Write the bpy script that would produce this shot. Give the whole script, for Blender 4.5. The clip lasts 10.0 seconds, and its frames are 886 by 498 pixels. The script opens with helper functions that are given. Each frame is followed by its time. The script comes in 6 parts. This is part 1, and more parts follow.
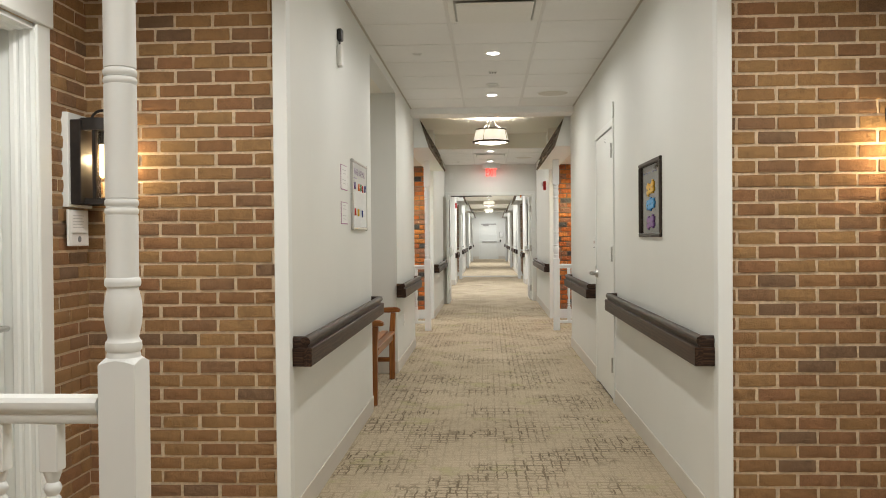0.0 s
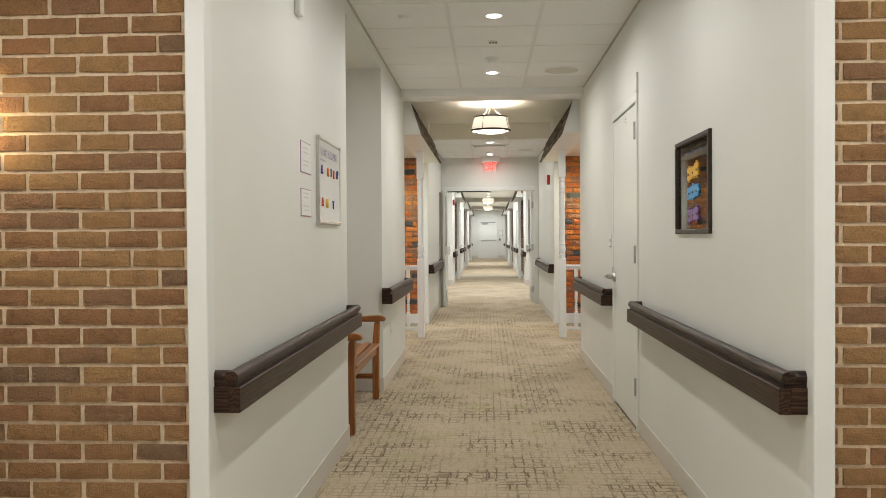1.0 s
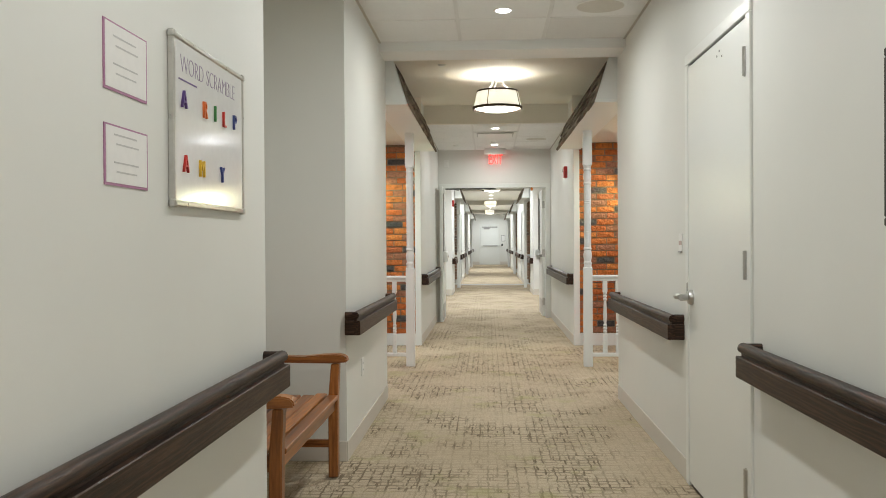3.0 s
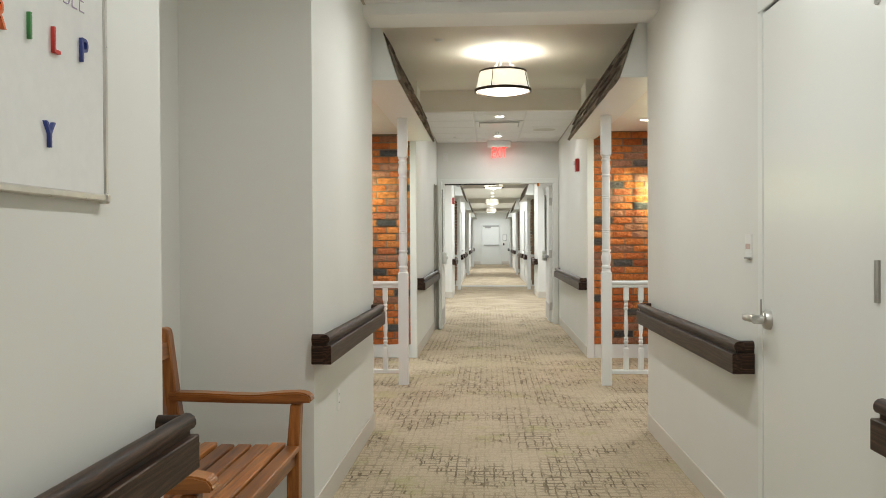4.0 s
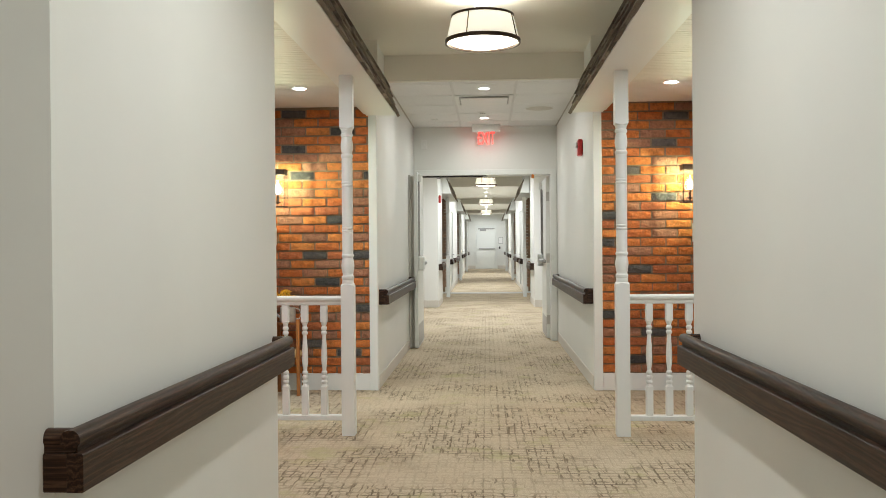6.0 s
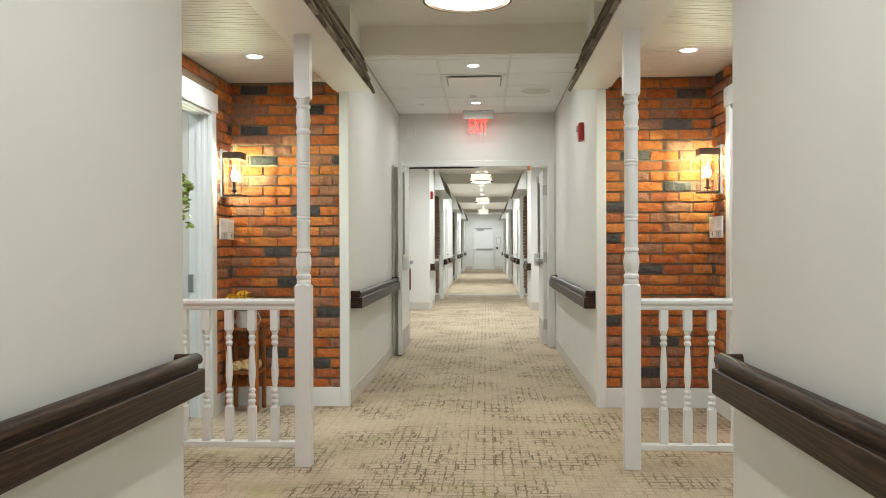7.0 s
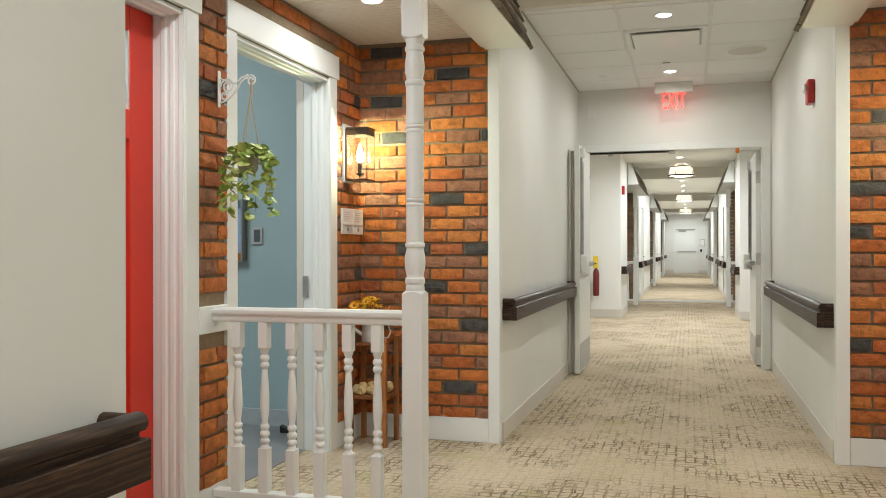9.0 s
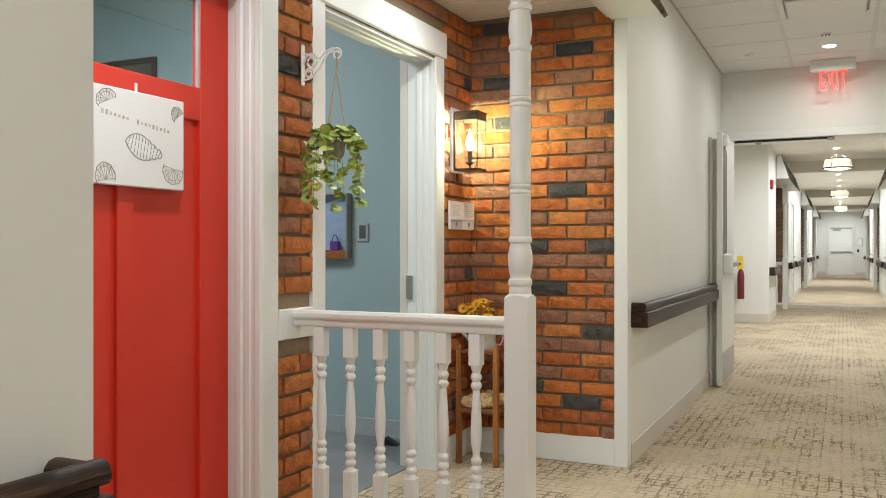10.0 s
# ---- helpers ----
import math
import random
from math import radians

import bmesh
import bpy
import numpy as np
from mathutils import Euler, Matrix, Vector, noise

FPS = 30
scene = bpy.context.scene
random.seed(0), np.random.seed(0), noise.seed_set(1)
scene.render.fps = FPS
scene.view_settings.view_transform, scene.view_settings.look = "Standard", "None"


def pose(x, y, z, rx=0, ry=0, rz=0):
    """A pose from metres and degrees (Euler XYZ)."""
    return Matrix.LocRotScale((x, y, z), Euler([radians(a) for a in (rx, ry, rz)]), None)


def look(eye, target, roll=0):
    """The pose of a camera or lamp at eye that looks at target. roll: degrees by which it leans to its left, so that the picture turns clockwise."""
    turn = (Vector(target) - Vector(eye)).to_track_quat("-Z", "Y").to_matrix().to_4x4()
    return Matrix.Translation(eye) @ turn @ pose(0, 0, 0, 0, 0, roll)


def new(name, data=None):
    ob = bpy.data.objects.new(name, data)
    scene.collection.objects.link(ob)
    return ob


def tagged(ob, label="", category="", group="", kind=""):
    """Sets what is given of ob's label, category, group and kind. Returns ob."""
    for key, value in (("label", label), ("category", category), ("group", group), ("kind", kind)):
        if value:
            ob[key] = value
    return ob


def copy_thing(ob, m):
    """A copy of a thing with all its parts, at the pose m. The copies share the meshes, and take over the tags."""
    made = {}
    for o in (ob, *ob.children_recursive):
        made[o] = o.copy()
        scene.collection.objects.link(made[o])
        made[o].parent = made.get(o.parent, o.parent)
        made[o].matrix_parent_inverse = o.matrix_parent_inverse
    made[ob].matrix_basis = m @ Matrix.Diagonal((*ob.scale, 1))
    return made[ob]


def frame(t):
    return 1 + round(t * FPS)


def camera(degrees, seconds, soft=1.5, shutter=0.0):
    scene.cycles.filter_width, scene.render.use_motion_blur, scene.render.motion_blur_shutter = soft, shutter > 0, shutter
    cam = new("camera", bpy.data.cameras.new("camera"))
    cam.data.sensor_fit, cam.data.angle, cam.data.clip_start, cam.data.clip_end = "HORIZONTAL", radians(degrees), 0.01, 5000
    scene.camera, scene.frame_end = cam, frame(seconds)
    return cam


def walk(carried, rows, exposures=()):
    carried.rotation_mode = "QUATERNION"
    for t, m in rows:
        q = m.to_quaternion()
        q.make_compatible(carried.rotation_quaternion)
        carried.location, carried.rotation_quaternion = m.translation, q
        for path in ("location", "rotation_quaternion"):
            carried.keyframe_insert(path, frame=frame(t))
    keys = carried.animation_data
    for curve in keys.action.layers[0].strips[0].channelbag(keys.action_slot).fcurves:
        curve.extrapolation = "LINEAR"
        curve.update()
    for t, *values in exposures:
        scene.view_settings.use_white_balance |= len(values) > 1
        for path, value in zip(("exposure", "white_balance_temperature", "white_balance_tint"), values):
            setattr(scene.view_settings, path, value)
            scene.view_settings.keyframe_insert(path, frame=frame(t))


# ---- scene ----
cam = camera(54.6, 10.0, 0.95)
PATH = [
    (0, (-0.052, -0.66, 1.285), (-0.157, 1.337, 1.258), -0.5),
    (0.5, (-0.06, -0.13, 1.288), (-0.163, 1.867, 1.258), -0.5),
    (1, (-0.053, 0.414, 1.273), (-0.156, 2.411, 1.243), -0.4),
    (1.5, (-0.068, 0.96, 1.265), (-0.17, 2.957, 1.239), -0.4),
    (2, (-0.092, 1.5, 1.271), (-0.196, 3.497, 1.247), -0.3),
    (2.5, (-0.082, 2.047, 1.249), (-0.188, 4.044, 1.226), -0.4),
    (2.7, (-0.091, 2.262, 1.242), (-0.196, 4.26, 1.226), -0.4),
    (4, (-0.139, 3.66, 1.26), (-0.245, 5.657, 1.241), -0.3),
    (4.5, (-0.143, 4.173, 1.262), (-0.246, 6.17, 1.245), -0.4),
    (5, (-0.104, 4.663, 1.245), (-0.206, 6.66, 1.229), -0.4),
    (5.2, (-0.08, 4.85, 1.241), (-0.183, 6.847, 1.233), -0.5),
    (6.5, (0.066, 6.102, 1.219), (-0.034, 8.1, 1.208), -0.4),
    (7, (0.104, 6.543, 1.194), (0.004, 8.54, 1.186), -0.2),
    (7.5, (0.156, 6.919, 1.203), (0.028, 8.914, 1.197), -0.2),
    (8, (0.177, 7.288, 1.171), (-0.082, 9.271, 1.169), -0.2),
    (8.5, (0.166, 7.617, 1.15), (-0.251, 9.573, 1.151), -0.1),
    (9, (0.168, 7.91, 1.153), (-0.385, 9.832, 1.153), -0.1),
    (9.5, (0.149, 8.192, 1.146), (-0.57, 10.058, 1.143), -0.1),
    (10, (0.102, 8.44, 1.138), (-0.744, 10.252, 1.138), -0.0),
]
walk(cam, [(t, look(eye, target, roll)) for t, eye, target, roll in PATH],
     [(0, -0.06, 6480, 10), (1.5, -0.06, 6400, 9), (2.5, -0.04, 6220, 8), (5, 0.0, 6300, 7), (7, -0.03, 6230, 7), (8.4, 0, 6250, 6), (9.3, 0, 6450, 8), (10, -0.03, 6450, 9)])

# ---- world, exposure and lamps ----
world = bpy.data.worlds.new("world")
scene.world = world
world.use_nodes = True
world.node_tree.nodes["Background"].inputs[0].default_value = (0.9, 0.93, 1.0, 1)
world.node_tree.nodes["Background"].inputs[1].default_value = 0.02
scene.view_settings.exposure = 0.0

WARM = (1.0, 0.88, 0.72)
NEUTRAL = (1.0, 0.984, 0.94)
CEIL = 2.74          # tiled ceiling
HALF = 0.915         # half the corridor's width
DEPTH = {-1: 1.81, 1: 1.762}      # back walls of the porches, from the corridor's middle, left and right


def disc_lamp(x, y, z, watts, colour=NEUTRAL, size=0.09, spread=172):
    data = bpy.data.lights.new("downlight_lamp", "AREA")
    data.shape, data.size, data.energy, data.color = "DISK", size, watts, colour
    data.spread = radians(spread)
    ob = new("downlight_lamp", data)
    ob.matrix_world = pose(x, y, z)
    return ob


def point_lamp(x, y, z, watts, colour=WARM, size=0.03):
    data = bpy.data.lights.new("bulb_lamp", "POINT")
    data.energy, data.color, data.shadow_soft_size = watts, colour, size
    ob = new("bulb_lamp", data)
    ob.location = (x, y, z)
    return ob


# The first three are out of view, assumed to continue the row.
DOWNLIGHTS = [(0, y) for y in (0.15, 2.15, 4.15, 6.16, 8.16, 13.92, 15.85)]
FAR_DOWNLIGHTS = [(0, y) for y in (18.6, 21.2, 23.4, 28.6, 30.4, 32.4, 38.2, 40.1, 42.0, 47.8)]
POWER = 16.3
for dx, dy in DOWNLIGHTS:
    disc_lamp(dx, dy, CEIL - 0.022, POWER * {4.15: 0.6, 2.15: 0.85, 13.92: 0.80, 15.85: 0.62}.get(dy, 1.0))
for dx, dy in FAR_DOWNLIGHTS:
    disc_lamp(dx, dy, CEIL - 0.022, POWER * (3.5 if dy < 22 else 2.1), (0.98, 0.985, 1.0))
# The brown porches' lamps at y 0.2 and 2.0 are unseen, added for brightness.
PORCH_DOWNLIGHTS = [(s * 1.37, y) for s in (-1, 1) for y in (0.2, 2.0, 10.2, 11.97)]
for dx, dy in PORCH_DOWNLIGHTS:
    disc_lamp(dx, dy, 2.388, (12.5 if dy < 11 else 9.0) if dy > 5 else 12.0, (0.97, 0.985, 1.0) if dy > 5 else NEUTRAL)
DRUMS = (11.55, 25.9, 35.4, 44.8)
for dy in DRUMS:
    point_lamp(0, dy, 2.725, 10.5 if dy < 20 else 22, (0.95, 0.965, 1.0) if dy < 20 else (1.0, 0.95, 0.86), 0.13)

# ---- materials ----


def material(name):
    m = bpy.data.materials.new(name)
    m.use_nodes = True
    nt = m.node_tree
    bsdf = nt.nodes["Principled BSDF"]
    return m, nt, bsdf


def node(nt, kind, **values):
    n = nt.nodes.new(kind)
    for key, value in values.items():
        n.inputs[key].default_value = value
    return n


def ramp(nt, fac, stops, constant=False):
    r = nt.nodes.new("ShaderNodeValToRGB")
    r.color_ramp.interpolation = "CONSTANT" if constant else "LINEAR"
    while len(r.color_ramp.elements) < len(stops):
        r.color_ramp.elements.new(0.5)
    for e, (at, colour) in zip(r.color_ramp.elements, stops):
        e.position, e.color = at, (*colour, 1)
    nt.links.new(fac, r.inputs[0])
    return r.outputs[0]


def mix(nt, fac, a, b, blend="MIX"):
    m = nt.nodes.new("ShaderNodeMix")
    m.data_type, m.blend_type = "RGBA", blend
    for socket, value in ((m.inputs[0], fac), (m.inputs[6], a), (m.inputs[7], b)):
        if isinstance(value, (int, float)):
            socket.default_value = value
        elif isinstance(value, tuple):
            socket.default_value = (*value, 1) if len(value) == 3 else value
        else:
            nt.links.new(value, socket)
    return m.outputs[2]


def calc(nt, op, a, b=0.0, c=None):
    m = nt.nodes.new("ShaderNodeMath")
    m.operation = op
    for socket, value in zip(m.inputs, (a, b) if c is None else (a, b, c)):
        if isinstance(value, (int, float)):
            socket.default_value = value
        else:
            nt.links.new(value, socket)
    return m.outputs[0]


def coords(nt, scale=(1, 1, 1), turn=(0, 0, 0), local=False, shift=None):
    if local:
        src = nt.nodes.new("ShaderNodeTexCoord").outputs["Object"]
    else:
        src = nt.nodes.new("ShaderNodeNewGeometry").outputs["Position"]
    mp = nt.nodes.new("ShaderNodeMapping")
    mp.inputs["Scale"].default_value = scale
    mp.inputs["Rotation"].default_value = [radians(a) for a in turn]
    if shift is not None:
        nt.links.new(shift, mp.inputs["Location"])
    nt.links.new(src, mp.inputs["Vector"])
    return mp.outputs[0]


def noise_of(nt, vector, scale, detail=3.0, rough=0.5, out="Fac"):
    n = node(nt, "ShaderNodeTexNoise", Scale=scale, Detail=detail, Roughness=rough)
    nt.links.new(vector, n.inputs["Vector"])
    return n.outputs[out]


def bump(nt, bsdf, height, strength, distance=0.002):
    b = node(nt, "ShaderNodeBump", Strength=strength, Distance=distance)
    nt.links.new(height, b.inputs["Height"])
    nt.links.new(b.outputs[0], bsdf.inputs["Normal"])


def paint(name, colour, rough=0.5, vary=0.04, grain=260.0, depth=0.12, big=1.3, coat=0.0):
    """Rolled or sprayed paint: fine orange-peel relief, faint large unevenness."""
    m, nt, b = material(name)
    v = coords(nt)
    large = noise_of(nt, v, big, 4)
    fine = noise_of(nt, v, grain, 2)
    dark = tuple(c * (1 - vary * 1.6) for c in colour)
    light = tuple(min(1, c * (1 + vary)) for c in colour)
    nt.links.new(ramp(nt, large, [(0.3, dark), (0.7, light)]), b.inputs["Base Color"])
    nt.links.new(calc(nt, "MULTIPLY_ADD", large, 0.12, rough - 0.06), b.inputs["Roughness"])
    bump(nt, b, fine, depth, 0.001)
    if coat:
        b.inputs["Coat Weight"].default_value = coat
        b.inputs["Coat Roughness"].default_value = 0.2
    return m


def plain(name, colour, rough=0.4, metal=0.0, vary=0.06, scale=40.0):
    m, nt, b = material(name)
    n = noise_of(nt, coords(nt, local=True), scale, 3)
    nt.links.new(ramp(nt, n, [(0.3, tuple(c * (1 - vary) for c in colour)), (0.7, tuple(min(1, c * (1 + vary)) for c in colour))]), b.inputs["Base Color"])
    nt.links.new(calc(nt, "MULTIPLY_ADD", n, 0.15, rough - 0.07), b.inputs["Roughness"])
    b.inputs["Metallic"].default_value = metal
    return m


def glow(name, colour, strength):
    m, nt, b = material(name)
    b.inputs["Base Color"].default_value = (*colour, 1)
    b.inputs["Emission Color"].default_value = (*colour, 1)
    b.inputs["Emission Strength"].default_value = strength
    return m


def clear_glass(name, tint=(1, 1, 1), rough=0.0, ior=1.45):
    m, nt, b = material(name)
    b.inputs["Base Color"].default_value = (*tint, 1)
    b.inputs["Transmission Weight"].default_value = 1
    b.inputs["Roughness"].default_value = rough
    b.inputs["IOR"].default_value = ior
    return m


def wood(name, axis, dark, light, rough=0.4, grain=18.0, random_tone=True, depth=0.25, coat=0.0):
    """Wood with its grain along one axis of the thing that it belongs to."""
    m, nt, b = material(name)
    stretch = [grain, grain, grain]
    stretch[axis] = grain * 0.07
    info = nt.nodes.new("ShaderNodeObjectInfo")
    shift = nt.nodes.new("ShaderNodeCombineXYZ")
    for i in range(3):
        nt.links.new(calc(nt, "MULTIPLY", info.outputs["Random"], 37.0 + 11 * i), shift.inputs[i])
    v = coords(nt, stretch, local=True, shift=shift.outputs[0])
    broad = noise_of(nt, v, 0.55, 4, 0.6)
    fine = noise_of(nt, v, 4.5, 4, 0.7)
    grainy = calc(nt, "MULTIPLY_ADD", fine, 0.45, calc(nt, "MULTIPLY", broad, 0.6))
    colour = ramp(nt, grainy, [(0.36, dark), (0.52, tuple((a + c) / 2 for a, c in zip(dark, light))), (0.68, light)])
    if random_tone:
        tone = ramp(nt, info.outputs["Random"], [(0, (0.42, 0.34, 0.28)), (0.5, (0.92, 0.88, 0.85)), (1, (1.28, 1.22, 1.1))])
        colour = mix(nt, 1.0, colour, tone, "MULTIPLY")
    nt.links.new(colour, b.inputs["Base Color"])
    nt.links.new(calc(nt, "MULTIPLY_ADD", fine, 0.25, rough - 0.1), b.inputs["Roughness"])
    bump(nt, b, fine, depth, 0.001)
    b.inputs["Coat Weight"].default_value = coat
    b.inputs["Coat Roughness"].default_value = 0.25
    b.inputs["Specular IOR Level"].default_value = 0.35
    return m


def stained_oak(name, axis):
    """Open-pored oak under dark stain: arched growth lines, short pale pores, worn satin lacquer."""
    m, nt, b = material(name)
    info = nt.nodes.new("ShaderNodeObjectInfo")
    shift = nt.nodes.new("ShaderNodeCombineXYZ")
    for i in range(3):
        nt.links.new(calc(nt, "MULTIPLY", info.outputs["Random"], 5.0 + 3 * i), shift.inputs[i])
    along = [1.0, 1.0, 1.0]
    along[axis] = 0.055
    v = coords(nt, along, local=True, shift=shift.outputs[0])
    wave = node(nt, "ShaderNodeTexWave", Scale=19.0, Distortion=15.0, Detail=4.0)
    wave.inputs["Detail Scale"].default_value, wave.inputs["Detail Roughness"].default_value = 1.3, 0.6
    wave.bands_direction = "Z"
    nt.links.new(v, wave.inputs["Vector"])
    pores = noise_of(nt, v, 330, 3, 0.7)
    worn = noise_of(nt, coords(nt, local=True), 5, 3, 0.6)
    base = ramp(nt, wave.outputs["Fac"], [(0.05, (0.0145, 0.0068, 0.0038)), (0.35, (0.0270, 0.0128, 0.0070)), (0.80, (0.0380, 0.0180, 0.0098)), (0.99, (0.0600, 0.0330, 0.0195))])
    base = mix(nt, 1.0, base, ramp(nt, pores, [(0.34, (0.62, 0.62, 0.62)), (0.52, (1, 1, 1)), (0.70, (1.7, 1.62, 1.55))]), "MULTIPLY")
    base = mix(nt, 1.0, base, ramp(nt, worn, [(0.3, (0.85, 0.85, 0.85)), (0.7, (1.25, 1.25, 1.25))]), "MULTIPLY")
    nt.links.new(base, b.inputs["Base Color"])
    nt.links.new(calc(nt, "MULTIPLY_ADD", pores, 0.25, 0.30), b.inputs["Roughness"])
    b.inputs["Specular IOR Level"].default_value = 0.27
    bump(nt, b, calc(nt, "MULTIPLY_ADD", wave.outputs["Fac"], 0.22, pores), 0.6, 0.0010)
    return m


def brick_material(name, stops, rough=0.82, mottle=1.0):
    m, nt, b = material(name)
    info = nt.nodes.new("ShaderNodeObjectInfo")
    shift = nt.nodes.new("ShaderNodeCombineXYZ")
    for i in range(3):
        nt.links.new(calc(nt, "MULTIPLY", info.outputs["Random"], 53.0 + 17 * i), shift.inputs[i])
    v = coords(nt, local=True, shift=shift.outputs[0])
    blotch = noise_of(nt, v, 22, 4, 0.65)
    fine = noise_of(nt, v, 190, 4, 0.7)
    tone = ramp(nt, info.outputs["Random"], stops, True)
    varied = mix(nt, 1.0, tone, ramp(nt, blotch, [(0.28, (1 - 0.42 * mottle,) * 3), (0.5, (1, 1, 1)), (0.75, (1 + 0.28 * mottle, 1 + 0.23 * mottle, 1 + 0.16 * mottle))]), "MULTIPLY")
    varied = mix(nt, 1.0, varied, ramp(nt, fine, [(0.3, (0.72, 0.72, 0.72)), (0.6, (1.06, 1.06, 1.06))]), "MULTIPLY")
    chalk = calc(nt, "MULTIPLY", ramp(nt, noise_of(nt, v, 48, 6, 0.75), [(0.61, (0, 0, 0)), (0.73, (1, 1, 1))]), 0.3 * mottle)
    varied = mix(nt, chalk, varied, (0.62, 0.50, 0.40))
    nt.links.new(varied, b.inputs["Base Color"])
    b.inputs["Roughness"].default_value = rough
    b.inputs["Specular IOR Level"].default_value = 0.35
    both = calc(nt, "MULTIPLY_ADD", blotch, 1.8, fine)
    bump(nt, b, both, 1.0, 0.011)
    return m


def far_brick_material(name, a, b_, mortar):
    m, nt, b = material(name)
    info = nt.nodes.new("ShaderNodeNewGeometry")
    tone = ramp(nt, info.outputs["Random Per Island"], [(0, a), (0.6, b_), (0.9, mortar)], True)
    nt.links.new(tone, b.inputs["Base Color"])
    b.inputs["Roughness"].default_value = 0.85
    return m


def mortar_material(name, colour):
    m, nt, b = material(name)
    v = coords(nt)
    n = noise_of(nt, v, 60, 4, 0.7)
    f = noise_of(nt, v, 420, 3, 0.7)
    nt.links.new(ramp(nt, n, [(0.3, tuple(c * 0.78 for c in colour)), (0.7, tuple(c * 1.12 for c in colour))]), b.inputs["Base Color"])
    b.inputs["Roughness"].default_value = 0.9
    bump(nt, b, f, 0.6, 0.003)
    return m


def carpet_material():
    """Loop carpet tiles: beige ground with broken dark lines that run both ways."""
    m, nt, b = material("carpet")
    pos = coords(nt)
    wob = node(nt, "ShaderNodeTexNoise", Scale=13.0, Detail=2.0)
    nt.links.new(pos, wob.inputs["Vector"])
    bend = nt.nodes.new("ShaderNodeVectorMath")
    bend.operation = "MULTIPLY_ADD"
    nt.links.new(wob.outputs["Color"], bend.inputs[0])
    bend.inputs[1].default_value = (0.024, 0.024, 0)
    nt.links.new(pos, bend.inputs[2])

    def lines(turn, width, height, mortar, smooth):
        mp = nt.nodes.new("ShaderNodeMapping")
        mp.inputs["Rotation"].default_value = (0, 0, radians(turn))
        nt.links.new(bend.outputs[0], mp.inputs["Vector"])
        t = node(nt, "ShaderNodeTexBrick", Scale=1.0)
        t.inputs["Brick Width"].default_value = width
        t.inputs["Row Height"].default_value = height
        t.inputs["Mortar Size"].default_value = mortar
        t.inputs["Mortar Smooth"].default_value = smooth
        t.offset, t.squash, t.squash_frequency, t.offset_frequency = 0.37, 1.6, 3, 2
        nt.links.new(mp.outputs[0], t.inputs["Vector"])
        return t.outputs["Fac"]

    def gate(scale, low, high, stretch=(1, 1, 1), detail=2.0):
        r = nt.nodes.new("ShaderNodeMapRange")
        r.inputs["From Min"].default_value, r.inputs["From Max"].default_value = low, high
        nt.links.new(noise_of(nt, coords(nt, stretch), scale, detail, 0.55), r.inputs["Value"])
        return r.outputs[0]

    cluster = gate(1.9, 0.43, 0.57)
    fine_rows = calc(nt, "MULTIPLY", lines(0, 0.155, 0.0535, 0.0046, 0.25), gate(8.0, 0.39, 0.50, (1.2, 0.9, 1)))
    strokes = calc(nt, "MULTIPLY", lines(90, 0.215, 0.0515, 0.0052, 0.3), gate(9.0, 0.43, 0.52, (1.5, 0.7, 1)))
    grid = calc(nt, "MULTIPLY", lines(0, 0.103, 0.107, 0.0064, 0.3), gate(9.0, 0.45, 0.54, (1.1, 0.9, 1)))
    cell = node(nt, "ShaderNodeTexVoronoi", Scale=1.0, Randomness=0.5)
    cell.feature = "DISTANCE_TO_EDGE"
    stretch = nt.nodes.new("ShaderNodeMapping")
    stretch.inputs["Scale"].default_value = (17.0, 10.5, 0.0)
    nt.links.new(bend.outputs[0], stretch.inputs["Vector"])
    nt.links.new(stretch.outputs[0], cell.inputs["Vector"])
    rim = nt.nodes.new("ShaderNodeMapRange")
    rim.inputs["From Min"].default_value, rim.inputs["From Max"].default_value = 0.075, 0.035
    nt.links.new(cell.outputs["Distance"], rim.inputs["Value"])
    cells = calc(nt, "MULTIPLY", rim.outputs[0], gate(7.0, 0.40, 0.52))
    inside = calc(nt, "MAXIMUM", calc(nt, "MAXIMUM", calc(nt, "MULTIPLY", fine_rows, 0.75), calc(nt, "MULTIPLY", strokes, 0.74)), calc(nt, "MAXIMUM", calc(nt, "MULTIPLY", cells, 0.5), calc(nt, "MULTIPLY", grid, 0.85)))
    line = calc(nt, "MULTIPLY", inside, calc(nt, "MULTIPLY_ADD", cluster, 0.72, 0.24))
    patch = noise_of(nt, pos, 1.1, 3, 0.6)
    loop = noise_of(nt, coords(nt, (1, 1, 1)), 340, 2, 0.7)
    streak = noise_of(nt, coords(nt, (1.0, 6.0, 1)), 16, 3, 0.7)
    base = ramp(nt, patch, [(0.3, (0.497, 0.408, 0.288)), (0.7, (0.580, 0.484, 0.352))])
    base = mix(nt, 1.0, base, ramp(nt, streak, [(0.3, (0.92, 0.92, 0.92)), (0.65, (1.06, 1.06, 1.06))]), "MULTIPLY")
    base = mix(nt, 1.0, base, ramp(nt, loop, [(0.3, (0.68, 0.68, 0.68)), (0.68, (1.18, 1.18, 1.18))]), "MULTIPLY")
    colour = mix(nt, calc(nt, "MULTIPLY", line, 1.0), base, (0.112, 0.081, 0.050))
    # a few loops of green-grey yarn
    yarn = noise_of(nt, pos, 2.3, 4, 0.7)
    r = nt.nodes.new("ShaderNodeMapRange")
    r.inputs["From Min"].default_value, r.inputs["From Max"].default_value, r.inputs["To Max"].default_value = 0.56, 0.67, 0.42
    nt.links.new(yarn, r.inputs["Value"])
    colour = mix(nt, r.outputs[0], colour, (0.40, 0.385, 0.17))
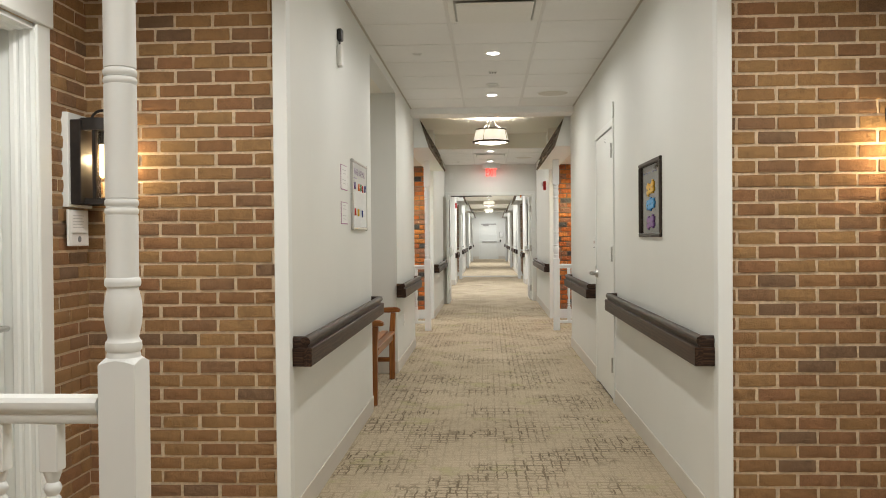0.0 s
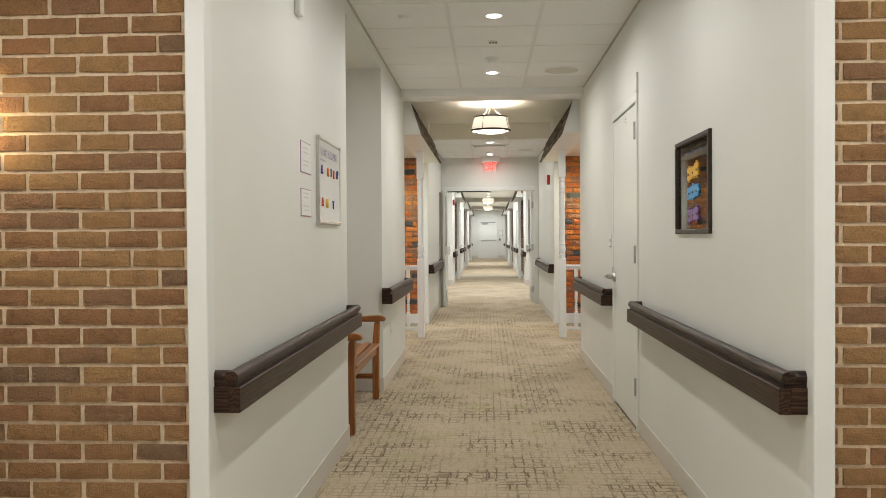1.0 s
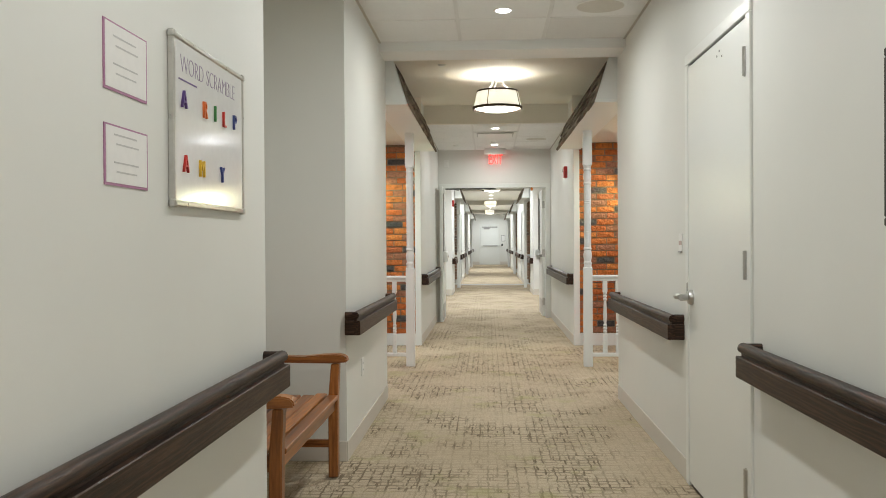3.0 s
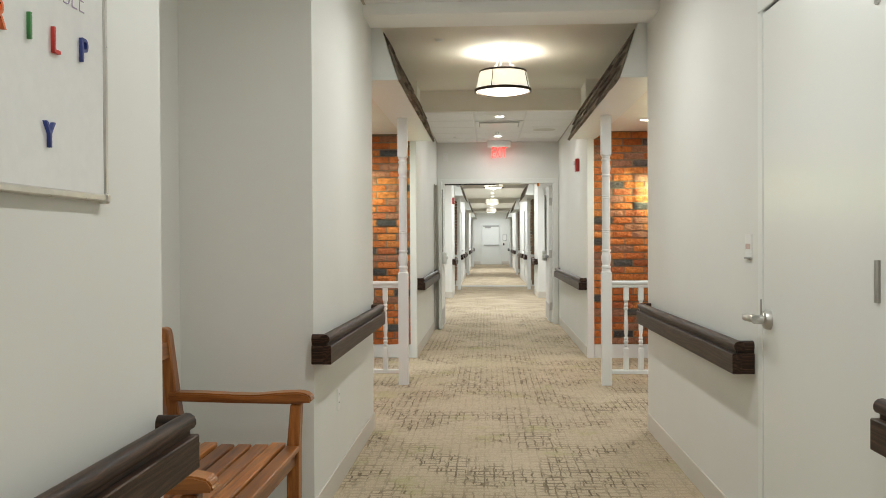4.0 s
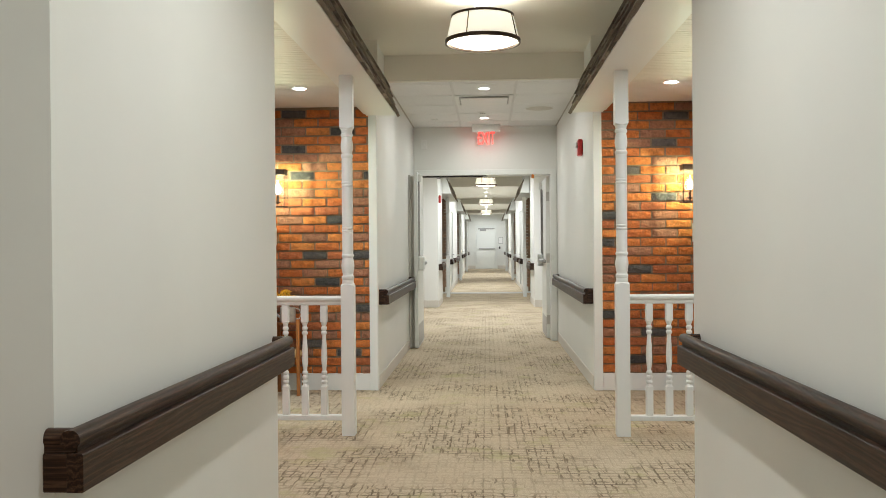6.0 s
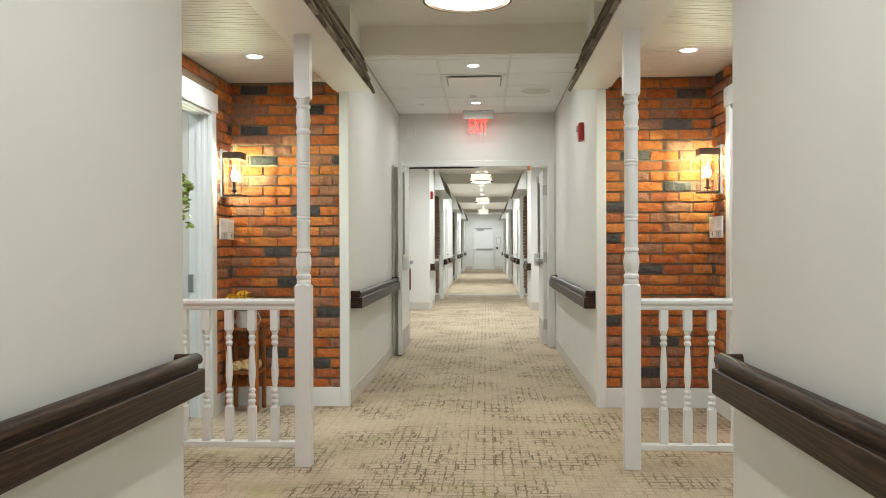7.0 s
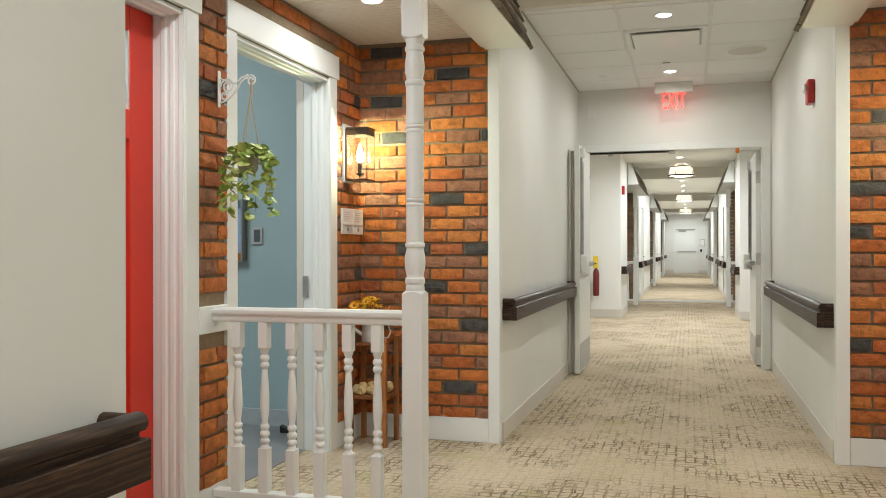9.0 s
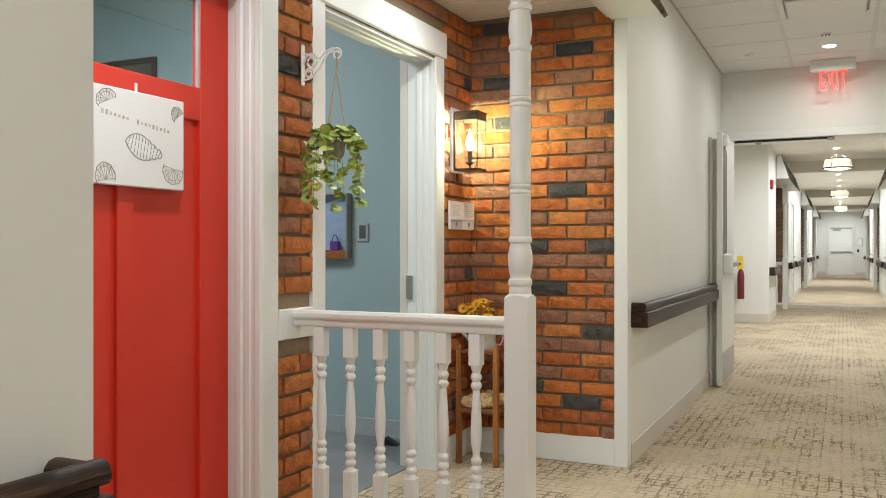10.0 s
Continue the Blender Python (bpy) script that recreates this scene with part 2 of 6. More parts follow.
    nt.links.new(colour, b.inputs["Base Color"])
    b.inputs["Roughness"].default_value = 0.95
    b.inputs["Specular IOR Level"].default_value = 0.1
    bump(nt, b, calc(nt, "SUBTRACT", loop, line), 0.7, 0.004)
    return m


def tile_material():
    """Mineral-fibre ceiling tile: matt white with fine fissures and pinholes."""
    m, nt, b = material("ceiling_tile")
    v = coords(nt)
    pin = noise_of(nt, v, 210, 3, 0.7)
    large = noise_of(nt, v, 2.0, 3)
    colour = ramp(nt, pin, [(0.30, (0.62, 0.615, 0.60)), (0.42, (0.87, 0.865, 0.85))])
    colour = mix(nt, 1.0, colour, ramp(nt, large, [(0.3, (0.96, 0.96, 0.96)), (0.7, (1.0, 1.0, 1.0))]), "MULTIPLY")
    nt.links.new(colour, b.inputs["Base Color"])
    b.inputs["Roughness"].default_value = 0.95
    bump(nt, b, pin, 0.35, 0.002)
    return m


def shingle_material():
    m, nt, b = material("shingle")
    info = nt.nodes.new("ShaderNodeObjectInfo")
    v = coords(nt)
    fine = noise_of(nt, v, 160, 4, 0.75)
    streak = noise_of(nt, coords(nt, (30, 6, 2)), 1.0, 4, 0.6)
    tone = ramp(nt, info.outputs["Random"], [(0, (0.085, 0.066, 0.048)), (0.5, (0.175, 0.140, 0.102)), (1, (0.30, 0.25, 0.19))])
    tone = mix(nt, 1.0, tone, ramp(nt, streak, [(0.3, (0.65, 0.65, 0.65)), (0.7, (1.2, 1.2, 1.2))]), "MULTIPLY")
    tone = mix(nt, 1.0, tone, ramp(nt, fine, [(0.3, (0.6, 0.6, 0.6)), (0.7, (1.25, 1.25, 1.25))]), "MULTIPLY")
    nt.links.new(tone, b.inputs["Base Color"])
    b.inputs["Roughness"].default_value = 0.9
    bump(nt, b, fine, 0.7, 0.003)
    return m


WALL = paint("wall_paint", (0.755, 0.757, 0.717), 0.55, 0.02)
TRIM = paint("white_trim", (0.77, 0.785, 0.76), 0.42, 0.012, 90.0, 0.04)
GYPSUM = paint("ceiling_paint", (0.80, 0.77, 0.685), 0.8, 0.012)
STRIP_WHITE = paint("bulkhead_paint", (0.89, 0.89, 0.875), 0.7, 0.01)
BEAD = paint("beadboard_paint", (0.74, 0.71, 0.64), 0.48, 0.012, 60.0, 0.03)
TILE = tile_material()
GRID = plain("grid_steel", (0.74, 0.73, 0.71), 0.45, 0.0, 0.02)
CARPET = carpet_material()
VINYL = paint("vinyl_floor", (0.22, 0.225, 0.225), 0.35, 0.12, 40.0, 0.05, 3.0)
BASE = paint("rubber_base", (0.64, 0.60, 0.535), 0.5, 0.04, 120.0, 0.04)
OAK, OAK_X = stained_oak("dark_oak", 1), stained_oak("dark_oak_across", 0)
TEAK = [wood("teak_" + "xyz"[a], a, (0.095, 0.026, 0.007), (0.56, 0.228, 0.060), 0.34, 18.0, True, 0.25, 0.25) for a in range(3)]
RED_BRICK = brick_material("red_brick", [
    (0.0, (0.639, 0.204, 0.048)), (0.15, (0.546, 0.155, 0.040)), (0.30, (0.680, 0.246, 0.062)), (0.44, (0.484, 0.148, 0.053)),
    (0.54, (0.412, 0.190, 0.108)), (0.68, (0.597, 0.183, 0.046)), (0.84, (0.433, 0.193, 0.102)), (0.94, (0.360, 0.167, 0.095))])
CHARCOAL_BRICK = brick_material("charcoal_brick", [(0.0, (0.100, 0.092, 0.086)), (0.4, (0.082, 0.078, 0.074)), (0.7, (0.135, 0.118, 0.104))])
UMBER_BRICK = brick_material("umber_brick", [(0.0, (0.270, 0.165, 0.102)), (0.5, (0.220, 0.146, 0.102)), (1.0, (0.285, 0.172, 0.104))])
RED_MORTAR = mortar_material("brown_mortar", (0.290, 0.215, 0.138))
BROWN_BRICK = brick_material("brown_brick", [
    (0.0, (0.369, 0.200, 0.087)), (0.20, (0.396, 0.224, 0.096)), (0.38, (0.338, 0.176, 0.080)), (0.54, (0.415, 0.241, 0.103)),
    (0.72, (0.364, 0.185, 0.087)), (0.86, (0.314, 0.174, 0.089)), (0.95, (0.263, 0.158, 0.089))], 0.82, 0.5)
BROWN_MORTAR = mortar_material("beige_mortar", (0.72, 0.565, 0.385))
SHINGLE = shingle_material()
BRONZE = plain("bronze_metal", (0.085, 0.058, 0.042), 0.40, 0.7, 0.2)
BLACK_BRONZE = plain("black_bronze", (0.022, 0.017, 0.014), 0.5, 0.3, 0.2)
STEEL = plain("brushed_steel", (0.55, 0.54, 0.52), 0.32, 1.0, 0.05)
GREY_METAL = plain("grey_metal", (0.36, 0.355, 0.34), 0.4, 0.6, 0.05)
NICKEL = plain("pale_nickel", (0.70, 0.68, 0.64), 0.35, 0.3, 0.05)
GREY_PAINT = plain("grey_enamel", (0.46, 0.455, 0.44), 0.4, 0.0, 0.05)
PLASTIC = plain("white_plastic", (0.80, 0.80, 0.77), 0.35, 0.0, 0.02)
BLACK = plain("black_plastic", (0.015, 0.014, 0.013), 0.35, 0.0, 0.1)
RED_PLASTIC = plain("red_plastic", (0.42, 0.02, 0.02), 0.35, 0.0, 0.05)
RED_PAINT = paint("red_paint", (0.64, 0.034, 0.016), 0.40, 0.03, 70.0, 0.05, 2.0, 0.0)
BLUE_PAINT = paint("blue_paint", (0.365, 0.480, 0.495), 0.6, 0.03)
DOOR_PAINT = paint("door_paint", (0.775, 0.79, 0.755), 0.30, 0.01, 70.0, 0.04)
PAPER = plain("paper", (0.82, 0.81, 0.79), 0.7, 0.0, 0.02)
CANVAS = plain("canvas", (0.80, 0.80, 0.79), 0.8, 0.0, 0.03, 300.0)
INK = plain("grey_ink", (0.25, 0.26, 0.27), 0.6)
PALE_INK = plain("pale_ink", (0.55, 0.54, 0.53), 0.7)
MAUVE = plain("mauve_card", (0.42, 0.20, 0.33), 0.6)
BOARD = plain("whiteboard", (0.80, 0.80, 0.79), 0.12, 0.0, 0.02)
ALUMINIUM = plain("aluminium", (0.62, 0.61, 0.58), 0.3, 0.9, 0.05)
SLATE = plain("dark_board", (0.022, 0.017, 0.014), 0.035, 0.0, 0.2, 6.0)
FRAME_WOOD = wood("frame_wood", 2, (0.014, 0.010, 0.008), (0.055, 0.040, 0.030), 0.45, 50.0, False)
GLASS = clear_glass("clear_glass")
GLASS_BLUE = clear_glass("door_glass", (0.9, 0.96, 0.97))
LED = glow("led_panel", (1.0, 0.95, 0.86), 14.0)
SHADE = glow("lit_fabric", (1.0, 0.93, 0.76), 0.75)
DIFFUSER = glow("lit_diffuser", (1.0, 0.93, 0.78), 6.0)
FLAME = glow("bulb_filament", (1.0, 0.92, 0.74), 45.0)
AMBER = glow("amber_filament", (1.0, 0.74, 0.34), 4.5)
EXIT_RED = glow("exit_red", (1.0, 0.03, 0.02), 3.2)


# ---- mesh helpers ----


def box(bm, x0, x1, y0, y1, z0, z1, bevel=0.0, segments=1):
    x0, x1 = min(x0, x1), max(x0, x1)
    y0, y1 = min(y0, y1), max(y0, y1)
    z0, z1 = min(z0, z1), max(z0, z1)
    m = Matrix.LocRotScale(((x0 + x1) / 2, (y0 + y1) / 2, (z0 + z1) / 2), None, (x1 - x0, y1 - y0, z1 - z0))
    verts = bmesh.ops.create_cube(bm, size=1, matrix=m)["verts"]
    if bevel:
        edges = list({e for v in verts for e in v.link_edges})
        bmesh.ops.bevel(bm, geom=edges, offset=bevel, segments=segments, affect="EDGES", profile=0.5)
    return bm


def boxes(*dims, bevel=0.0, segments=1):
    bm = bmesh.new()
    for d in dims:
        box(bm, *d, bevel=bevel, segments=segments)
    return bm


def turned(bm, profile, x=0, y=0, steps=20):
    """A solid of revolution about a vertical axis: profile of (radius, z) from below."""
    rings = []
    for r, z in profile:
        rings.append([bm.verts.new((x + r * math.cos(2 * math.pi * i / steps), y + r * math.sin(2 * math.pi * i / steps), z)) for i in range(steps)])
    for a, b in zip(rings, rings[1:]):
        for i in range(steps):
            bm.faces.new((a[i], a[(i + 1) % steps], b[(i + 1) % steps], b[i]))
    bm.faces.new(list(reversed(rings[0])))
    bm.faces.new(rings[-1])
    return bm


def lathe(profile, steps=20, x=0, y=0):
    return turned(bmesh.new(), profile, x, y, steps)


def tube(bm, points, radius, steps=8):
    """A round bar along points."""
    pts = [Vector(p) for p in points]
    rings = []
    for i, p in enumerate(pts):
        d = (pts[min(i + 1, len(pts) - 1)] - pts[max(i - 1, 0)]).normalized()
        q = d.to_track_quat("Z", "Y")
        r = radius[i] if isinstance(radius, (list, tuple)) else radius
        rings.append([bm.verts.new(p + q @ Vector((r * math.cos(2 * math.pi * k / steps), r * math.sin(2 * math.pi * k / steps), 0))) for k in range(steps)])
    for a, b in zip(rings, rings[1:]):
        for k in range(steps):
            bm.faces.new((a[k], a[(k + 1) % steps], b[(k + 1) % steps], b[k]))
    bm.faces.new(list(reversed(rings[0])))
    bm.faces.new(rings[-1])
    return bm


def extrude(bm, outline, axis, a, b):
    """A prism: outline of (u, v) in the other two axes, in order, from a to b along the axis."""
    def at(u, v, w):
        return {0: (w, u, v), 1: (u, w, v), 2: (u, v, w)}[axis]
    one = [bm.verts.new(at(u, v, a)) for u, v in outline]
    two = [bm.verts.new(at(u, v, b)) for u, v in outline]
    n = len(outline)
    for i in range(n):
        bm.faces.new((one[i], one[(i + 1) % n], two[(i + 1) % n], two[i]))
    bm.faces.new(one)
    bm.faces.new(list(reversed(two)))
    bmesh.ops.recalc_face_normals(bm, faces=bm.faces)
    return bm


def to_mesh(name, bm, mat, smooth=False, angle=35):
    me = bpy.data.meshes.new(name)
    bmesh.ops.recalc_face_normals(bm, faces=bm.faces)
    bm.to_mesh(me)
    bm.free()
    me.materials.append(mat)
    if smooth:
        me.shade_smooth()
        me.set_sharp_from_angle(angle=radians(angle))
    return me


def part(name, bm, mat, parent=None, label="", smooth=False, m=None):
    """One mesh object, under a thing or a part if one is given."""
    ob = new(name, to_mesh(name, bm, mat, smooth))
    if parent is not None:
        ob.parent = parent
    if m is not None:
        ob.matrix_basis = m
    if label:
        ob["label"] = label
    return ob


def thing(name, m, label, category, group="", kind=""):
    """An Empty at the base of a thing, which parents its parts."""
    ob = new(name)
    ob.empty_display_size = 0.1
    ob.matrix_basis = m
    return tagged(ob, label, category, group, kind)


def solid(name, bm, mat, label, category, group="", kind="structure", smooth=False, m=None):
    return tagged(part(name, bm, mat, None, "", smooth, m), label, category, group, kind)


def wall_mesh(axis, c0, c1, u0, u1, z0, z1, holes=()):
    """A wall, thin along the axis from c0 to c1, long along u, with openings (u0, u1, z0, z1) right through it."""
    us = sorted({u0, u1, *[u for h in holes for u in h[:2] if u0 < u < u1]})
    zs = sorted({z0, z1, *[z for h in holes for z in h[2:] if z0 < z < z1]})

    def full(i, k):
        if not (0 <= i < len(us) - 1 and 0 <= k < len(zs) - 1):
            return False
        u, z = (us[i] + us[i + 1]) / 2, (zs[k] + zs[k + 1]) / 2
        return not any(h[0] < u < h[1] and h[2] < z < h[3] for h in holes)

    bm = bmesh.new()
    cache = {}

    def vert(c, u, z):
        key = (c, u, z)
        if key not in cache:
            cache[key] = bm.verts.new((c, u, z) if axis == 0 else (u, c, z))
        return cache[key]

    for i in range(len(us) - 1):
        for k in range(len(zs) - 1):
            if not full(i, k):
                continue
            a, b, d, e = us[i], us[i + 1], zs[k], zs[k + 1]
            for c in (c0, c1):
                bm.faces.new((vert(c, a, d), vert(c, b, d), vert(c, b, e), vert(c, a, e)))
            for test, p, q in (((i - 1, k), (a, d), (a, e)), ((i + 1, k), (b, d), (b, e)), ((i, k - 1), (a, d), (b, d)), ((i, k + 1), (a, e), (b, e))):
                if not full(*test):
                    bm.faces.new((vert(c0, *p), vert(c0, *q), vert(c1, *q), vert(c1, *p)))
    return bm


def letters(text, height, mat, parent, m, depth=0.002, label="", name="lettering", thin=0.0):
    """Raised writing in the built-in font, centred, turned into a mesh."""
    cu = bpy.data.curves.new(name, "FONT")
    cu.body, cu.align_x, cu.align_y, cu.size, cu.extrude, cu.offset = text, "CENTER", "CENTER", height / 0.7, depth, -thin
    tmp = bpy.data.objects.new(name, cu)
    scene.collection.objects.link(tmp)
    me = bpy.data.meshes.new_from_object(tmp.evaluated_get(bpy.context.evaluated_depsgraph_get()))
    bpy.data.objects.remove(tmp)
    me.materials.clear()
    me.materials.append(mat)
    ob = new(name, me)
    if parent is not None:
        ob.parent = parent
    ob.matrix_basis = m
    if label:
        ob["label"] = label
    return ob

# ---- the large structure ----
MOUTH, NEAR_END, FAR_FACE = 3.03, {-1: 9.382, 1: 9.41}, 12.90      # brown porch wall, start of the red porches on either side, their end
POST_Y, BROWN_POST_Y = 11.18, 1.245
EXIT_Y = 16.62
THICK = 0.12
TOP = 3.02

solid("floor", boxes((-2.7, 2.7, -4.6, 50.0, -0.06, 0.0)), CARPET, "beige patterned loop carpet with broken dark lines", "floor")
solid("floor_room", boxes((-5.4, -1.95, 9.3, 13.0, -0.02, 0.005)), VINYL, "grey vinyl floor of the blue room", "floor")


def tiled_ceiling(name, y0, y1, rows, x0=-HALF, x1=HALF, cols=(-0.305, 0.305)):
    """Lay-in tiles on a white steel grid, one mesh with two materials."""
    bm = bmesh.new()
    xs = sorted([x0, *[c for c in cols if x0 < c < x1], x1])
    ys = sorted([y0, *[r for r in rows if y0 < r < y1], y1])
    for xa, xb in zip(xs, xs[1:]):
        for ya, yb in zip(ys, ys[1:]):
            box(bm, xa + 0.011, xb - 0.011, ya + 0.011, yb - 0.011, CEIL, CEIL + 0.02, 0.004)
    n = len(bm.faces)
    for x in xs:
        box(bm, x - 0.0125, x + 0.0125, y0, y1, CEIL + 0.003, CEIL + 0.03)
    for y in ys:
        box(bm, x0, x1, y - 0.0125, y + 0.0125, CEIL + 0.0045, CEIL + 0.031)
    box(bm, x0 - 0.05, x1 + 0.05, y0, y1, CEIL + 0.04, CEIL + 0.10)
    ob = solid(name, bm, TILE, "white mineral ceiling tiles in a steel grid", "ceiling")
    ob.data.materials.append(GRID)
    bm = bmesh.new()
    bm.from_mesh(ob.data)
    bm.faces.ensure_lookup_table()
    for f in bm.faces[n:]:
        f.material_index = 1
    bm.to_mesh(ob.data)
    bm.free()
    return ob


# Darker edge strip paints in the shadow line between ceiling tiles and wall.
ANGLE_SHADE = plain("angle_shade", (0.50, 0.46, 0.40), 0.5, 0.0, 0.04)
for s, nm in ((-1, "left"), (1, "right")):
    for n, (a, b) in enumerate(((-4.5, 9.0), (13.56, EXIT_Y))):
        solid(("trim_wall_angle_" if n == 0 else "trim_wall_angle_far_") + nm, boxes((s * (HALF - 0.016), s * HALF, a, b, CEIL - 0.004, CEIL - 0.0005)), ANGLE_SHADE, "thin wall angle, darkened for the shadow line beside the ceiling tiles", "trim")
tiled_ceiling("ceiling", -4.5, 9.0, [9.0 - 0.6356 * k for k in range(1, 22)])
tiled_ceiling("ceiling_far", 13.56, EXIT_Y, [14.28 + 0.61 * k for k in range(-1, 4)])
tiled_ceiling("ceiling_lobby", EXIT_Y + 0.2, 22.5, [16.9 + 0.61 * k for k in range(1, 10)], -2.6, 2.6, [-0.305 + 0.61 * k for k in range(-3, 5)])
solid("ceiling_beam", boxes((-HALF, HALF, 9.0, 9.33, 2.672, TOP + 0.06), bevel=0.002), STRIP_WHITE, "smooth white gypsum beam across the ceiling", "ceiling")
solid("ceiling_raised", boxes((-1.42, 1.42, 9.33, 13.5, 2.98, 3.08)), GYPSUM, "raised beige-white gypsum ceiling over the porches", "ceiling")
solid("ceiling_raised_end", boxes((-1.42, 1.42, 13.5, 13.56, CEIL + 0.002, 3.08)), GYPSUM, "upright end of the raised ceiling", "ceiling")
for s, nm in ((-1, "left"), (1, "right")):
    solid("wall_pocket_" + nm, boxes((s * 1.3, s * 1.42, NEAR_END[s] + 0.004, 13.5, 2.47, 2.98), (s * 0.90, s * 1.3, FAR_FACE - 0.016, FAR_FACE - 0.001, 2.47, 2.98)), GYPSUM, "upright side of the raised ceiling", "wall")

# walls along the corridor, left and right
ALCOVE = (5.66, 7.42, 1.515, 2.65)
DOOR_Y = (6.013, 6.993)
solid("wall_left_near", wall_mesh(0, -HALF - THICK, -HALF, MOUTH + 0.012, ALCOVE[0], 0, TOP), WALL, "off-white painted corridor wall", "wall")
solid("wall_left_header", boxes((-HALF - THICK, -HALF, ALCOVE[0], ALCOVE[1], ALCOVE[3], TOP)), WALL, "off-white painted header over the bench alcove", "wall")
solid("wall_left_mid", wall_mesh(0, -HALF - THICK, -HALF, ALCOVE[1], NEAR_END[-1], 0, TOP), WALL, "off-white painted corridor wall", "wall")
solid("wall_alcove_back", boxes((-ALCOVE[2] - THICK, -ALCOVE[2], ALCOVE[0] - THICK, ALCOVE[1] + THICK, 0, TOP)), WALL, "off-white painted alcove wall behind the bench", "wall")
solid("wall_alcove_near", boxes((-ALCOVE[2], -HALF - THICK, ALCOVE[0] - THICK, ALCOVE[0], 0, TOP)), WALL, "off-white painted alcove side wall", "wall")
solid("wall_alcove_far", boxes((-ALCOVE[2], -HALF - THICK, ALCOVE[1], ALCOVE[1] + THICK, 0, TOP)), WALL, "off-white painted alcove side wall", "wall")
solid("ceiling_alcove", boxes((-ALCOVE[2], -HALF - THICK, *ALCOVE[:2], ALCOVE[3], ALCOVE[3] + 0.1)), GYPSUM, "flat white alcove ceiling", "ceiling")
solid("wall_right", wall_mesh(0, HALF, HALF + THICK, MOUTH + 0.012, NEAR_END[1], 0, TOP, [(*DOOR_Y, 0, 2.13)]), WALL, "off-white painted corridor wall with a door", "wall")
solid("wall_right_backing", boxes((HALF + THICK + 0.02, HALF + THICK + 0.06, 5.7, 7.3, 0, 2.4)), WALL, "plain wall behind the closed door", "wall")
RECESS = (15.86, EXIT_Y - 0.03, 0, 2.14)
solid("wall_left_far", wall_mesh(0, -HALF - THICK, -HALF, FAR_FACE + 0.012, EXIT_Y, 0, TOP), WALL, "off-white painted corridor wall", "wall")
solid("trim_door_pocket", boxes((-HALF, -0.852, 15.90, EXIT_Y - 0.02, 0, 2.06), bevel=0.004), BEAD, "beige boxing behind the open fire door", "trim")
solid("trim_door_pocket_edge", boxes((-HALF, -HALF + 0.022, 15.87, 15.898, 0, 2.075), bevel=0.004), BEAD, "beige edge strip of the boxing", "trim")
solid("wall_right_far", wall_mesh(0, HALF, HALF + THICK, FAR_FACE + 0.012, EXIT_Y, 0, TOP), WALL, "off-white painted corridor wall", "wall")
OPEN_L, OPEN_R = -0.86, 0.86
solid("wall_exit", wall_mesh(1, EXIT_Y, EXIT_Y + 0.2, -2.72, 2.72, 0, TOP, [(OPEN_L, OPEN_R, 0, 2.14)]), WALL, "off-white cross wall with a double doorway", "wall")
for s, nm in ((-1, "left"), (1, "right")):
    solid("wall_lobby_" + nm, boxes((s * 2.6, s * 2.72, EXIT_Y + 0.2, 22.5, 0, TOP)), WALL, "off-white lobby wall", "wall")
    solid("wall_lobby_end_" + nm, boxes((s * 0.945, s * 2.6, 22.5, 22.62, 0, TOP)), WALL, "off-white wall facing the lobby", "wall")
# behind the camera
solid("wall_back", boxes((-2.0, 2.0, -4.6, -4.5, 0, TOP)), WALL, "plain off-white end wall", "wall")
for s, nm in ((-1, "left"), (1, "right")):
    solid("wall_start_" + nm, boxes((s * HALF, s * (HALF + THICK), -4.5, -0.63, 0, TOP), (s * HALF, s * DEPTH[s], -0.75, -0.63, 0, TOP)), WALL, "plain off-white corridor wall", "wall")
    solid("wall_porch_near_" + nm, boxes((s * (HALF + THICK), s * DEPTH[s], NEAR_END[s] - THICK, NEAR_END[s], 0, TOP)), WALL, "off-white porch side wall", "wall")
    solid("ceiling_brown_porch_" + nm, boxes((s * HALF, s * (DEPTH[s] + 0.1), -0.75, MOUTH + 0.1, 2.41, 2.5)), BEAD, "white porch ceiling", "ceiling")
    solid("wall_brown_header_" + nm, boxes((s * HALF, s * (HALF + THICK), -0.63, MOUTH, 2.5, TOP)), WALL, "off-white header above the porch", "wall")


# brick walls: a mortar-faced wall, bricks set on it one by one at the end of the file
BRICKWORK = []


def brick_wall(name, axis, face, out, u0, u1, z0, z1, holes, style, wall_holes=(), mirror_wall=None):
    """face: where the mortar lies; out: +1 or -1, the way in which the bricks look along the axis."""
    mat = RED_MORTAR if style == "red" else BROWN_MORTAR
    c0, c1 = sorted((face, face - out * THICK))
    ob = solid(name, wall_mesh(axis, c0, c1, u0, u1, 0, TOP, wall_holes), mat,
               "orange-red tumbled brick wall with dark bricks and brown mortar" if style == "red" else "brown brick wall with beige mortar joints", "wall")
    BRICKWORK.append((ob, axis, face, out, u0, u1, z0, z1, holes, style))
    return ob


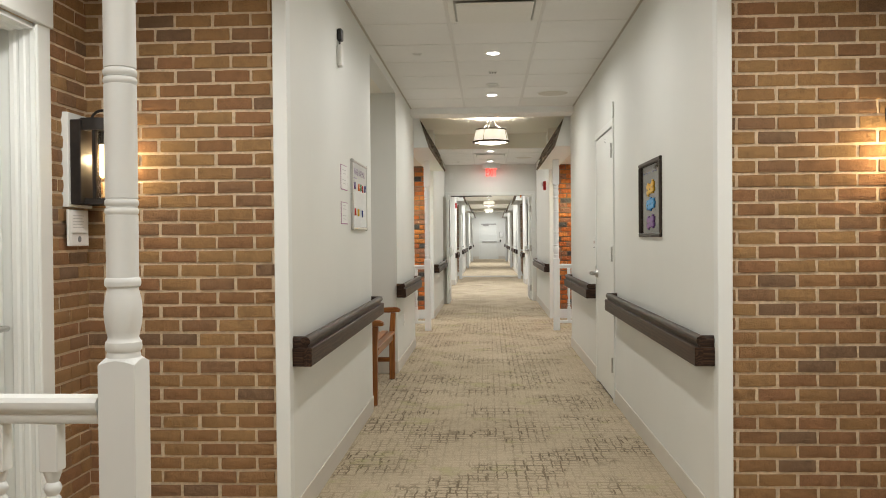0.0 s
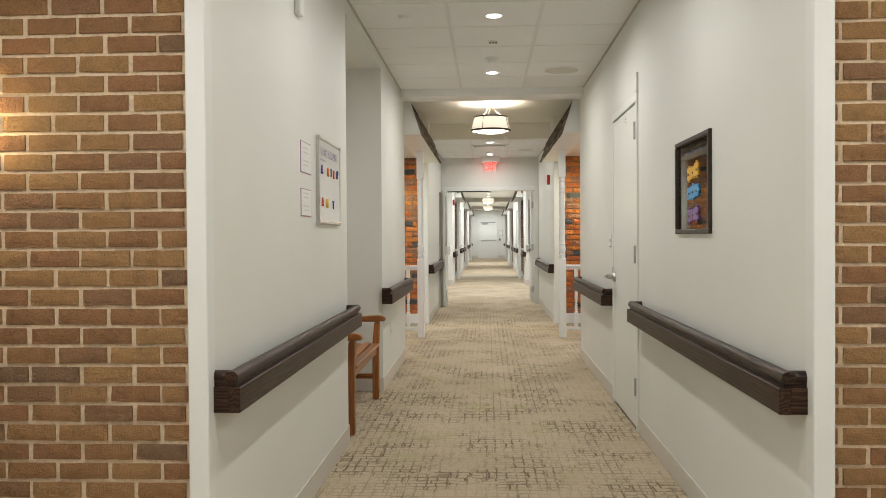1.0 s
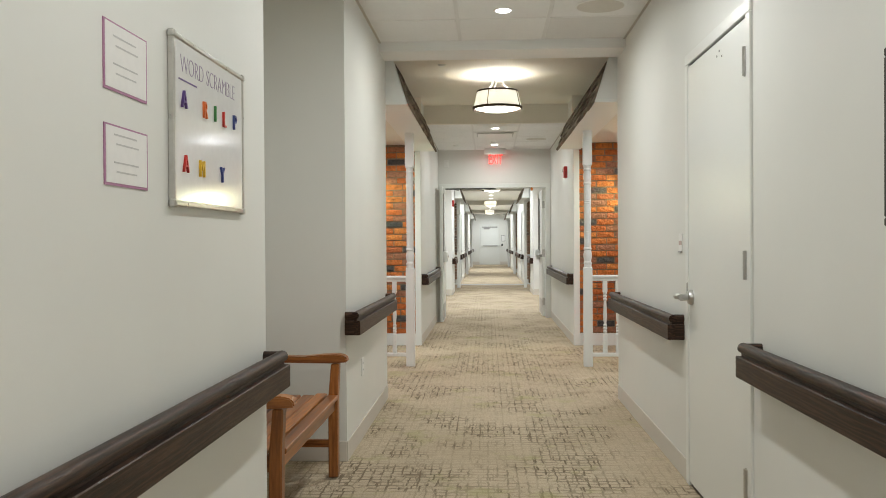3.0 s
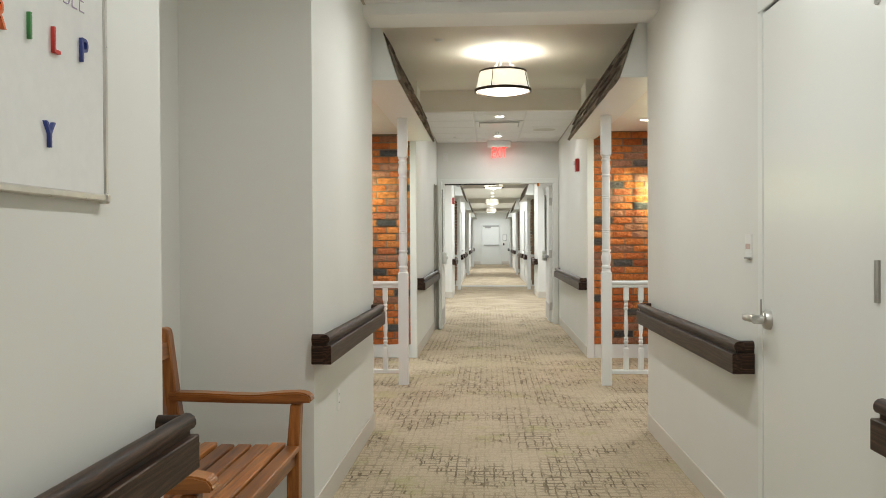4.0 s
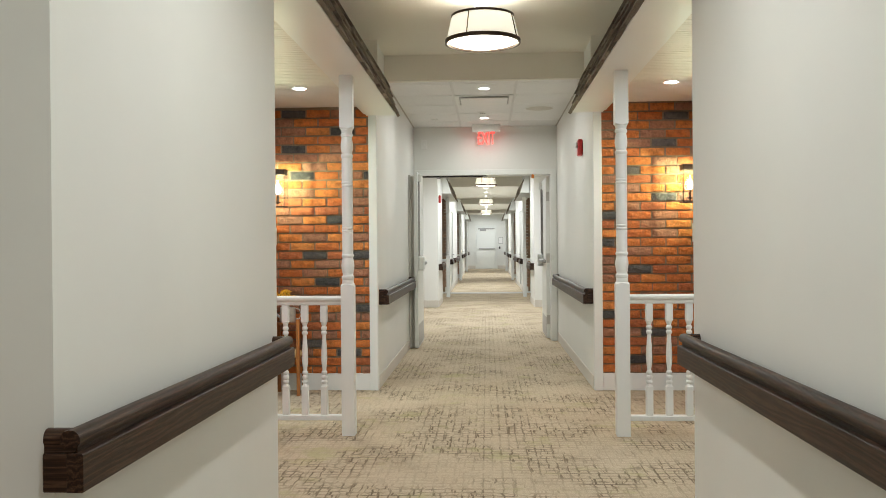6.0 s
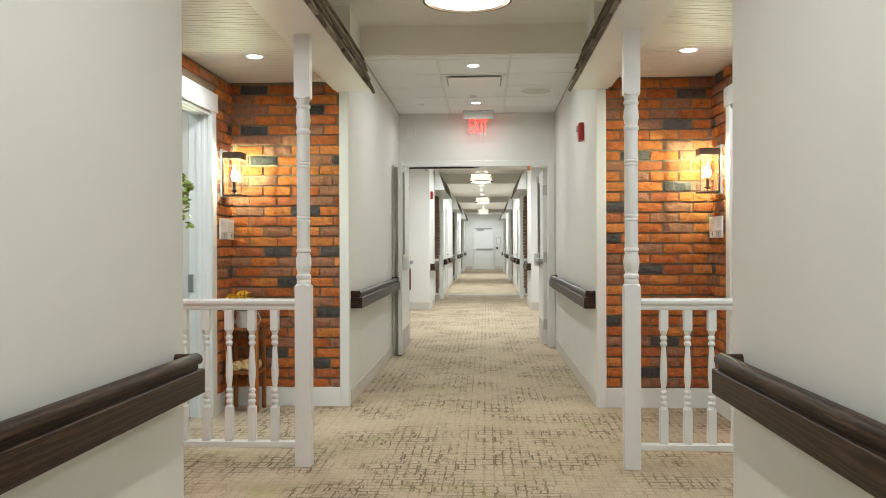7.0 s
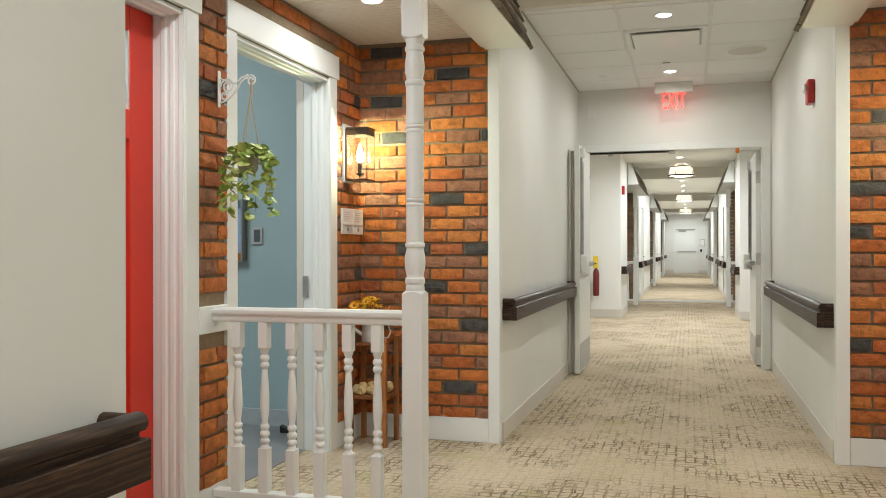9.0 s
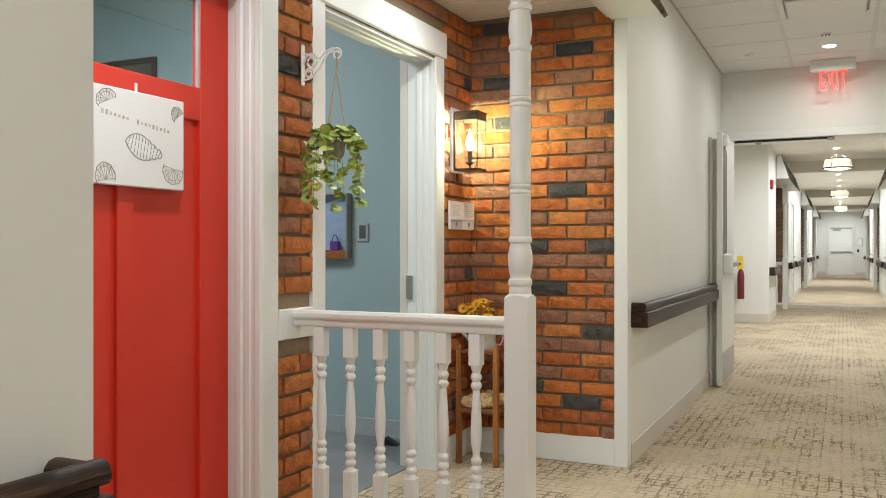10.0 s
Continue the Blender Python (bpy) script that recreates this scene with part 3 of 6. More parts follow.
RED_OPEN, BLUE_OPEN, BROWN_OPEN = (9.965, 10.963), (11.385, 12.42), (1.60, 2.597)
CASE, LINING = 0.098, 0.018
BASE_TOP = 0.145
for s, nm in ((-1, "left"), (1, "right")):
    holes = [(RED_OPEN[0] - CASE, RED_OPEN[1] + CASE, 0, 2.265), (BLUE_OPEN[0] - CASE, BLUE_OPEN[1] + CASE, 0, 2.265),
             (RED_OPEN[1], BLUE_OPEN[0], 0.79, 0.915)]
    brick_wall("wall_porch_back_" + nm, 0, s * DEPTH[s], -s, NEAR_END[s], FAR_FACE + THICK, BASE_TOP, 2.41, holes, "red", [(a - LINING, b + LINING, 0, 2.131) for a, b in (RED_OPEN, BLUE_OPEN)])
    brick_wall("wall_porch_far_" + nm, 1, FAR_FACE, -1, *sorted((s * (HALF + 0.05), s * DEPTH[s])), BASE_TOP, 2.41, [(*sorted((s * HALF, s * (HALF + 0.068))), 0, 3)], "red")
    holes = [(BROWN_OPEN[0] - CASE, BROWN_OPEN[1] + CASE, 0, 2.265)]
    brick_wall("wall_brown_back_" + nm, 0, s * DEPTH[s], -s, -0.63, MOUTH, BASE_TOP, 2.41, holes, "brown", [(BROWN_OPEN[0] - LINING, BROWN_OPEN[1] + LINING, 0, 2.131)])
    brick_wall("wall_brown_far_" + nm, 1, MOUTH, -1, *sorted((s * (HALF + 0.04), s * (DEPTH[s] + THICK))), BASE_TOP, 2.41, [(*sorted((s * HALF, s * (HALF + 0.06))), 0, 3)], "brown")
    # corner boards and white skirting in the porches
    for y, w, tone in ((FAR_FACE, 0.068, "red"), (MOUTH, 0.06, "brown")):
        solid("trim_corner_" + tone + "_" + nm, boxes((s * (HALF - 0.003), s * (HALF + w), y - 0.024, y + 0.045, 0, 2.34 if y > 5 else 2.41), bevel=0.003), TRIM, "white painted corner board at the brick wall", "trim")
        solid("baseboard_" + tone + "_far_" + nm, boxes((s * (HALF + w + 0.001), s * (DEPTH[s] - 0.016), y - 0.016, y, 0, BASE_TOP), bevel=0.003), TRIM, "white painted porch skirting board", "baseboard")
    solid("baseboard_porch_strip_" + nm, boxes((s * DEPTH[s], s * (DEPTH[s] - 0.016), RED_OPEN[1] + CASE, BLUE_OPEN[0] - CASE, 0, BASE_TOP), (s * DEPTH[s], s * (DEPTH[s] - 0.016), BLUE_OPEN[1] + CASE, FAR_FACE, 0, BASE_TOP), bevel=0.003), TRIM, "white painted porch skirting board", "baseboard")
    solid("baseboard_brown_back_" + nm, boxes((s * DEPTH[s], s * (DEPTH[s] - 0.016), BROWN_OPEN[1] + CASE, MOUTH, 0, BASE_TOP), bevel=0.003), TRIM, "white painted porch skirting board", "baseboard")

# rubber skirting along the corridor
BH, BT = 0.115, 0.007


def skirting(name, *dims):
    solid(name, boxes(*dims, bevel=0.003), BASE, "greige rubber skirting along the carpet", "baseboard")


skirting("baseboard_left_near", (-HALF, -HALF + BT, MOUTH + 0.06, ALCOVE[0] + BT, 0, BH), (-HALF, -HALF - 0.12, ALCOVE[0], ALCOVE[0] + BT, 0, BH))
skirting("baseboard_alcove", (-ALCOVE[2], -ALCOVE[2] + BT, ALCOVE[0], ALCOVE[1], 0, BH), (-ALCOVE[2] + BT, -HALF, ALCOVE[1] - BT, ALCOVE[1], 0, BH))
skirting("baseboard_left_mid", (-HALF, -HALF + BT, ALCOVE[1] - BT, NEAR_END[-1], 0, BH))
skirting("baseboard_right_near", (HALF, HALF - BT, MOUTH + 0.06, DOOR_Y[0] - 0.056, 0, BH))
skirting("baseboard_right_mid", (HALF, HALF - BT, DOOR_Y[1] + 0.056, NEAR_END[1], 0, BH))
skirting("baseboard_left_far", (-HALF, -HALF + BT, FAR_FACE + 0.055, RECESS[0], 0, BH))
skirting("baseboard_right_far", (HALF, HALF - BT, FAR_FACE + 0.055, EXIT_Y, 0, BH))
for s, nm in ((-1, "left"), (1, "right")):
    skirting("baseboard_lobby_" + nm, (s * 0.945, s * 2.6, 22.5 - BT, 22.5, 0, 0.14))

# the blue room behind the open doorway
solid("wall_room_far", boxes((-5.4, -DEPTH[-1] - THICK, 12.98, 13.08, 0, 3.2)), BLUE_PAINT, "pale blue painted room wall", "wall")
solid("wall_room_back", boxes((-5.5, -5.4, 9.2, 13.08, 0, 3.2)), BLUE_PAINT, "pale blue painted room wall", "wall")
solid("wall_room_near", boxes((-5.4, -DEPTH[-1] - THICK, 9.2, 9.3, 0, 3.2)), BLUE_PAINT, "pale blue painted room wall", "wall")
solid("wall_room_over_porch", boxes((-DEPTH[-1] - THICK, -DEPTH[-1] - 0.02, 9.2, 13.08, TOP + 0.001, 3.2)), BLUE_PAINT, "pale blue painted room wall above the porch", "wall")
solid("ceiling_room", boxes((-5.5, -DEPTH[-1] - THICK, 9.2, 13.08, 3.1, 3.2)), GYPSUM, "white ceiling of the blue room", "ceiling")
solid("baseboard_room", boxes((-5.4, -DEPTH[-1] - THICK - 0.005, 12.97, 12.98, 0, 0.112), bevel=0.003), plain("blue_grey_skirting", (0.42, 0.46, 0.48), 0.5), "blue-grey skirting in the blue room", "baseboard")
# ceiling panel and lamp are unseen additions that light the blue room
t = thing("room_ceiling_panel", pose(-3.4, 11.0, 3.098), "flat white lit panel, unseen, added to light the blue room", "ceiling light")
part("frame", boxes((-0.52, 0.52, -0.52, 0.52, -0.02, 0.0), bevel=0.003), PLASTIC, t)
part("panel", boxes((-0.49, 0.49, -0.49, 0.49, -0.023, -0.02)), glow("unseen_panel", (0.93, 0.97, 1.0), 1.5), t, "glowing white panel")
unseen_room_lamp = disc_lamp(-3.4, 11.0, 3.07, 54.0, (0.93, 0.97, 1.0), 0.95)
unseen_room_lamp.data.shape, unseen_room_lamp.data.spread = "SQUARE", radians(180)

# ---- porch roofs ----
EAVE_X, EAVE_Z, ROOF_X, ROOF_Z = 0.742, 2.345, 0.838, 2.655


def porch_roof(s, y0, y1, nm, pieces=True):
    top = thing("porch_roof", pose(0, 0, 0), "steep grey-brown shingle porch roof with white soffit", "roof", "porch roofs", "structure")
    bm = bmesh.new()
    lean = (ROOF_X - EAVE_X) / (ROOF_Z - EAVE_Z)
    extrude(bm, [(s * (EAVE_X + 0.012), EAVE_Z + 0.012), (s * (ROOF_X + 0.012), ROOF_Z), (s * (ROOF_X + 0.06), ROOF_Z), (s * (EAVE_X + 0.06), EAVE_Z + 0.012)], 1, y0 + 0.02, y1)
    part("sheathing", bm, TRIM, top)
    part("soffit", boxes((s * EAVE_X, s * 1.0, y0, y1, EAVE_Z - 0.008, EAVE_Z + 0.012), bevel=0.002), TRIM, top, "white painted soffit board")
    part("soffit_moulding", boxes((s * 1.0, s * 1.022, y0, y1 - 0.03, EAVE_Z + 0.004, 2.412), (s * 1.0, s * 1.04, y0, y1 - 0.03, 2.398, 2.412), bevel=0.002), TRIM, top)
    bm = bmesh.new()
    extrude(bm, [(s * (EAVE_X + 0.004), EAVE_Z + 0.012), (s * (EAVE_X + 0.004 + lean * (CEIL - 0.004 - EAVE_Z)), CEIL - 0.004), (s * (HALF + 0.02), CEIL - 0.004), (s * (HALF + 0.02), EAVE_Z + 0.012)], 1, y0, y0 + 0.02)
    part("gable_board", bm, TRIM, top, "white painted gable end board")
    part("fascia", boxes((s * 1.0, s * 1.02, y0, y1, 2.41, 2.66)), TRIM, top)
    # shingles: overlapping courses of uneven pieces
    rnd = random.Random(7 + s)
    slope = Vector((s * (ROOF_X - EAVE_X), 0, ROOF_Z - EAVE_Z))
    length = slope.length
    up = slope.normalized()
    away = Vector((-s * up.z, 0, abs(up.x)))
    courses = 4
    joined = bmesh.new()
    for c in range(courses):
        y = y0 + (0.0 if c % 2 else -0.12)
        while y < y1:
            w = rnd.uniform(0.2, 0.36)
            ya, yb = max(y, y0), min(y + w - 0.004, y1 + 0.012)
            y += w
            if yb - ya < 0.04:
                continue
            bm = bmesh.new() if pieces else joined
            low = c * length / courses - 0.012 + rnd.uniform(-0.009, 0.006)
            high = (c + 1) * length / courses + 0.02
            t0, t1 = 0.021 + rnd.uniform(0, 0.009), 0.006
            ring = []
            for d, t in ((low, 0.002), (low, t0), (min(high, length), t1), (min(high, length), 0.001)):
                for k in range(4):
                    yy = ya + (yb - ya) * k / 3
                    jag = rnd.uniform(-0.006, 0.006) if d == low else 0
                    p = Vector((s * EAVE_X, yy, EAVE_Z)) + up * (d + jag) + away * t
                    ring.append(bm.verts.new(p))
            for r in range(3):
                for k in range(3):
                    bm.faces.new((ring[r * 4 + k], ring[r * 4 + k + 1], ring[r * 4 + 5 + k], ring[r * 4 + 4 + k]))
            bm.faces.new([ring[i] for i in (0, 4, 8, 12)])
            bm.faces.new([ring[i] for i in (3, 7, 11, 15)])
            if pieces:
                part("shingle", bm, SHINGLE, top)
    if not pieces:
        part("shingles", joined, SHINGLE, top)
    else:
        joined.free()
    return top


for s, nm in ((-1, "left"), (1, "right")):
    porch_roof(s, NEAR_END[s] + 0.005, FAR_FACE - 0.002, nm)
    bm = bmesh.new()
    y = NEAR_END[s] + 0.002
    while y < FAR_FACE - 0.06:
        box(bm, s * 1.0, s * DEPTH[s], y, y + 0.0495, 2.411, 2.43, 0.0045)
        y += 0.0505
    box(bm, s * 1.0, s * DEPTH[s], NEAR_END[s], FAR_FACE + 0.1, 2.424, 2.46)
    solid("ceiling_porch_" + nm, bm, BEAD, "glossy white beadboard porch ceiling", "ceiling")

# ---- posts and railings ----
def post_block(h, z0, z1, up):
    """Square end of a turned post: the lathe has scooped its corners where it meets the shaft."""
    bm = bmesh.new()
    rim = [(-h + 2 * h * k / 8, -h) for k in range(8)] + [(h, -h + 2 * h * k / 8) for k in range(8)]
    rim += [(-u, -v) for u, v in rim]
    meet = z1 if up else z0
    way = 1 if up else -1
    rings = [[bm.verts.new((u, v, z0 if up else z1)) for u, v in rim],
             [bm.verts.new((u, v, meet - way * 0.55 * (math.hypot(u, v) - h))) for u, v in rim],
             [bm.verts.new((u * 0.93 * h / math.hypot(u, v), v * 0.93 * h / math.hypot(u, v), meet + way * 0.004)) for u, v in rim]]
    for a, b in zip(rings, rings[1:]):
        for k in range(32):
            bm.faces.new((a[k], a[(k + 1) % 32], b[(k + 1) % 32], b[k]))
    bm.faces.new(rings[0])
    bm.faces.new(rings[2])
    bmesh.ops.recalc_face_normals(bm, faces=bm.faces)
    return bm


def porch_post(x, y, top_z, size=0.084, lift=0.0, block=0.0):
    t = thing("porch_post", pose(x, y, 0), "white turned wooden porch post with square ends", "post", "porch posts")
    h = size / 2
    part("base_block", post_block(h, 0, 0.975 + lift + block, True), TRIM, t)
    part("top_block", post_block(h, 1.985 + lift, top_z, False), TRIM, t)
    prof = [(h * 0.90, 0.972), (h * 0.90, 0.984), (0.0375, 0.997), (0.036, 1.001), (0.036, 1.004), (0.0395, 1.008), (0.0405, 1.016), (0.0395, 1.026), (0.036, 1.030)]
    prof += [(0.0335, 1.036), (0.0365, 1.050), (0.0405, 1.072), (0.042, 1.092), (0.041, 1.112), (0.0375, 1.132), (0.0345, 1.144), (0.0345, 1.149)]
    prof += [(0.039, 1.153), (0.040, 1.160), (0.039, 1.168), (0.0355, 1.172), (0.0352, 1.2)]
    for z in (1.331, 1.625):
        for k in (-1, 1):
            c = z + 0.0095 * k
            prof += [(0.0357, c - 0.0094), (0.0335, c - 0.0085), (0.0365, c - 0.005), (0.0372, c), (0.0365, c + 0.005), (0.0335, c + 0.0085)]
        prof += [(0.0357, z + 0.020)]
    prof += [(0.0352, 1.795), (0.039, 1.80), (0.0400, 1.808), (0.039, 1.816), (0.0335, 1.822), (0.0335, 1.83), (0.038, 1.848), (0.0405, 1.870), (0.038, 1.898), (0.0345, 1.922), (0.0335, 1.932)]
    prof += [(0.0385, 1.936), (0.0400, 1.944), (0.039, 1.952), (0.034, 1.957), (0.035, 1.968), (0.0375, 1.976), (h * 0.90, 1.985), (h * 0.90, 1.99)]
    prof = [(r, z + lift) for r, z in prof]
    part("turned_shaft", lathe(prof, 28), TRIM, t, smooth=True)
    return t


def railing(s, y, x_in, x_out, spots, lift=0.0):
    """A handrail with turned balusters, across the corridor's line."""
    t = thing("porch_railing", pose(0, y, lift), "white wooden railing with turned balusters", "railing", "porch railings")
    bm = bmesh.new()
    extrude(bm, [(-0.033, 0.868), (-0.037, 0.876), (-0.036, 0.888), (-0.027, 0.897), (0.027, 0.897), (0.036, 0.888), (0.037, 0.876), (0.033, 0.868), (0.026, 0.862), (0.026, 0.844), (0.022, 0.838), (-0.022, 0.838), (-0.026, 0.844), (-0.026, 0.862)], 0, s * x_in, s * x_out)
    part("top_rail", bm, TRIM, t, smooth=True)
    part("bottom_rail", boxes((s * x_in, s * x_out, -0.026, 0.026, 0.088, 0.122), bevel=0.004), TRIM, t)
    q = 0.0215
    prof = [(q, 0.366), (0.016, 0.374), (0.0135, 0.379), (0.019, 0.386), (0.0205, 0.392), (0.019, 0.398), (0.013, 0.404), (0.019, 0.412), (0.021, 0.419), (0.019, 0.426), (0.013, 0.432),
            (0.018, 0.440), (0.0195, 0.446), (0.018, 0.452), (0.0125, 0.458), (0.0125, 0.466), (0.0165, 0.49), (0.0195, 0.52), (0.0190, 0.56), (0.0160, 0.61), (0.0125, 0.655), (0.0115, 0.664),
            (0.018, 0.672), (0.020, 0.678), (0.018, 0.685), (0.013, 0.691), (0.018, 0.699), (0.020, 0.705), (0.018, 0.712), (0.013, 0.718), (0.016, 0.726), (q, 0.742)]
    prof = [(r, 0.308 + (z - 0.366) * 1.115) for r, z in prof]
    shaft = to_mesh("baluster", turned(boxes((-q, q, -q, q, 0.122, 0.309), (-q, q, -q, q, 0.726, 0.838), bevel=0.0025), prof, steps=16), TRIM, True)
    for x in spots:
        ob = new("baluster", shaft)
        ob.parent = t
        ob.location = (s * x, 0, 0)
    return t


RED_SPOTS = [1.05 + 0.1265 * k for k in range(6)]
for s in (-1, 1):
    porch_post(0.881 if s > 0 else -0.889, POST_Y, EAVE_Z - 0.008, lift=0.008)
    railing(s, POST_Y, 0.926, DEPTH[s] - 0.02, RED_SPOTS, 0.009)
    porch_post(0.886 if s > 0 else -0.880, BROWN_POST_Y, 2.41, lift=0.029, block=0.012)
    railing(s, BROWN_POST_Y, 0.931, DEPTH[s] - 0.02, RED_SPOTS, 0.034)
    solid("trim_rail_block", boxes((s * (DEPTH[s] - 0.022), s * DEPTH[s], RED_OPEN[1] + CASE, BLUE_OPEN[0] - CASE, 0.797, 0.912), bevel=0.003), TRIM, "white block where the railing meets the brick wall", "trim")
    solid("trim_brown_rail_block", boxes((s * (DEPTH[s] - 0.022), s * DEPTH[s], BROWN_POST_Y - 0.1, BROWN_POST_Y + 0.1, 0.790, 0.902), bevel=0.003), TRIM, "white block where the railing meets the brick wall", "trim")


# ---- doors ----


def casing(parent, s, y0, y1, reveal, head=2.265):
    """Flat casings under a head board, and a lined reveal with moulded inner edges."""
    f = s * DEPTH[s]
    flat = [(0, 0), (0, 0.011), (0.004, 0.0155), (0.90, 0.0155), (0.97, 0.013), (1, 0.009), (1, 0)]
    # depth into the reveal, and how far the moulding stands out from the lining
    mould = [(-0.008, -0.001), (-0.008, 0.006), (0.010, 0.0075), (0.017, 0.004), (0.030, 0.0035), (0.036, 0.008), (0.052, 0.0095), (0.058, 0.005), (0.066, 0.005), (0.074, 0.0115), (0.090, 0.0125), (0.096, 0.009), (0.098, -0.001)]
    for inner, d in ((y0, -1), (y1, 1)):
        part("casing", extrude(bmesh.new(), [(f - s * v, inner + d * CASE * (1 - u)) for u, v in flat], 2, 0.0, 2.132), TRIM, parent)
        part("jamb", boxes((f + s * 0.002, f + s * reveal, inner, inner + d * LINING, 0, 2.13), bevel=0.002), TRIM, parent)
        part("jamb_moulding", extrude(bmesh.new(), [(f + s * u, inner - d * v) for u, v in mould], 2, 0.0, 2.112), TRIM, parent)
    part("head_casing", boxes((f, f - s * 0.026, y0 - CASE - 0.012, y1 + CASE + 0.012, 2.132, head), bevel=0.003), TRIM, parent)
    part("head_jamb", boxes((f + s * 0.002, f + s * reveal, y0, y1, 2.112, 2.13), bevel=0.002), TRIM, parent)
    part("head_moulding", extrude(bmesh.new(), [(f + s * u, 2.112 - v) for u, v in mould], 1, y0 + 0.013, y1 - 0.013), TRIM, parent)


def panel_door(s, y0, y1, mat, label, name, knob=True, recess=0.134):
    """A stile-and-rail door with a glazed top light and two upright panels."""
    d = thing(name, pose(0, 0, 0), label, "door", kind="structure")
    casing(d, s, y0, y1, recess + 0.046)
    f = s * (DEPTH[s] + recess)
    b = f + s * 0.04
    a0, a1 = y0 + 0.002, y1 - 0.002
    mid = (a0 + a1) / 2
    st, low, lock, light, top = 0.152, 0.258, 1.586, 1.703, 2.012
    leaf = part("leaf", boxes((f, b, a0, a0 + st, 0.01, 2.11), (f, b, a1 - st, a1, 0.01, 2.11), (f, b, a0 + st, a1 - st, 0.01, low), (f, b, a0 + st, a1 - st, lock, light), (f, b, a0 + st, a1 - st, top, 2.11), (f, b, mid - 0.034, mid + 0.034, low, lock), bevel=0.003), mat, d)
    part("panel", boxes((f + s * 0.016, b - s * 0.01, a0 + st, mid - 0.034, low, lock)), mat, d)
    part("panel", boxes((f + s * 0.016, b - s * 0.01, mid + 0.034, a1 - st, low, lock)), mat, d)
    part("pane", boxes((f + s * 0.016, f + s * 0.021, a0 + st, a1 - st, light, top)), GLASS_BLUE, d, "clear glass top light").visible_shadow = False
    # grey strip at the glass edge stands in for a reflection
    part("glazing_edge", boxes((f + s * 0.003, f + s * 0.016, a1 - st - 0.007, a1 - st, light, top)), GREY_PAINT, d, "grey strip standing for the reflection in the glass edge")
    if knob:
        k = lathe([(0.03, 0), (0.03, 0.008), (0.024, 0.014), (0.011, 0.017), (0.011, 0.05)], 20)
        handle = part("door_handle", k, STEEL, d, "polished steel lever handle", True, pose(f, a1 - 0.07, 0.95, 0, -90 if s > 0 else 90, 0))
        bm = bmesh.new()
        tube(bm, [(f - s * 0.05, a1 - 0.062, 0.95), (f - s * 0.055, a1 - 0.10, 0.951), (f - s * 0.052, a1 - 0.18, 0.947)], [0.011, 0.0105, 0.008], 10)
        part("lever", bm, STEEL, d, "", True)
    return d


def open_doorway(s, y0, y1, name):
    d = thing(name, pose(0, 0, 0), "open doorway with white fluted casing", "door", kind="structure")
    casing(d, s, y0, y1, 0.15)
    f = s * (DEPTH[s] + 0.15)
    part("stop", boxes((f, f + s * 0.045, y1 - 0.002, y1 + 0.02, 0.005, 2.13), bevel=0.002), BASE, d, "beige painted door frame edge")
    part("strike_plate", boxes((f - s * 0.03, f + s * 0.004, y1 - 0.012, y1, 0.88, 1.0), bevel=0.002), GREY_METAL, d, "steel strike plate")
    return d


panel_door(-1, *RED_OPEN, RED_PAINT, "closed red panel door with a glazed top light", "door_1", False)
open_doorway(-1, *BLUE_OPEN, "door_2")
panel_door(1, *RED_OPEN, DOOR_PAINT, "closed white panel door beside the brick porch", "door_3")
panel_door(1, *BLUE_OPEN, RED_PAINT, "closed red panel door beside the brick porch", "door_4", recess=0.165)
panel_door(-1, *BROWN_OPEN, DOOR_PAINT, "closed white panel door in the brown brick porch", "door_5")
panel_door(1, *BROWN_OPEN, DOOR_PAINT, "closed white panel door in the brown brick porch", "door_6")
for s in (-1, 1):
    solid("wall_behind_door", boxes((s * 2.02, s * 2.06, 0.9, 2.95, 0, 2.41)), WALL, "plain wall behind the closed door", "wall")
solid("wall_right_rooms", boxes((2.02, 2.06, 9.3, 13.0, 0, 2.41)), WALL, "plain wall behind the closed doors", "wall")

# service door in the corridor
d = thing("door_7", pose(0, 0, 0), "flush white corridor door with steel lever and hinges", "door", kind="structure")
y0, y1 = DOOR_Y
part("frame_post", boxes((HALF - 0.012, HALF + THICK, y0 - 0.055, y0, 0, 2.13), bevel=0.003), DOOR_PAINT, d)
part("frame_post", boxes((HALF - 0.012, HALF + THICK, y1, y1 + 0.055, 0, 2.13), bevel=0.003), DOOR_PAINT, d)
part("frame_head", boxes((HALF - 0.012, HALF + THICK, y0 - 0.055, y1 + 0.055, 2.13, 2.185), bevel=0.003), DOOR_PAINT, d)
leaf = part("leaf", boxes((HALF - 0.008, HALF + 0.04, y0 + 0.0015, y1 - 0.003, 0.020, 2.118), bevel=0.002), DOOR_PAINT, d)
part("frame_stop", boxes((HALF + 0.05, HALF + 0.07, y0, y0 + 0.02, 0, 2.13), (HALF + 0.05, HALF + 0.07, y1 - 0.02, y1, 0, 2.13), (HALF + 0.05, HALF + 0.07, y0 + 0.02, y1 - 0.02, 2.11, 2.13)), DOOR_PAINT, d)
# black strip put in as the shade in the gap below the leaf
part("gap_shade", boxes((HALF + 0.002, HALF + THICK, y0, y1, 0.0, 0.008)), BLACK, d, "black strip standing for the shaded gap under the door")
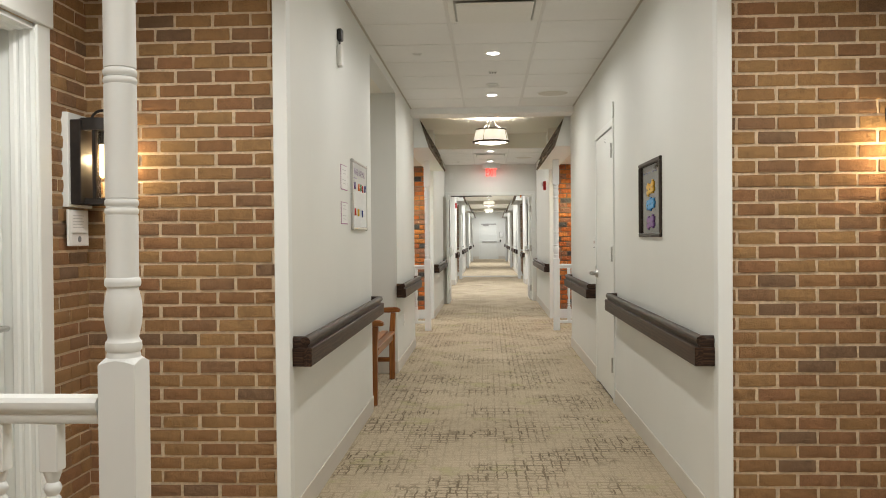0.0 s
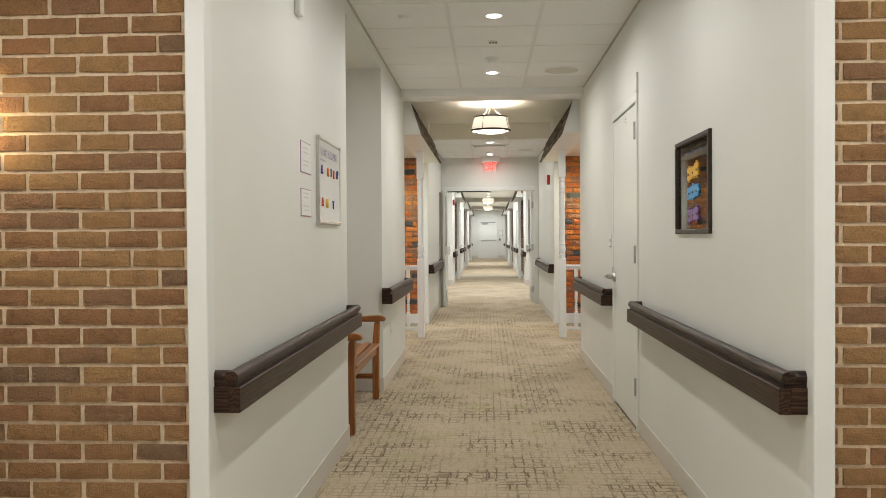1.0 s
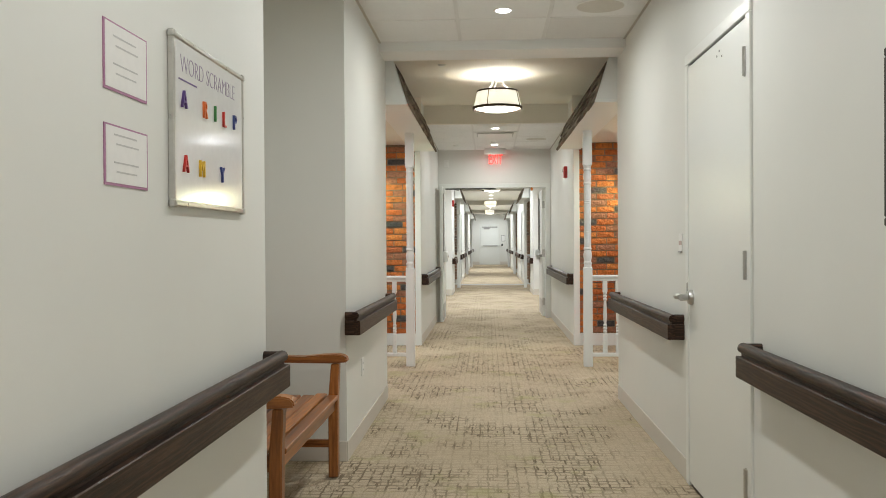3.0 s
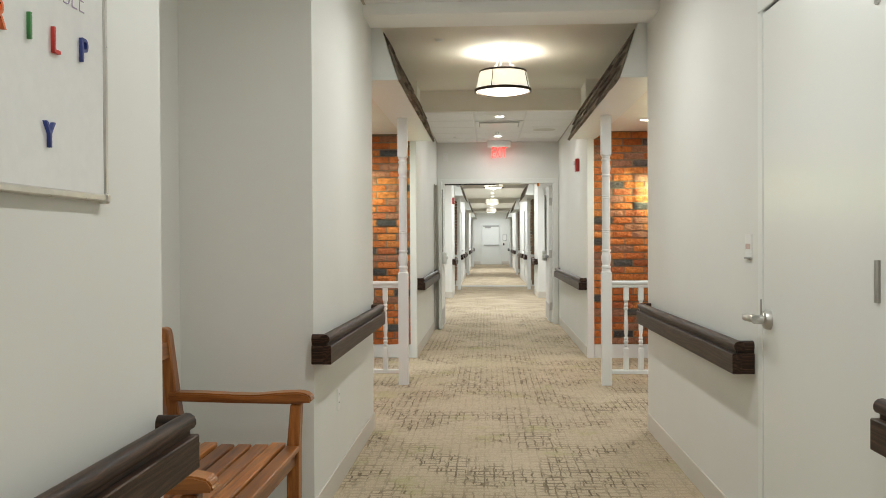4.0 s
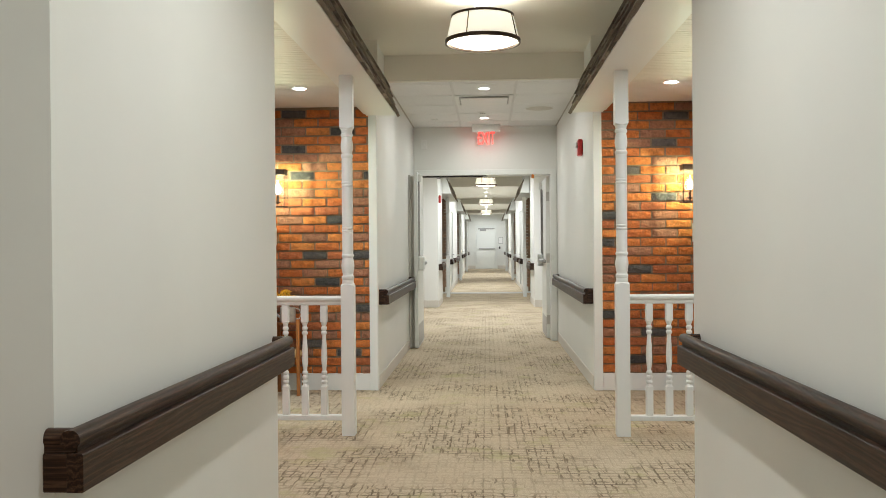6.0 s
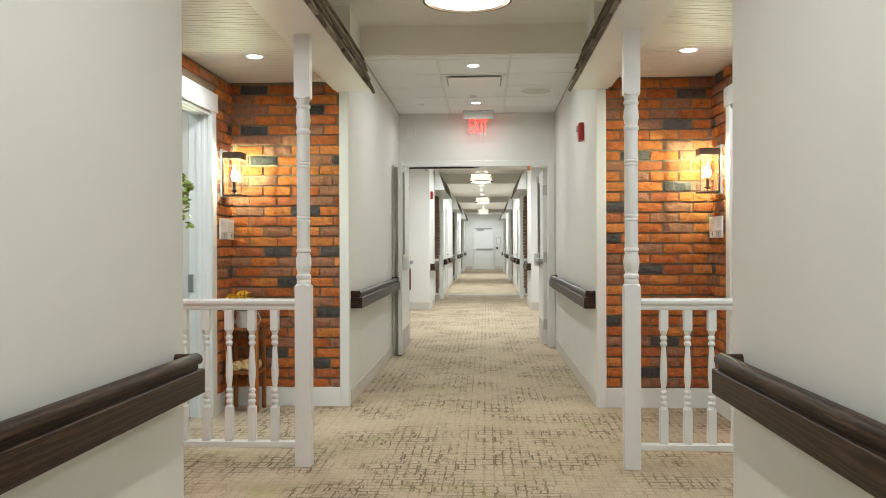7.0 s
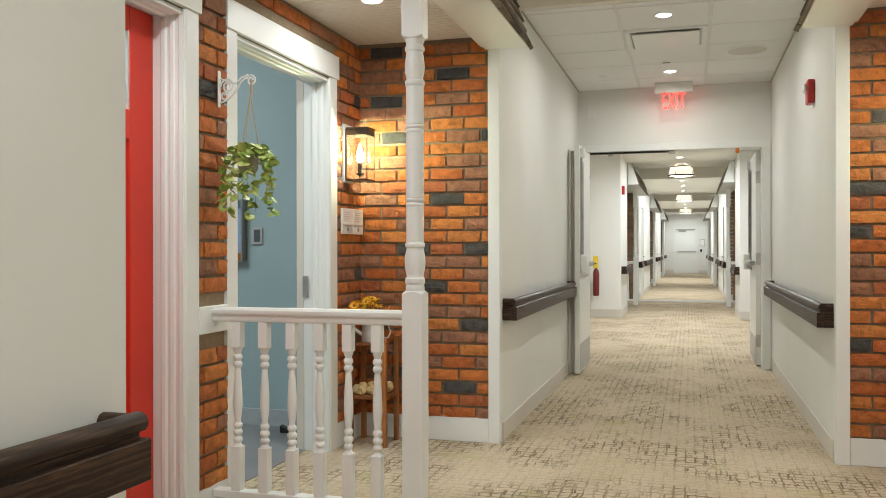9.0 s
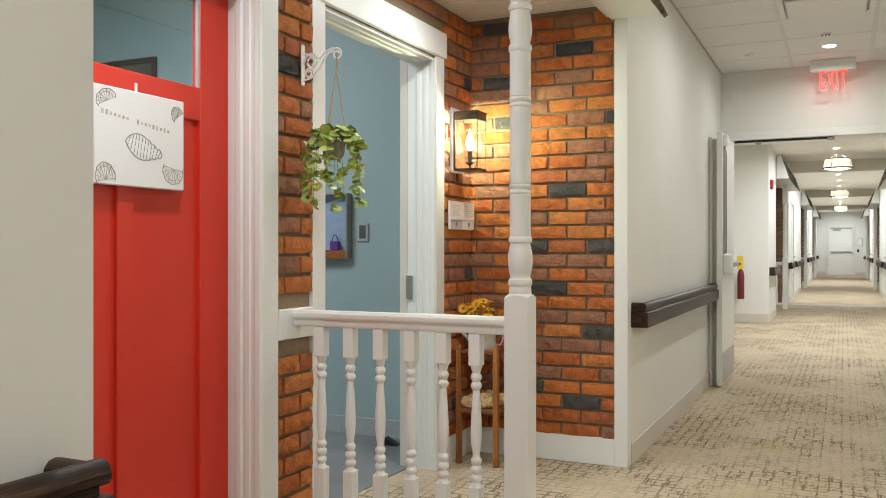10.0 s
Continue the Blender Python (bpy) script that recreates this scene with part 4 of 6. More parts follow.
for z in (0.285, 1.145, 1.945):
    bm = boxes((HALF - 0.0135, HALF - 0.006, y0 - 0.012, y0 + 0.02, z - 0.057, z + 0.057), bevel=0.001)
    tube(bm, [(HALF - 0.016, y0 + 0.002, z - 0.057), (HALF - 0.016, y0 + 0.002, z + 0.057)], 0.008, 10)
    part("hinge", bm, STEEL, d, "steel butt hinge")
hy = y1 - 0.075
bm = lathe([(0.038, 0), (0.038, 0.010), (0.032, 0.022), (0.017, 0.026), (0.016, 0.06)], 24)
handle = part("lever_handle", bm, STEEL, d, "brushed steel lever handle", True, pose(HALF - 0.008, hy, 0.96, 0, -90, 0))
bm = bmesh.new()
tube(bm, [(HALF - 0.064, hy - 0.016, 0.962), (HALF - 0.068, hy + 0.02, 0.964), (HALF - 0.066, hy + 0.07, 0.961), (HALF - 0.064, hy + 0.115, 0.958)], [0.016, 0.0165, 0.0145, 0.0135], 12)
part("lever", bm, STEEL, d, smooth=True)
part("latch_pin", boxes((HALF - 0.016, HALF - 0.002, y1 + 0.004, y1 + 0.018, 0.965, 1.03), bevel=0.002), GREY_METAL, d, "small steel latch pin on the frame")
for y, z in ((6.40, 2.07), (6.36, 2.04), (6.44, 2.055)):
    part("screw_cap", lathe([(0.0045, 0), (0.0045, 0.003)], 10), GREY_METAL, d, "", True, pose(HALF - 0.008, y, z, 0, -90, 0))
solid("trim_cable_cover", boxes((HALF - 0.014, HALF, 5.955, 5.997, 2.19, 2.31), bevel=0.003), TRIM, "short white cable cover above the door frame", "trim")

# cross-corridor doors, both standing open
f = thing("door_frame_exit", pose(0, 0, 0), "white metal frame of the double doorway", "door frame", kind="structure")
part("frame_post", boxes((OPEN_L - 0.045, OPEN_L + 0.012, EXIT_Y - 0.012, EXIT_Y + 0.21, 0, 2.12), bevel=0.003), DOOR_PAINT, f)
part("frame_post", boxes((OPEN_R - 0.03, OPEN_R + 0.045, EXIT_Y - 0.012, EXIT_Y + 0.21, 0, 2.12), bevel=0.003), DOOR_PAINT, f)
part("frame_head", boxes((OPEN_L - 0.045, OPEN_R + 0.045, EXIT_Y - 0.012, EXIT_Y + 0.21, 2.12, 2.19), bevel=0.003), DOOR_PAINT, f)
part("overhead_track", boxes((OPEN_L + 0.06, 0.02, EXIT_Y + 0.02, EXIT_Y + 0.05, 2.10, 2.118), bevel=0.003), BLACK, f, "dark steel door closer track")
part("track_bracket", boxes((-0.03, 0.03, EXIT_Y + 0.01, EXIT_Y + 0.06, 2.09, 2.112), (-0.62, -0.57, EXIT_Y + 0.01, EXIT_Y + 0.06, 2.08, 2.102), bevel=0.004), GREY_METAL, f, "steel track brackets")
part("sensor", boxes((0.59, 0.625, EXIT_Y - 0.03, EXIT_Y + 0.0, 2.07, 2.12), bevel=0.006), plain("orange_plastic", (0.62, 0.2, 0.03), 0.4), f, "small orange sensor")


def exit_leaf(hinge_x, hinge_y, ahead, name):
    """A leaf 0.85 wide that stands open along the corridor. ahead: +1 away from the camera, -1 towards it."""
    t = thing(name, pose(hinge_x, hinge_y, 0), "white fire door standing open with a narrow glazed strip", "door", kind="structure")
    s = -1 if hinge_x < 0 else 1
    w, th = 0.86, 0.044
    lite = (0.60, 0.76)       # across the leaf
    spans = [(0, lite[0], 0.012, 2.10), (lite[1], w, 0.012, 2.10), (lite[0], lite[1], 0.012, 0.95), (lite[0], lite[1], 1.95, 2.10)]
    part("leaf", boxes(*[(0, -s * th, ahead * a, ahead * b, c, e) for a, b, c, e in spans], bevel=0.0015), DOOR_PAINT, t)
    part("pane", boxes((-s * 0.018, -s * 0.026, ahead * lite[0], ahead * lite[1], 0.95, 1.95)), GLASS, t, "narrow wired glass strip")
    part("glazing_edge", boxes((0.002 * s, -s * (th + 0.006), ahead * (lite[0] - 0.018), ahead * lite[0], 0.93, 1.97), (0.002 * s, -s * (th + 0.006), ahead * lite[1], ahead * (lite[1] + 0.018), 0.93, 1.97), (0.002 * s, -s * (th + 0.006), ahead * lite[0], ahead * lite[1], 0.93, 0.95), (0.002 * s, -s * (th + 0.006), ahead * lite[0], ahead * lite[1], 1.95, 1.97)), GREY_METAL, t, "grey metal glazing frame")
    part("kick_plate", boxes((-s * th, -s * (th + 0.003), ahead * 0.03, ahead * (w - 0.03), 0.03, 0.28), bevel=0.001), GREY_PAINT, t, "brushed steel kick plate")
    part("panic_bar", boxes((-s * th, -s * (th + 0.055), ahead * 0.08, ahead * (w - 0.12), 0.985, 1.03), bevel=0.008), GREY_METAL, t, "grey panic bar")
    part("panic_head", boxes((-s * th, -s * (th + 0.07), ahead * (w - 0.15), ahead * (w - 0.04), 0.93, 1.10), bevel=0.02, segments=3), DOOR_PAINT, t, "pale panic bar housing")
    part("vertical_rod", boxes((-s * th, -s * (th + 0.02), ahead * (w - 0.09), ahead * (w - 0.07), 1.10, 2.07)), GREY_METAL, t, "steel latch rod")
    part("top_latch", boxes((-s * th, -s * (th + 0.04), ahead * (w - 0.11), ahead * (w - 0.05), 1.99, 2.08), bevel=0.006), DOOR_PAINT, t)
    for z in (0.25, 1.05, 1.85):
        part("hinge", boxes((-s * 0.0, -s * th, -ahead * 0.003, ahead * 0.0005, z - 0.06, z + 0.06)), STEEL, t, "steel butt hinge")
    return t


exit_leaf(OPEN_L + 0.015, EXIT_Y + 0.02, -1, "door_8")
exit_leaf(OPEN_R - 0.03, EXIT_Y + 0.20, 1, "door_9")

# ---- handrails ----


def handrail(s, y0, y1, wall=HALF, lift=0.0, sag=0.0):
    """sag: how far the far end lies below the near one."""
    t = thing("handrail", pose(s * wall, y0, 0.006 + lift, -math.degrees(sag / (y1 - y0))), "dark-stained oak handrail with returned ends along the wall", "handrail", "corridor handrails")
    n = y1 - y0
    board = [(-0.052, 0.718), (-0.086, 0.718), (-0.088, 0.720), (-0.088, 0.796), (-0.085, 0.799), (-0.052, 0.799)]
    cap = [(-0.040, 0.816), (-0.046, 0.811), (-0.068, 0.811), (-0.076, 0.814), (-0.081, 0.822), (-0.081, 0.832), (-0.077, 0.841), (-0.069, 0.847), (-0.058, 0.849), (-0.047, 0.846), (-0.040, 0.838), (-0.037, 0.827)]
    part("board", extrude(bmesh.new(), [(s * u, v) for u, v in board], 1, 0, n), OAK, t, smooth=True)
    part("cap", extrude(bmesh.new(), [(s * u, v) for u, v in cap], 1, 0, n), OAK, t, smooth=True)
    part("retainer", boxes((-s * 0.044, -s * 0.070, 0.012, n - 0.012, 0.79, 0.815)), OAK, t, "dark groove strip between board and cap")
    for a, d in ((0, 1), (n, -1)):
        part("board_return", boxes((0.0, -s * 0.0525, a, a + d * 0.034, 0.718, 0.799), bevel=0.002), OAK_X, t)
        part("end_block", boxes((0.0, -s * 0.066, a + d * 0.008, a + d * 0.036, 0.794, 0.820)), OAK_X, t)
        prof = [(a + d * (0.085 + u), v) for u, v in cap]
        part("cap_return", extrude(bmesh.new(), prof, 0, 0.0, -s * 0.060), OAK_X, t, smooth=True)
    k = max(2, int(n / 0.9))
    for i in range(k):
        y = 0.2 + (n - 0.4) * i / (k - 1)
        part("bracket", boxes((0, -s * 0.051, y - 0.015, y + 0.015, 0.735, 0.775), bevel=0.003), BRONZE, t, "dark metal wall bracket")
    return t


handrail(-1, 3.055, 5.66)
handrail(1, 3.055, 5.89)
handrail(-1, 7.365, 9.335, lift=-0.0015, sag=0.012)
handrail(1, 7.12, 9.335, sag=0.008)
handrail(-1, 12.96, 15.84)
handrail(1, 12.93, 16.42)

# ---- lamps ----


def downlight(x, y, z, group="ceiling downlights"):
    t = thing("downlight", pose(x, y, z), "round white recessed LED downlight, lit", "downlight", group)
    part("ring", lathe([(0.050, -0.004), (0.057, -0.004), (0.064, -0.001), (0.064, 0.001), (0.046, 0.002)], 32), PLASTIC, t, smooth=True)
    part("lens", lathe([(0.045, -0.007), (0.0495, -0.005), (0.0495, 0.0)], 32), LED, t, "glowing white lens")
    return t


first = downlight(*DOWNLIGHTS[0], CEIL)
for x, y in [*DOWNLIGHTS[1:], *FAR_DOWNLIGHTS]:
    copy_thing(first, pose(x, y, CEIL))
# fittings at y 0.2 and 2.0 are unseen additions, copied from the red porches
for x, y in PORCH_DOWNLIGHTS:
    copy_thing(first, pose(x, y, 2.4105))


def drum_lamp(y, z):
    t = thing("drum_lamp", pose(0, y, z), "lit drum lamp with white fabric shade and bronze rings", "ceiling lamp", "corridor drum lamps")
    part("canopy", lathe([(0.092, 0), (0.09, -0.012), (0.06, -0.02), (0.03, -0.024)], 32), NICKEL, t, smooth=True)
    for k in range(3):
        a = math.radians(20 + 120 * k)
        bm = bmesh.new()
        tube(bm, [(0.045 * math.cos(a), 0.045 * math.sin(a), -0.02), (0.07 * math.cos(a), 0.07 * math.sin(a), -0.10), (0.209 * math.cos(a), 0.209 * math.sin(a), -0.18)], 0.004, 8)
        part("stem", bm, NICKEL, t)
    bm = bmesh.new()
    n = 48
    rings = []
    for r, zz in ((0.212, -0.178), (0.250, -0.345), (0.247, -0.345), (0.209, -0.178)):
        rings.append([bm.verts.new((r * math.cos(2 * math.pi * i / n), r * math.sin(2 * math.pi * i / n), zz)) for i in range(n)])
    for a, b in zip(rings, rings[1:] + rings[:1]):
        for i in range(n):
            bm.faces.new((a[i], a[(i + 1) % n], b[(i + 1) % n], b[i]))
    part("shade", bm, SHADE, t, "glowing white fabric shade", True)
    for r, zz in ((0.213, -0.178), (0.256, -0.350)):
        bm = bmesh.new()
        h = 0.008 if r < 0.22 else 0.013
        prof = [(r - 0.01, zz - h), (r + 0.004, zz - h), (r + 0.004, zz + h), (r - 0.01, zz + h)]
        rings = [[bm.verts.new((q * math.cos(2 * math.pi * i / n), q * math.sin(2 * math.pi * i / n), w)) for i in range(n)] for q, w in prof]
        for a, b in zip(rings, rings[1:] + rings[:1]):
            for i in range(n):
                bm.faces.new((a[i], a[(i + 1) % n], b[(i + 1) % n], b[i]))
        part("ring", bm, BRONZE, t, "dark bronze ring", True)
    for k in range(4):
        a = math.radians(-115 + 90 * k)
        bm = bmesh.new()
        tube(bm, [(0.215 * math.cos(a), 0.215 * math.sin(a), -0.178), (0.254 * math.cos(a), 0.254 * math.sin(a), -0.348)], 0.0045, 6)
        part("strap", bm, BRONZE, t)
    part("diffuser", lathe([(0.02, -0.386), (0.10, -0.382), (0.17, -0.371), (0.225, -0.356), (0.235, -0.345)], 40), DIFFUSER, t, "glowing frosted diffuser", True)
    return t


lamp = drum_lamp(DRUMS[0], 2.98)
for y in DRUMS[1:]:
    copy_thing(lamp, pose(0, y, 2.98))


MIRROR_BRONZE = plain("mirror_bronze", (0.78, 0.72, 0.62), 0.06, 1.0, 0.1)


def box_lantern(s, y, z, watts):
    """Open glass box with a mirrored back, bronze top band and a candle bulb."""
    t = thing("wall_lantern", pose(s * DEPTH[s], y, z), "lit bronze box lantern with clear glass on a white block", "wall lamp", "red porch lanterns")
    w, h, d, sx = 0.062, 0.15, 0.135, -s
    part("block", boxes((0, sx * 0.03, -w - 0.012, w + 0.012, -h - 0.014, h + 0.03), bevel=0.003), TRIM, t, "white wooden mounting block")
    x0, x1 = sx * 0.034, sx * (0.034 + d)
    part("housing", boxes((sx * 0.03, sx * 0.040, -w, w, -h, h), bevel=0.002), BRONZE, t, "dark bronze back housing")
    part("mirror", boxes((sx * 0.040, sx * 0.0415, -w + 0.006, w - 0.006, -h + 0.012, h - 0.04)), MIRROR_BRONZE, t, "brownish mirrored back")
    part("top_band", boxes((sx * 0.040, x1, -w, -w + 0.006, h - 0.038, h), (sx * 0.040, x1, w - 0.006, w, h - 0.038, h), (x1 - sx * 0.006, x1, -w + 0.006, w - 0.006, h - 0.038, h), (sx * 0.036, x1 + sx * 0.004, -w - 0.004, w + 0.004, h, h + 0.008), bevel=0.001), BRONZE, t)
    part("bottom", boxes((sx * 0.036, x1 + sx * 0.003, -w - 0.003, w + 0.003, -h - 0.004, -h + 0.006), bevel=0.002), BRONZE, t)
    for yy in (-w, w - 0.004):
        part("corner_bar", boxes((x1 - sx * 0.004, x1, yy, yy + 0.004, -h + 0.006, h - 0.038)), BRONZE, t)
    for dims in ((x1 - sx * 0.004, x1 - sx * 0.001, -w + 0.004, w - 0.004, -h + 0.006, h - 0.038), (sx * 0.042, x1 - sx * 0.005, -w + 0.001, -w + 0.004, -h + 0.006, h - 0.038), (sx * 0.042, x1 - sx * 0.005, w - 0.004, w - 0.001, -h + 0.006, h - 0.038)):
        g = part("pane", boxes(dims), GLASS, t, "clear glass pane")
        g.visible_shadow = False
    xm = sx * 0.10
    part("socket", lathe([(0.004, -h + 0.006), (0.004, -h + 0.022), (0.026, -h + 0.038), (0.027, -h + 0.041), (0.011, -h + 0.043), (0.011, -h + 0.10), (0.013, -h + 0.104)], 16, xm, 0), BRONZE, t, "bronze candle dish", True)
    part("bulb", lathe([(0.009, -h + 0.105), (0.019, -h + 0.122), (0.022, -h + 0.144), (0.015, -h + 0.178), (0.002, -h + 0.205)], 16, xm, 0), FLAME, t, "glowing candle bulb", True)
    point_lamp(s * DEPTH[s] + xm, y, z - h + 0.213, watts, (0.93, 1.0, 0.60), 0.006)
    return t


def round_lantern(s, y, z, watts):
    """Black lantern with a rounded glass front, drum cap and carrying loop."""
    t = thing("wall_lantern", pose(s * DEPTH[s], y, z), "lit black round-fronted lantern with clear glass on a white block", "wall lamp", "brown porch lanterns")
    w, h, sx = 0.080, 0.176, -s
    cx = 0.118
    part("block", boxes((0, sx * 0.03, -w - 0.045, w + 0.01, -h - 0.012, h + 0.03), bevel=0.003), TRIM, t, "white wooden mounting block")
    part("housing", boxes((sx * 0.03, sx * 0.075, -w - 0.028, w, -h, h), bevel=0.003), BLACK_BRONZE, t, "black back housing")

    def plan(r, back):
        return [(sx * back, -r)] + [(sx * (cx + r * math.cos(q)), r * math.sin(q)) for q in [math.pi * (i / 20 - 0.5) for i in range(21)]] + [(sx * back, r)]

    part("cap", extrude(bmesh.new(), plan(w + 0.010, 0.06), 2, h - 0.042, h + 0.004), BLACK_BRONZE, t, smooth=True)
    part("crown", extrude(bmesh.new(), plan(w - 0.004, 0.06), 2, h + 0.004, h + 0.011), BLACK_BRONZE, t, smooth=True)
    part("bottom", extrude(bmesh.new(), plan(w, 0.06), 2, -h, -h + 0.012), BLACK_BRONZE, t, smooth=True)
    part("bottom_rim", extrude(bmesh.new(), plan(w - 0.006, 0.06), 2, -h + 0.012, -h + 0.026), BLACK_BRONZE, t, smooth=True)
    for q in (-90, -28, 28, 90):
        cq, sq = math.cos(radians(q)), math.sin(radians(q))
        u, v = cx + (w - 0.007) * cq, (w - 0.007) * sq
        part("bar", boxes((sx * u - 0.0075, sx * u + 0.0075, v - 0.0075, v + 0.0075, -h + 0.02, h - 0.04), bevel=0.001), BLACK_BRONZE, t)
    outer = [(sx * (cx + (w - 0.012) * math.cos(q)), (w - 0.012) * math.sin(q)) for q in [math.pi * (i / 20 - 0.5) for i in range(21)]]
    inner = [(sx * (cx + (w - 0.015) * math.cos(q)), (w - 0.015) * math.sin(q)) for q in [math.pi * (i / 20 - 0.5) for i in range(21)]]
    g = part("glass", extrude(bmesh.new(), outer + inner[::-1], 2, -h + 0.026, h - 0.042), GLASS, t, "rounded clear glass", True)
    g.visible_shadow = False
    part("socket", lathe([(0.016, 0.082), (0.017, 0.086), (0.017, h - 0.042)], 16, sx * cx, 0), BLACK_BRONZE, t, smooth=True)
    part("bulb", lathe([(0.004, -0.062), (0.011, -0.055), (0.0135, -0.040), (0.0135, 0.065), (0.012, 0.081)], 16, sx * cx, 0), AMBER, t, "glowing tubular filament bulb", True)
    bm = bmesh.new()
    tube(bm, [(sx * (cx + 0.045 * math.cos(q)), 0, h + 0.008 + 0.042 * math.sin(q)) for q in [math.pi * i / 14 for i in range(15)]], 0.006, 8)
    part("loop", bm, BLACK_BRONZE, t, smooth=True)
    point_lamp(s * (DEPTH[s] - cx), y + 0.034, z + 0.02, watts, (1.0, 0.76, 0.42), 0.014)
    return t


for s in (-1, 1):
    box_lantern(s, 12.662, 1.71, 15.0)
    round_lantern(s, 2.925 if s < 0 else 2.885, 1.612, 3.8)
    for y, z, w, cards in ((12.712, 1.318, 0.165, (-1, 1)), (2.879, 1.338, 0.087, (0,))):
        t = thing("door_plaque", pose(s * (DEPTH[s] - 0.017), y, z), "white plaque with printed cards beneath the lantern", "sign", "porch plaques")
        part("plate", boxes((-s * 0.006, -s * 0.017, -w, w, -0.076, 0.076), bevel=0.002), PLASTIC, t)
        half = 0.072 if len(cards) > 1 else 0.07
        for k in cards:
            c = k * 0.081
            part("card", boxes((-s * 0.017, -s * 0.0185, c - half, c + half, -0.014, 0.068)), PAPER, t)
            part("lip", boxes((-s * 0.017, -s * 0.024, c - half, c + half, -0.022, -0.016), bevel=0.001), PLASTIC, t, "narrow card ledge")
            part("field", boxes((-s * 0.017, -s * 0.0185, c - half, c + half, -0.070, -0.026)), PALE_INK if k < 0 else PAPER, t)
            part("emblem", lathe([(0.013, 0), (0.013, 0.002)], 16), INK, t, "", False, pose(-s * 0.0185, c, -0.047, 0, -s * 90, 0))
            for i in range(5):
                part("text_bar", boxes((-s * 0.0185, -s * 0.0192, c - 0.055, c + 0.04 - 0.012 * (i % 2), 0.050 - 0.0125 * i, 0.0535 - 0.0125 * i)), PALE_INK, t)

# ---- ceiling fittings ----


def diffuser(y):
    t = thing("air_diffuser", pose(0, y, CEIL), "square white ceiling air diffuser with hanging plate", "air diffuser", "ceiling diffusers")
    o, i = 0.295, 0.255
    part("frame", boxes((-o, o, -o, -i, -0.008, 0.004), (-o, o, i, o, -0.008, 0.004), (-o, -i, -i, i, -0.008, 0.004), (i, o, -i, i, -0.008, 0.004), bevel=0.003), PLASTIC, t)
    part("throat", boxes((-i, i, -i, i, -0.0005, 0.003)), GREY_PAINT, t, "shaded grey throat")
    part("plate", boxes((-0.24, 0.24, -0.24, 0.24, -0.026, -0.014), bevel=0.004), PLASTIC, t, "white hanging plate")
    for dx in (-0.18, 0.18):
        for dy in (-0.18, 0.18):
            part("hanger", boxes((dx - 0.006, dx + 0.006, dy - 0.006, dy + 0.006, -0.018, 0.0)), GREY_METAL, t)
    return t


a = diffuser(4.868)
copy_thing(a, pose(0, 14.587, CEIL))


def speaker(x, y):
    t = thing("ceiling_speaker", pose(x, y, CEIL), "round white perforated ceiling speaker", "speaker", "ceiling speakers")
    part("rim", lathe([(0.155, -0.006), (0.165, -0.002), (0.165, 0.001)], 40), PLASTIC, t, smooth=True)
    part("grille", lathe([(0.02, -0.010), (0.10, -0.009), (0.15, -0.006), (0.152, 0.0)], 40), plain("speaker_grille", (0.63, 0.60, 0.54), 0.6, 0.0, 0.25, 500.0), t, "fine perforated grille", True)
    return t


sp = speaker(0.615, 8.10)
copy_thing(sp, pose(0.61, 15.18, CEIL))

t = thing("smoke_detector", pose(0.003, 7.55, CEIL), "round white ceiling smoke detector", "smoke detector")
part("base", lathe([(0.062, -0.012), (0.066, -0.008), (0.066, 0.0)], 32), PLASTIC, t, smooth=True)
part("chamber", lathe([(0.02, -0.04), (0.04, -0.036), (0.05, -0.026), (0.052, -0.012)], 32), PLASTIC, t, smooth=True)


def sprinkler(x, y, dark):
    t = thing("sprinkler_head", pose(x, y, CEIL), "small ceiling sprinkler head with dark slots" if dark else "small flat white sprinkler cover", "sprinkler", "ceiling sprinklers")
    part("rosette", lathe([(0.034, -0.008), (0.04, -0.004), (0.04, 0.001)], 24), PLASTIC, t, smooth=True)
    if dark:
        for a in range(3):
            part("slot", boxes((-0.028 + 0.022 * a, -0.014 + 0.022 * a, -0.012, 0.012, -0.014, -0.008), bevel=0.002), BLACK, t, "dark slot")
    else:
        part("cover", lathe([(0.026, -0.014), (0.029, -0.012), (0.029, -0.008)], 24), PLASTIC, t, smooth=True)
    return t


for x, y, dark in ((0.0, 6.93, True), (-0.6, 6.14, False), (-0.02, 15.43, True), (-0.6, 15.91, False), (-0.55, 11.0, False)):
    sp = sprinkler(x, y, dark)
    if y == 11.0:
        sp.matrix_basis = pose(x, y, 2.98)

# exit sign: white canopy, clear panel, red letters
t = thing("exit_sign", pose(0.02, 16.40, 2.557), "clear edge-lit exit sign with glowing red letters", "exit sign")
part("canopy", boxes((-0.175, 0.175, -0.03, 0.03, 0.084, 0.182), bevel=0.008, segments=2), PLASTIC, t, "white metal housing")
g = part("panel", boxes((-0.165, 0.165, -0.003, 0.003, -0.10, 0.085)), clear_glass("acrylic", (1, 1, 1), 0.0, 1.06), t, "clear acrylic panel")
g.visible_shadow = False
letters("EXIT", 0.142, EXIT_RED, t, pose(0, -0.006, 0.0, 90, 0, 0) @ Matrix.Diagonal((0.53, 1.12, 1, 1)), 0.002, "red glowing letters")


t = thing("wall_plate", pose(-0.78, EXIT_Y, 2.52), "small white wall plate beside the exit sign", "wall plate")
part("plate", boxes((-0.04, 0.04, -0.008, 0, -0.06, 0.06), bevel=0.003), PLASTIC, t)
part("button", boxes((-0.015, 0.015, -0.012, -0.008, -0.02, 0.02), bevel=0.002), PLASTIC, t)


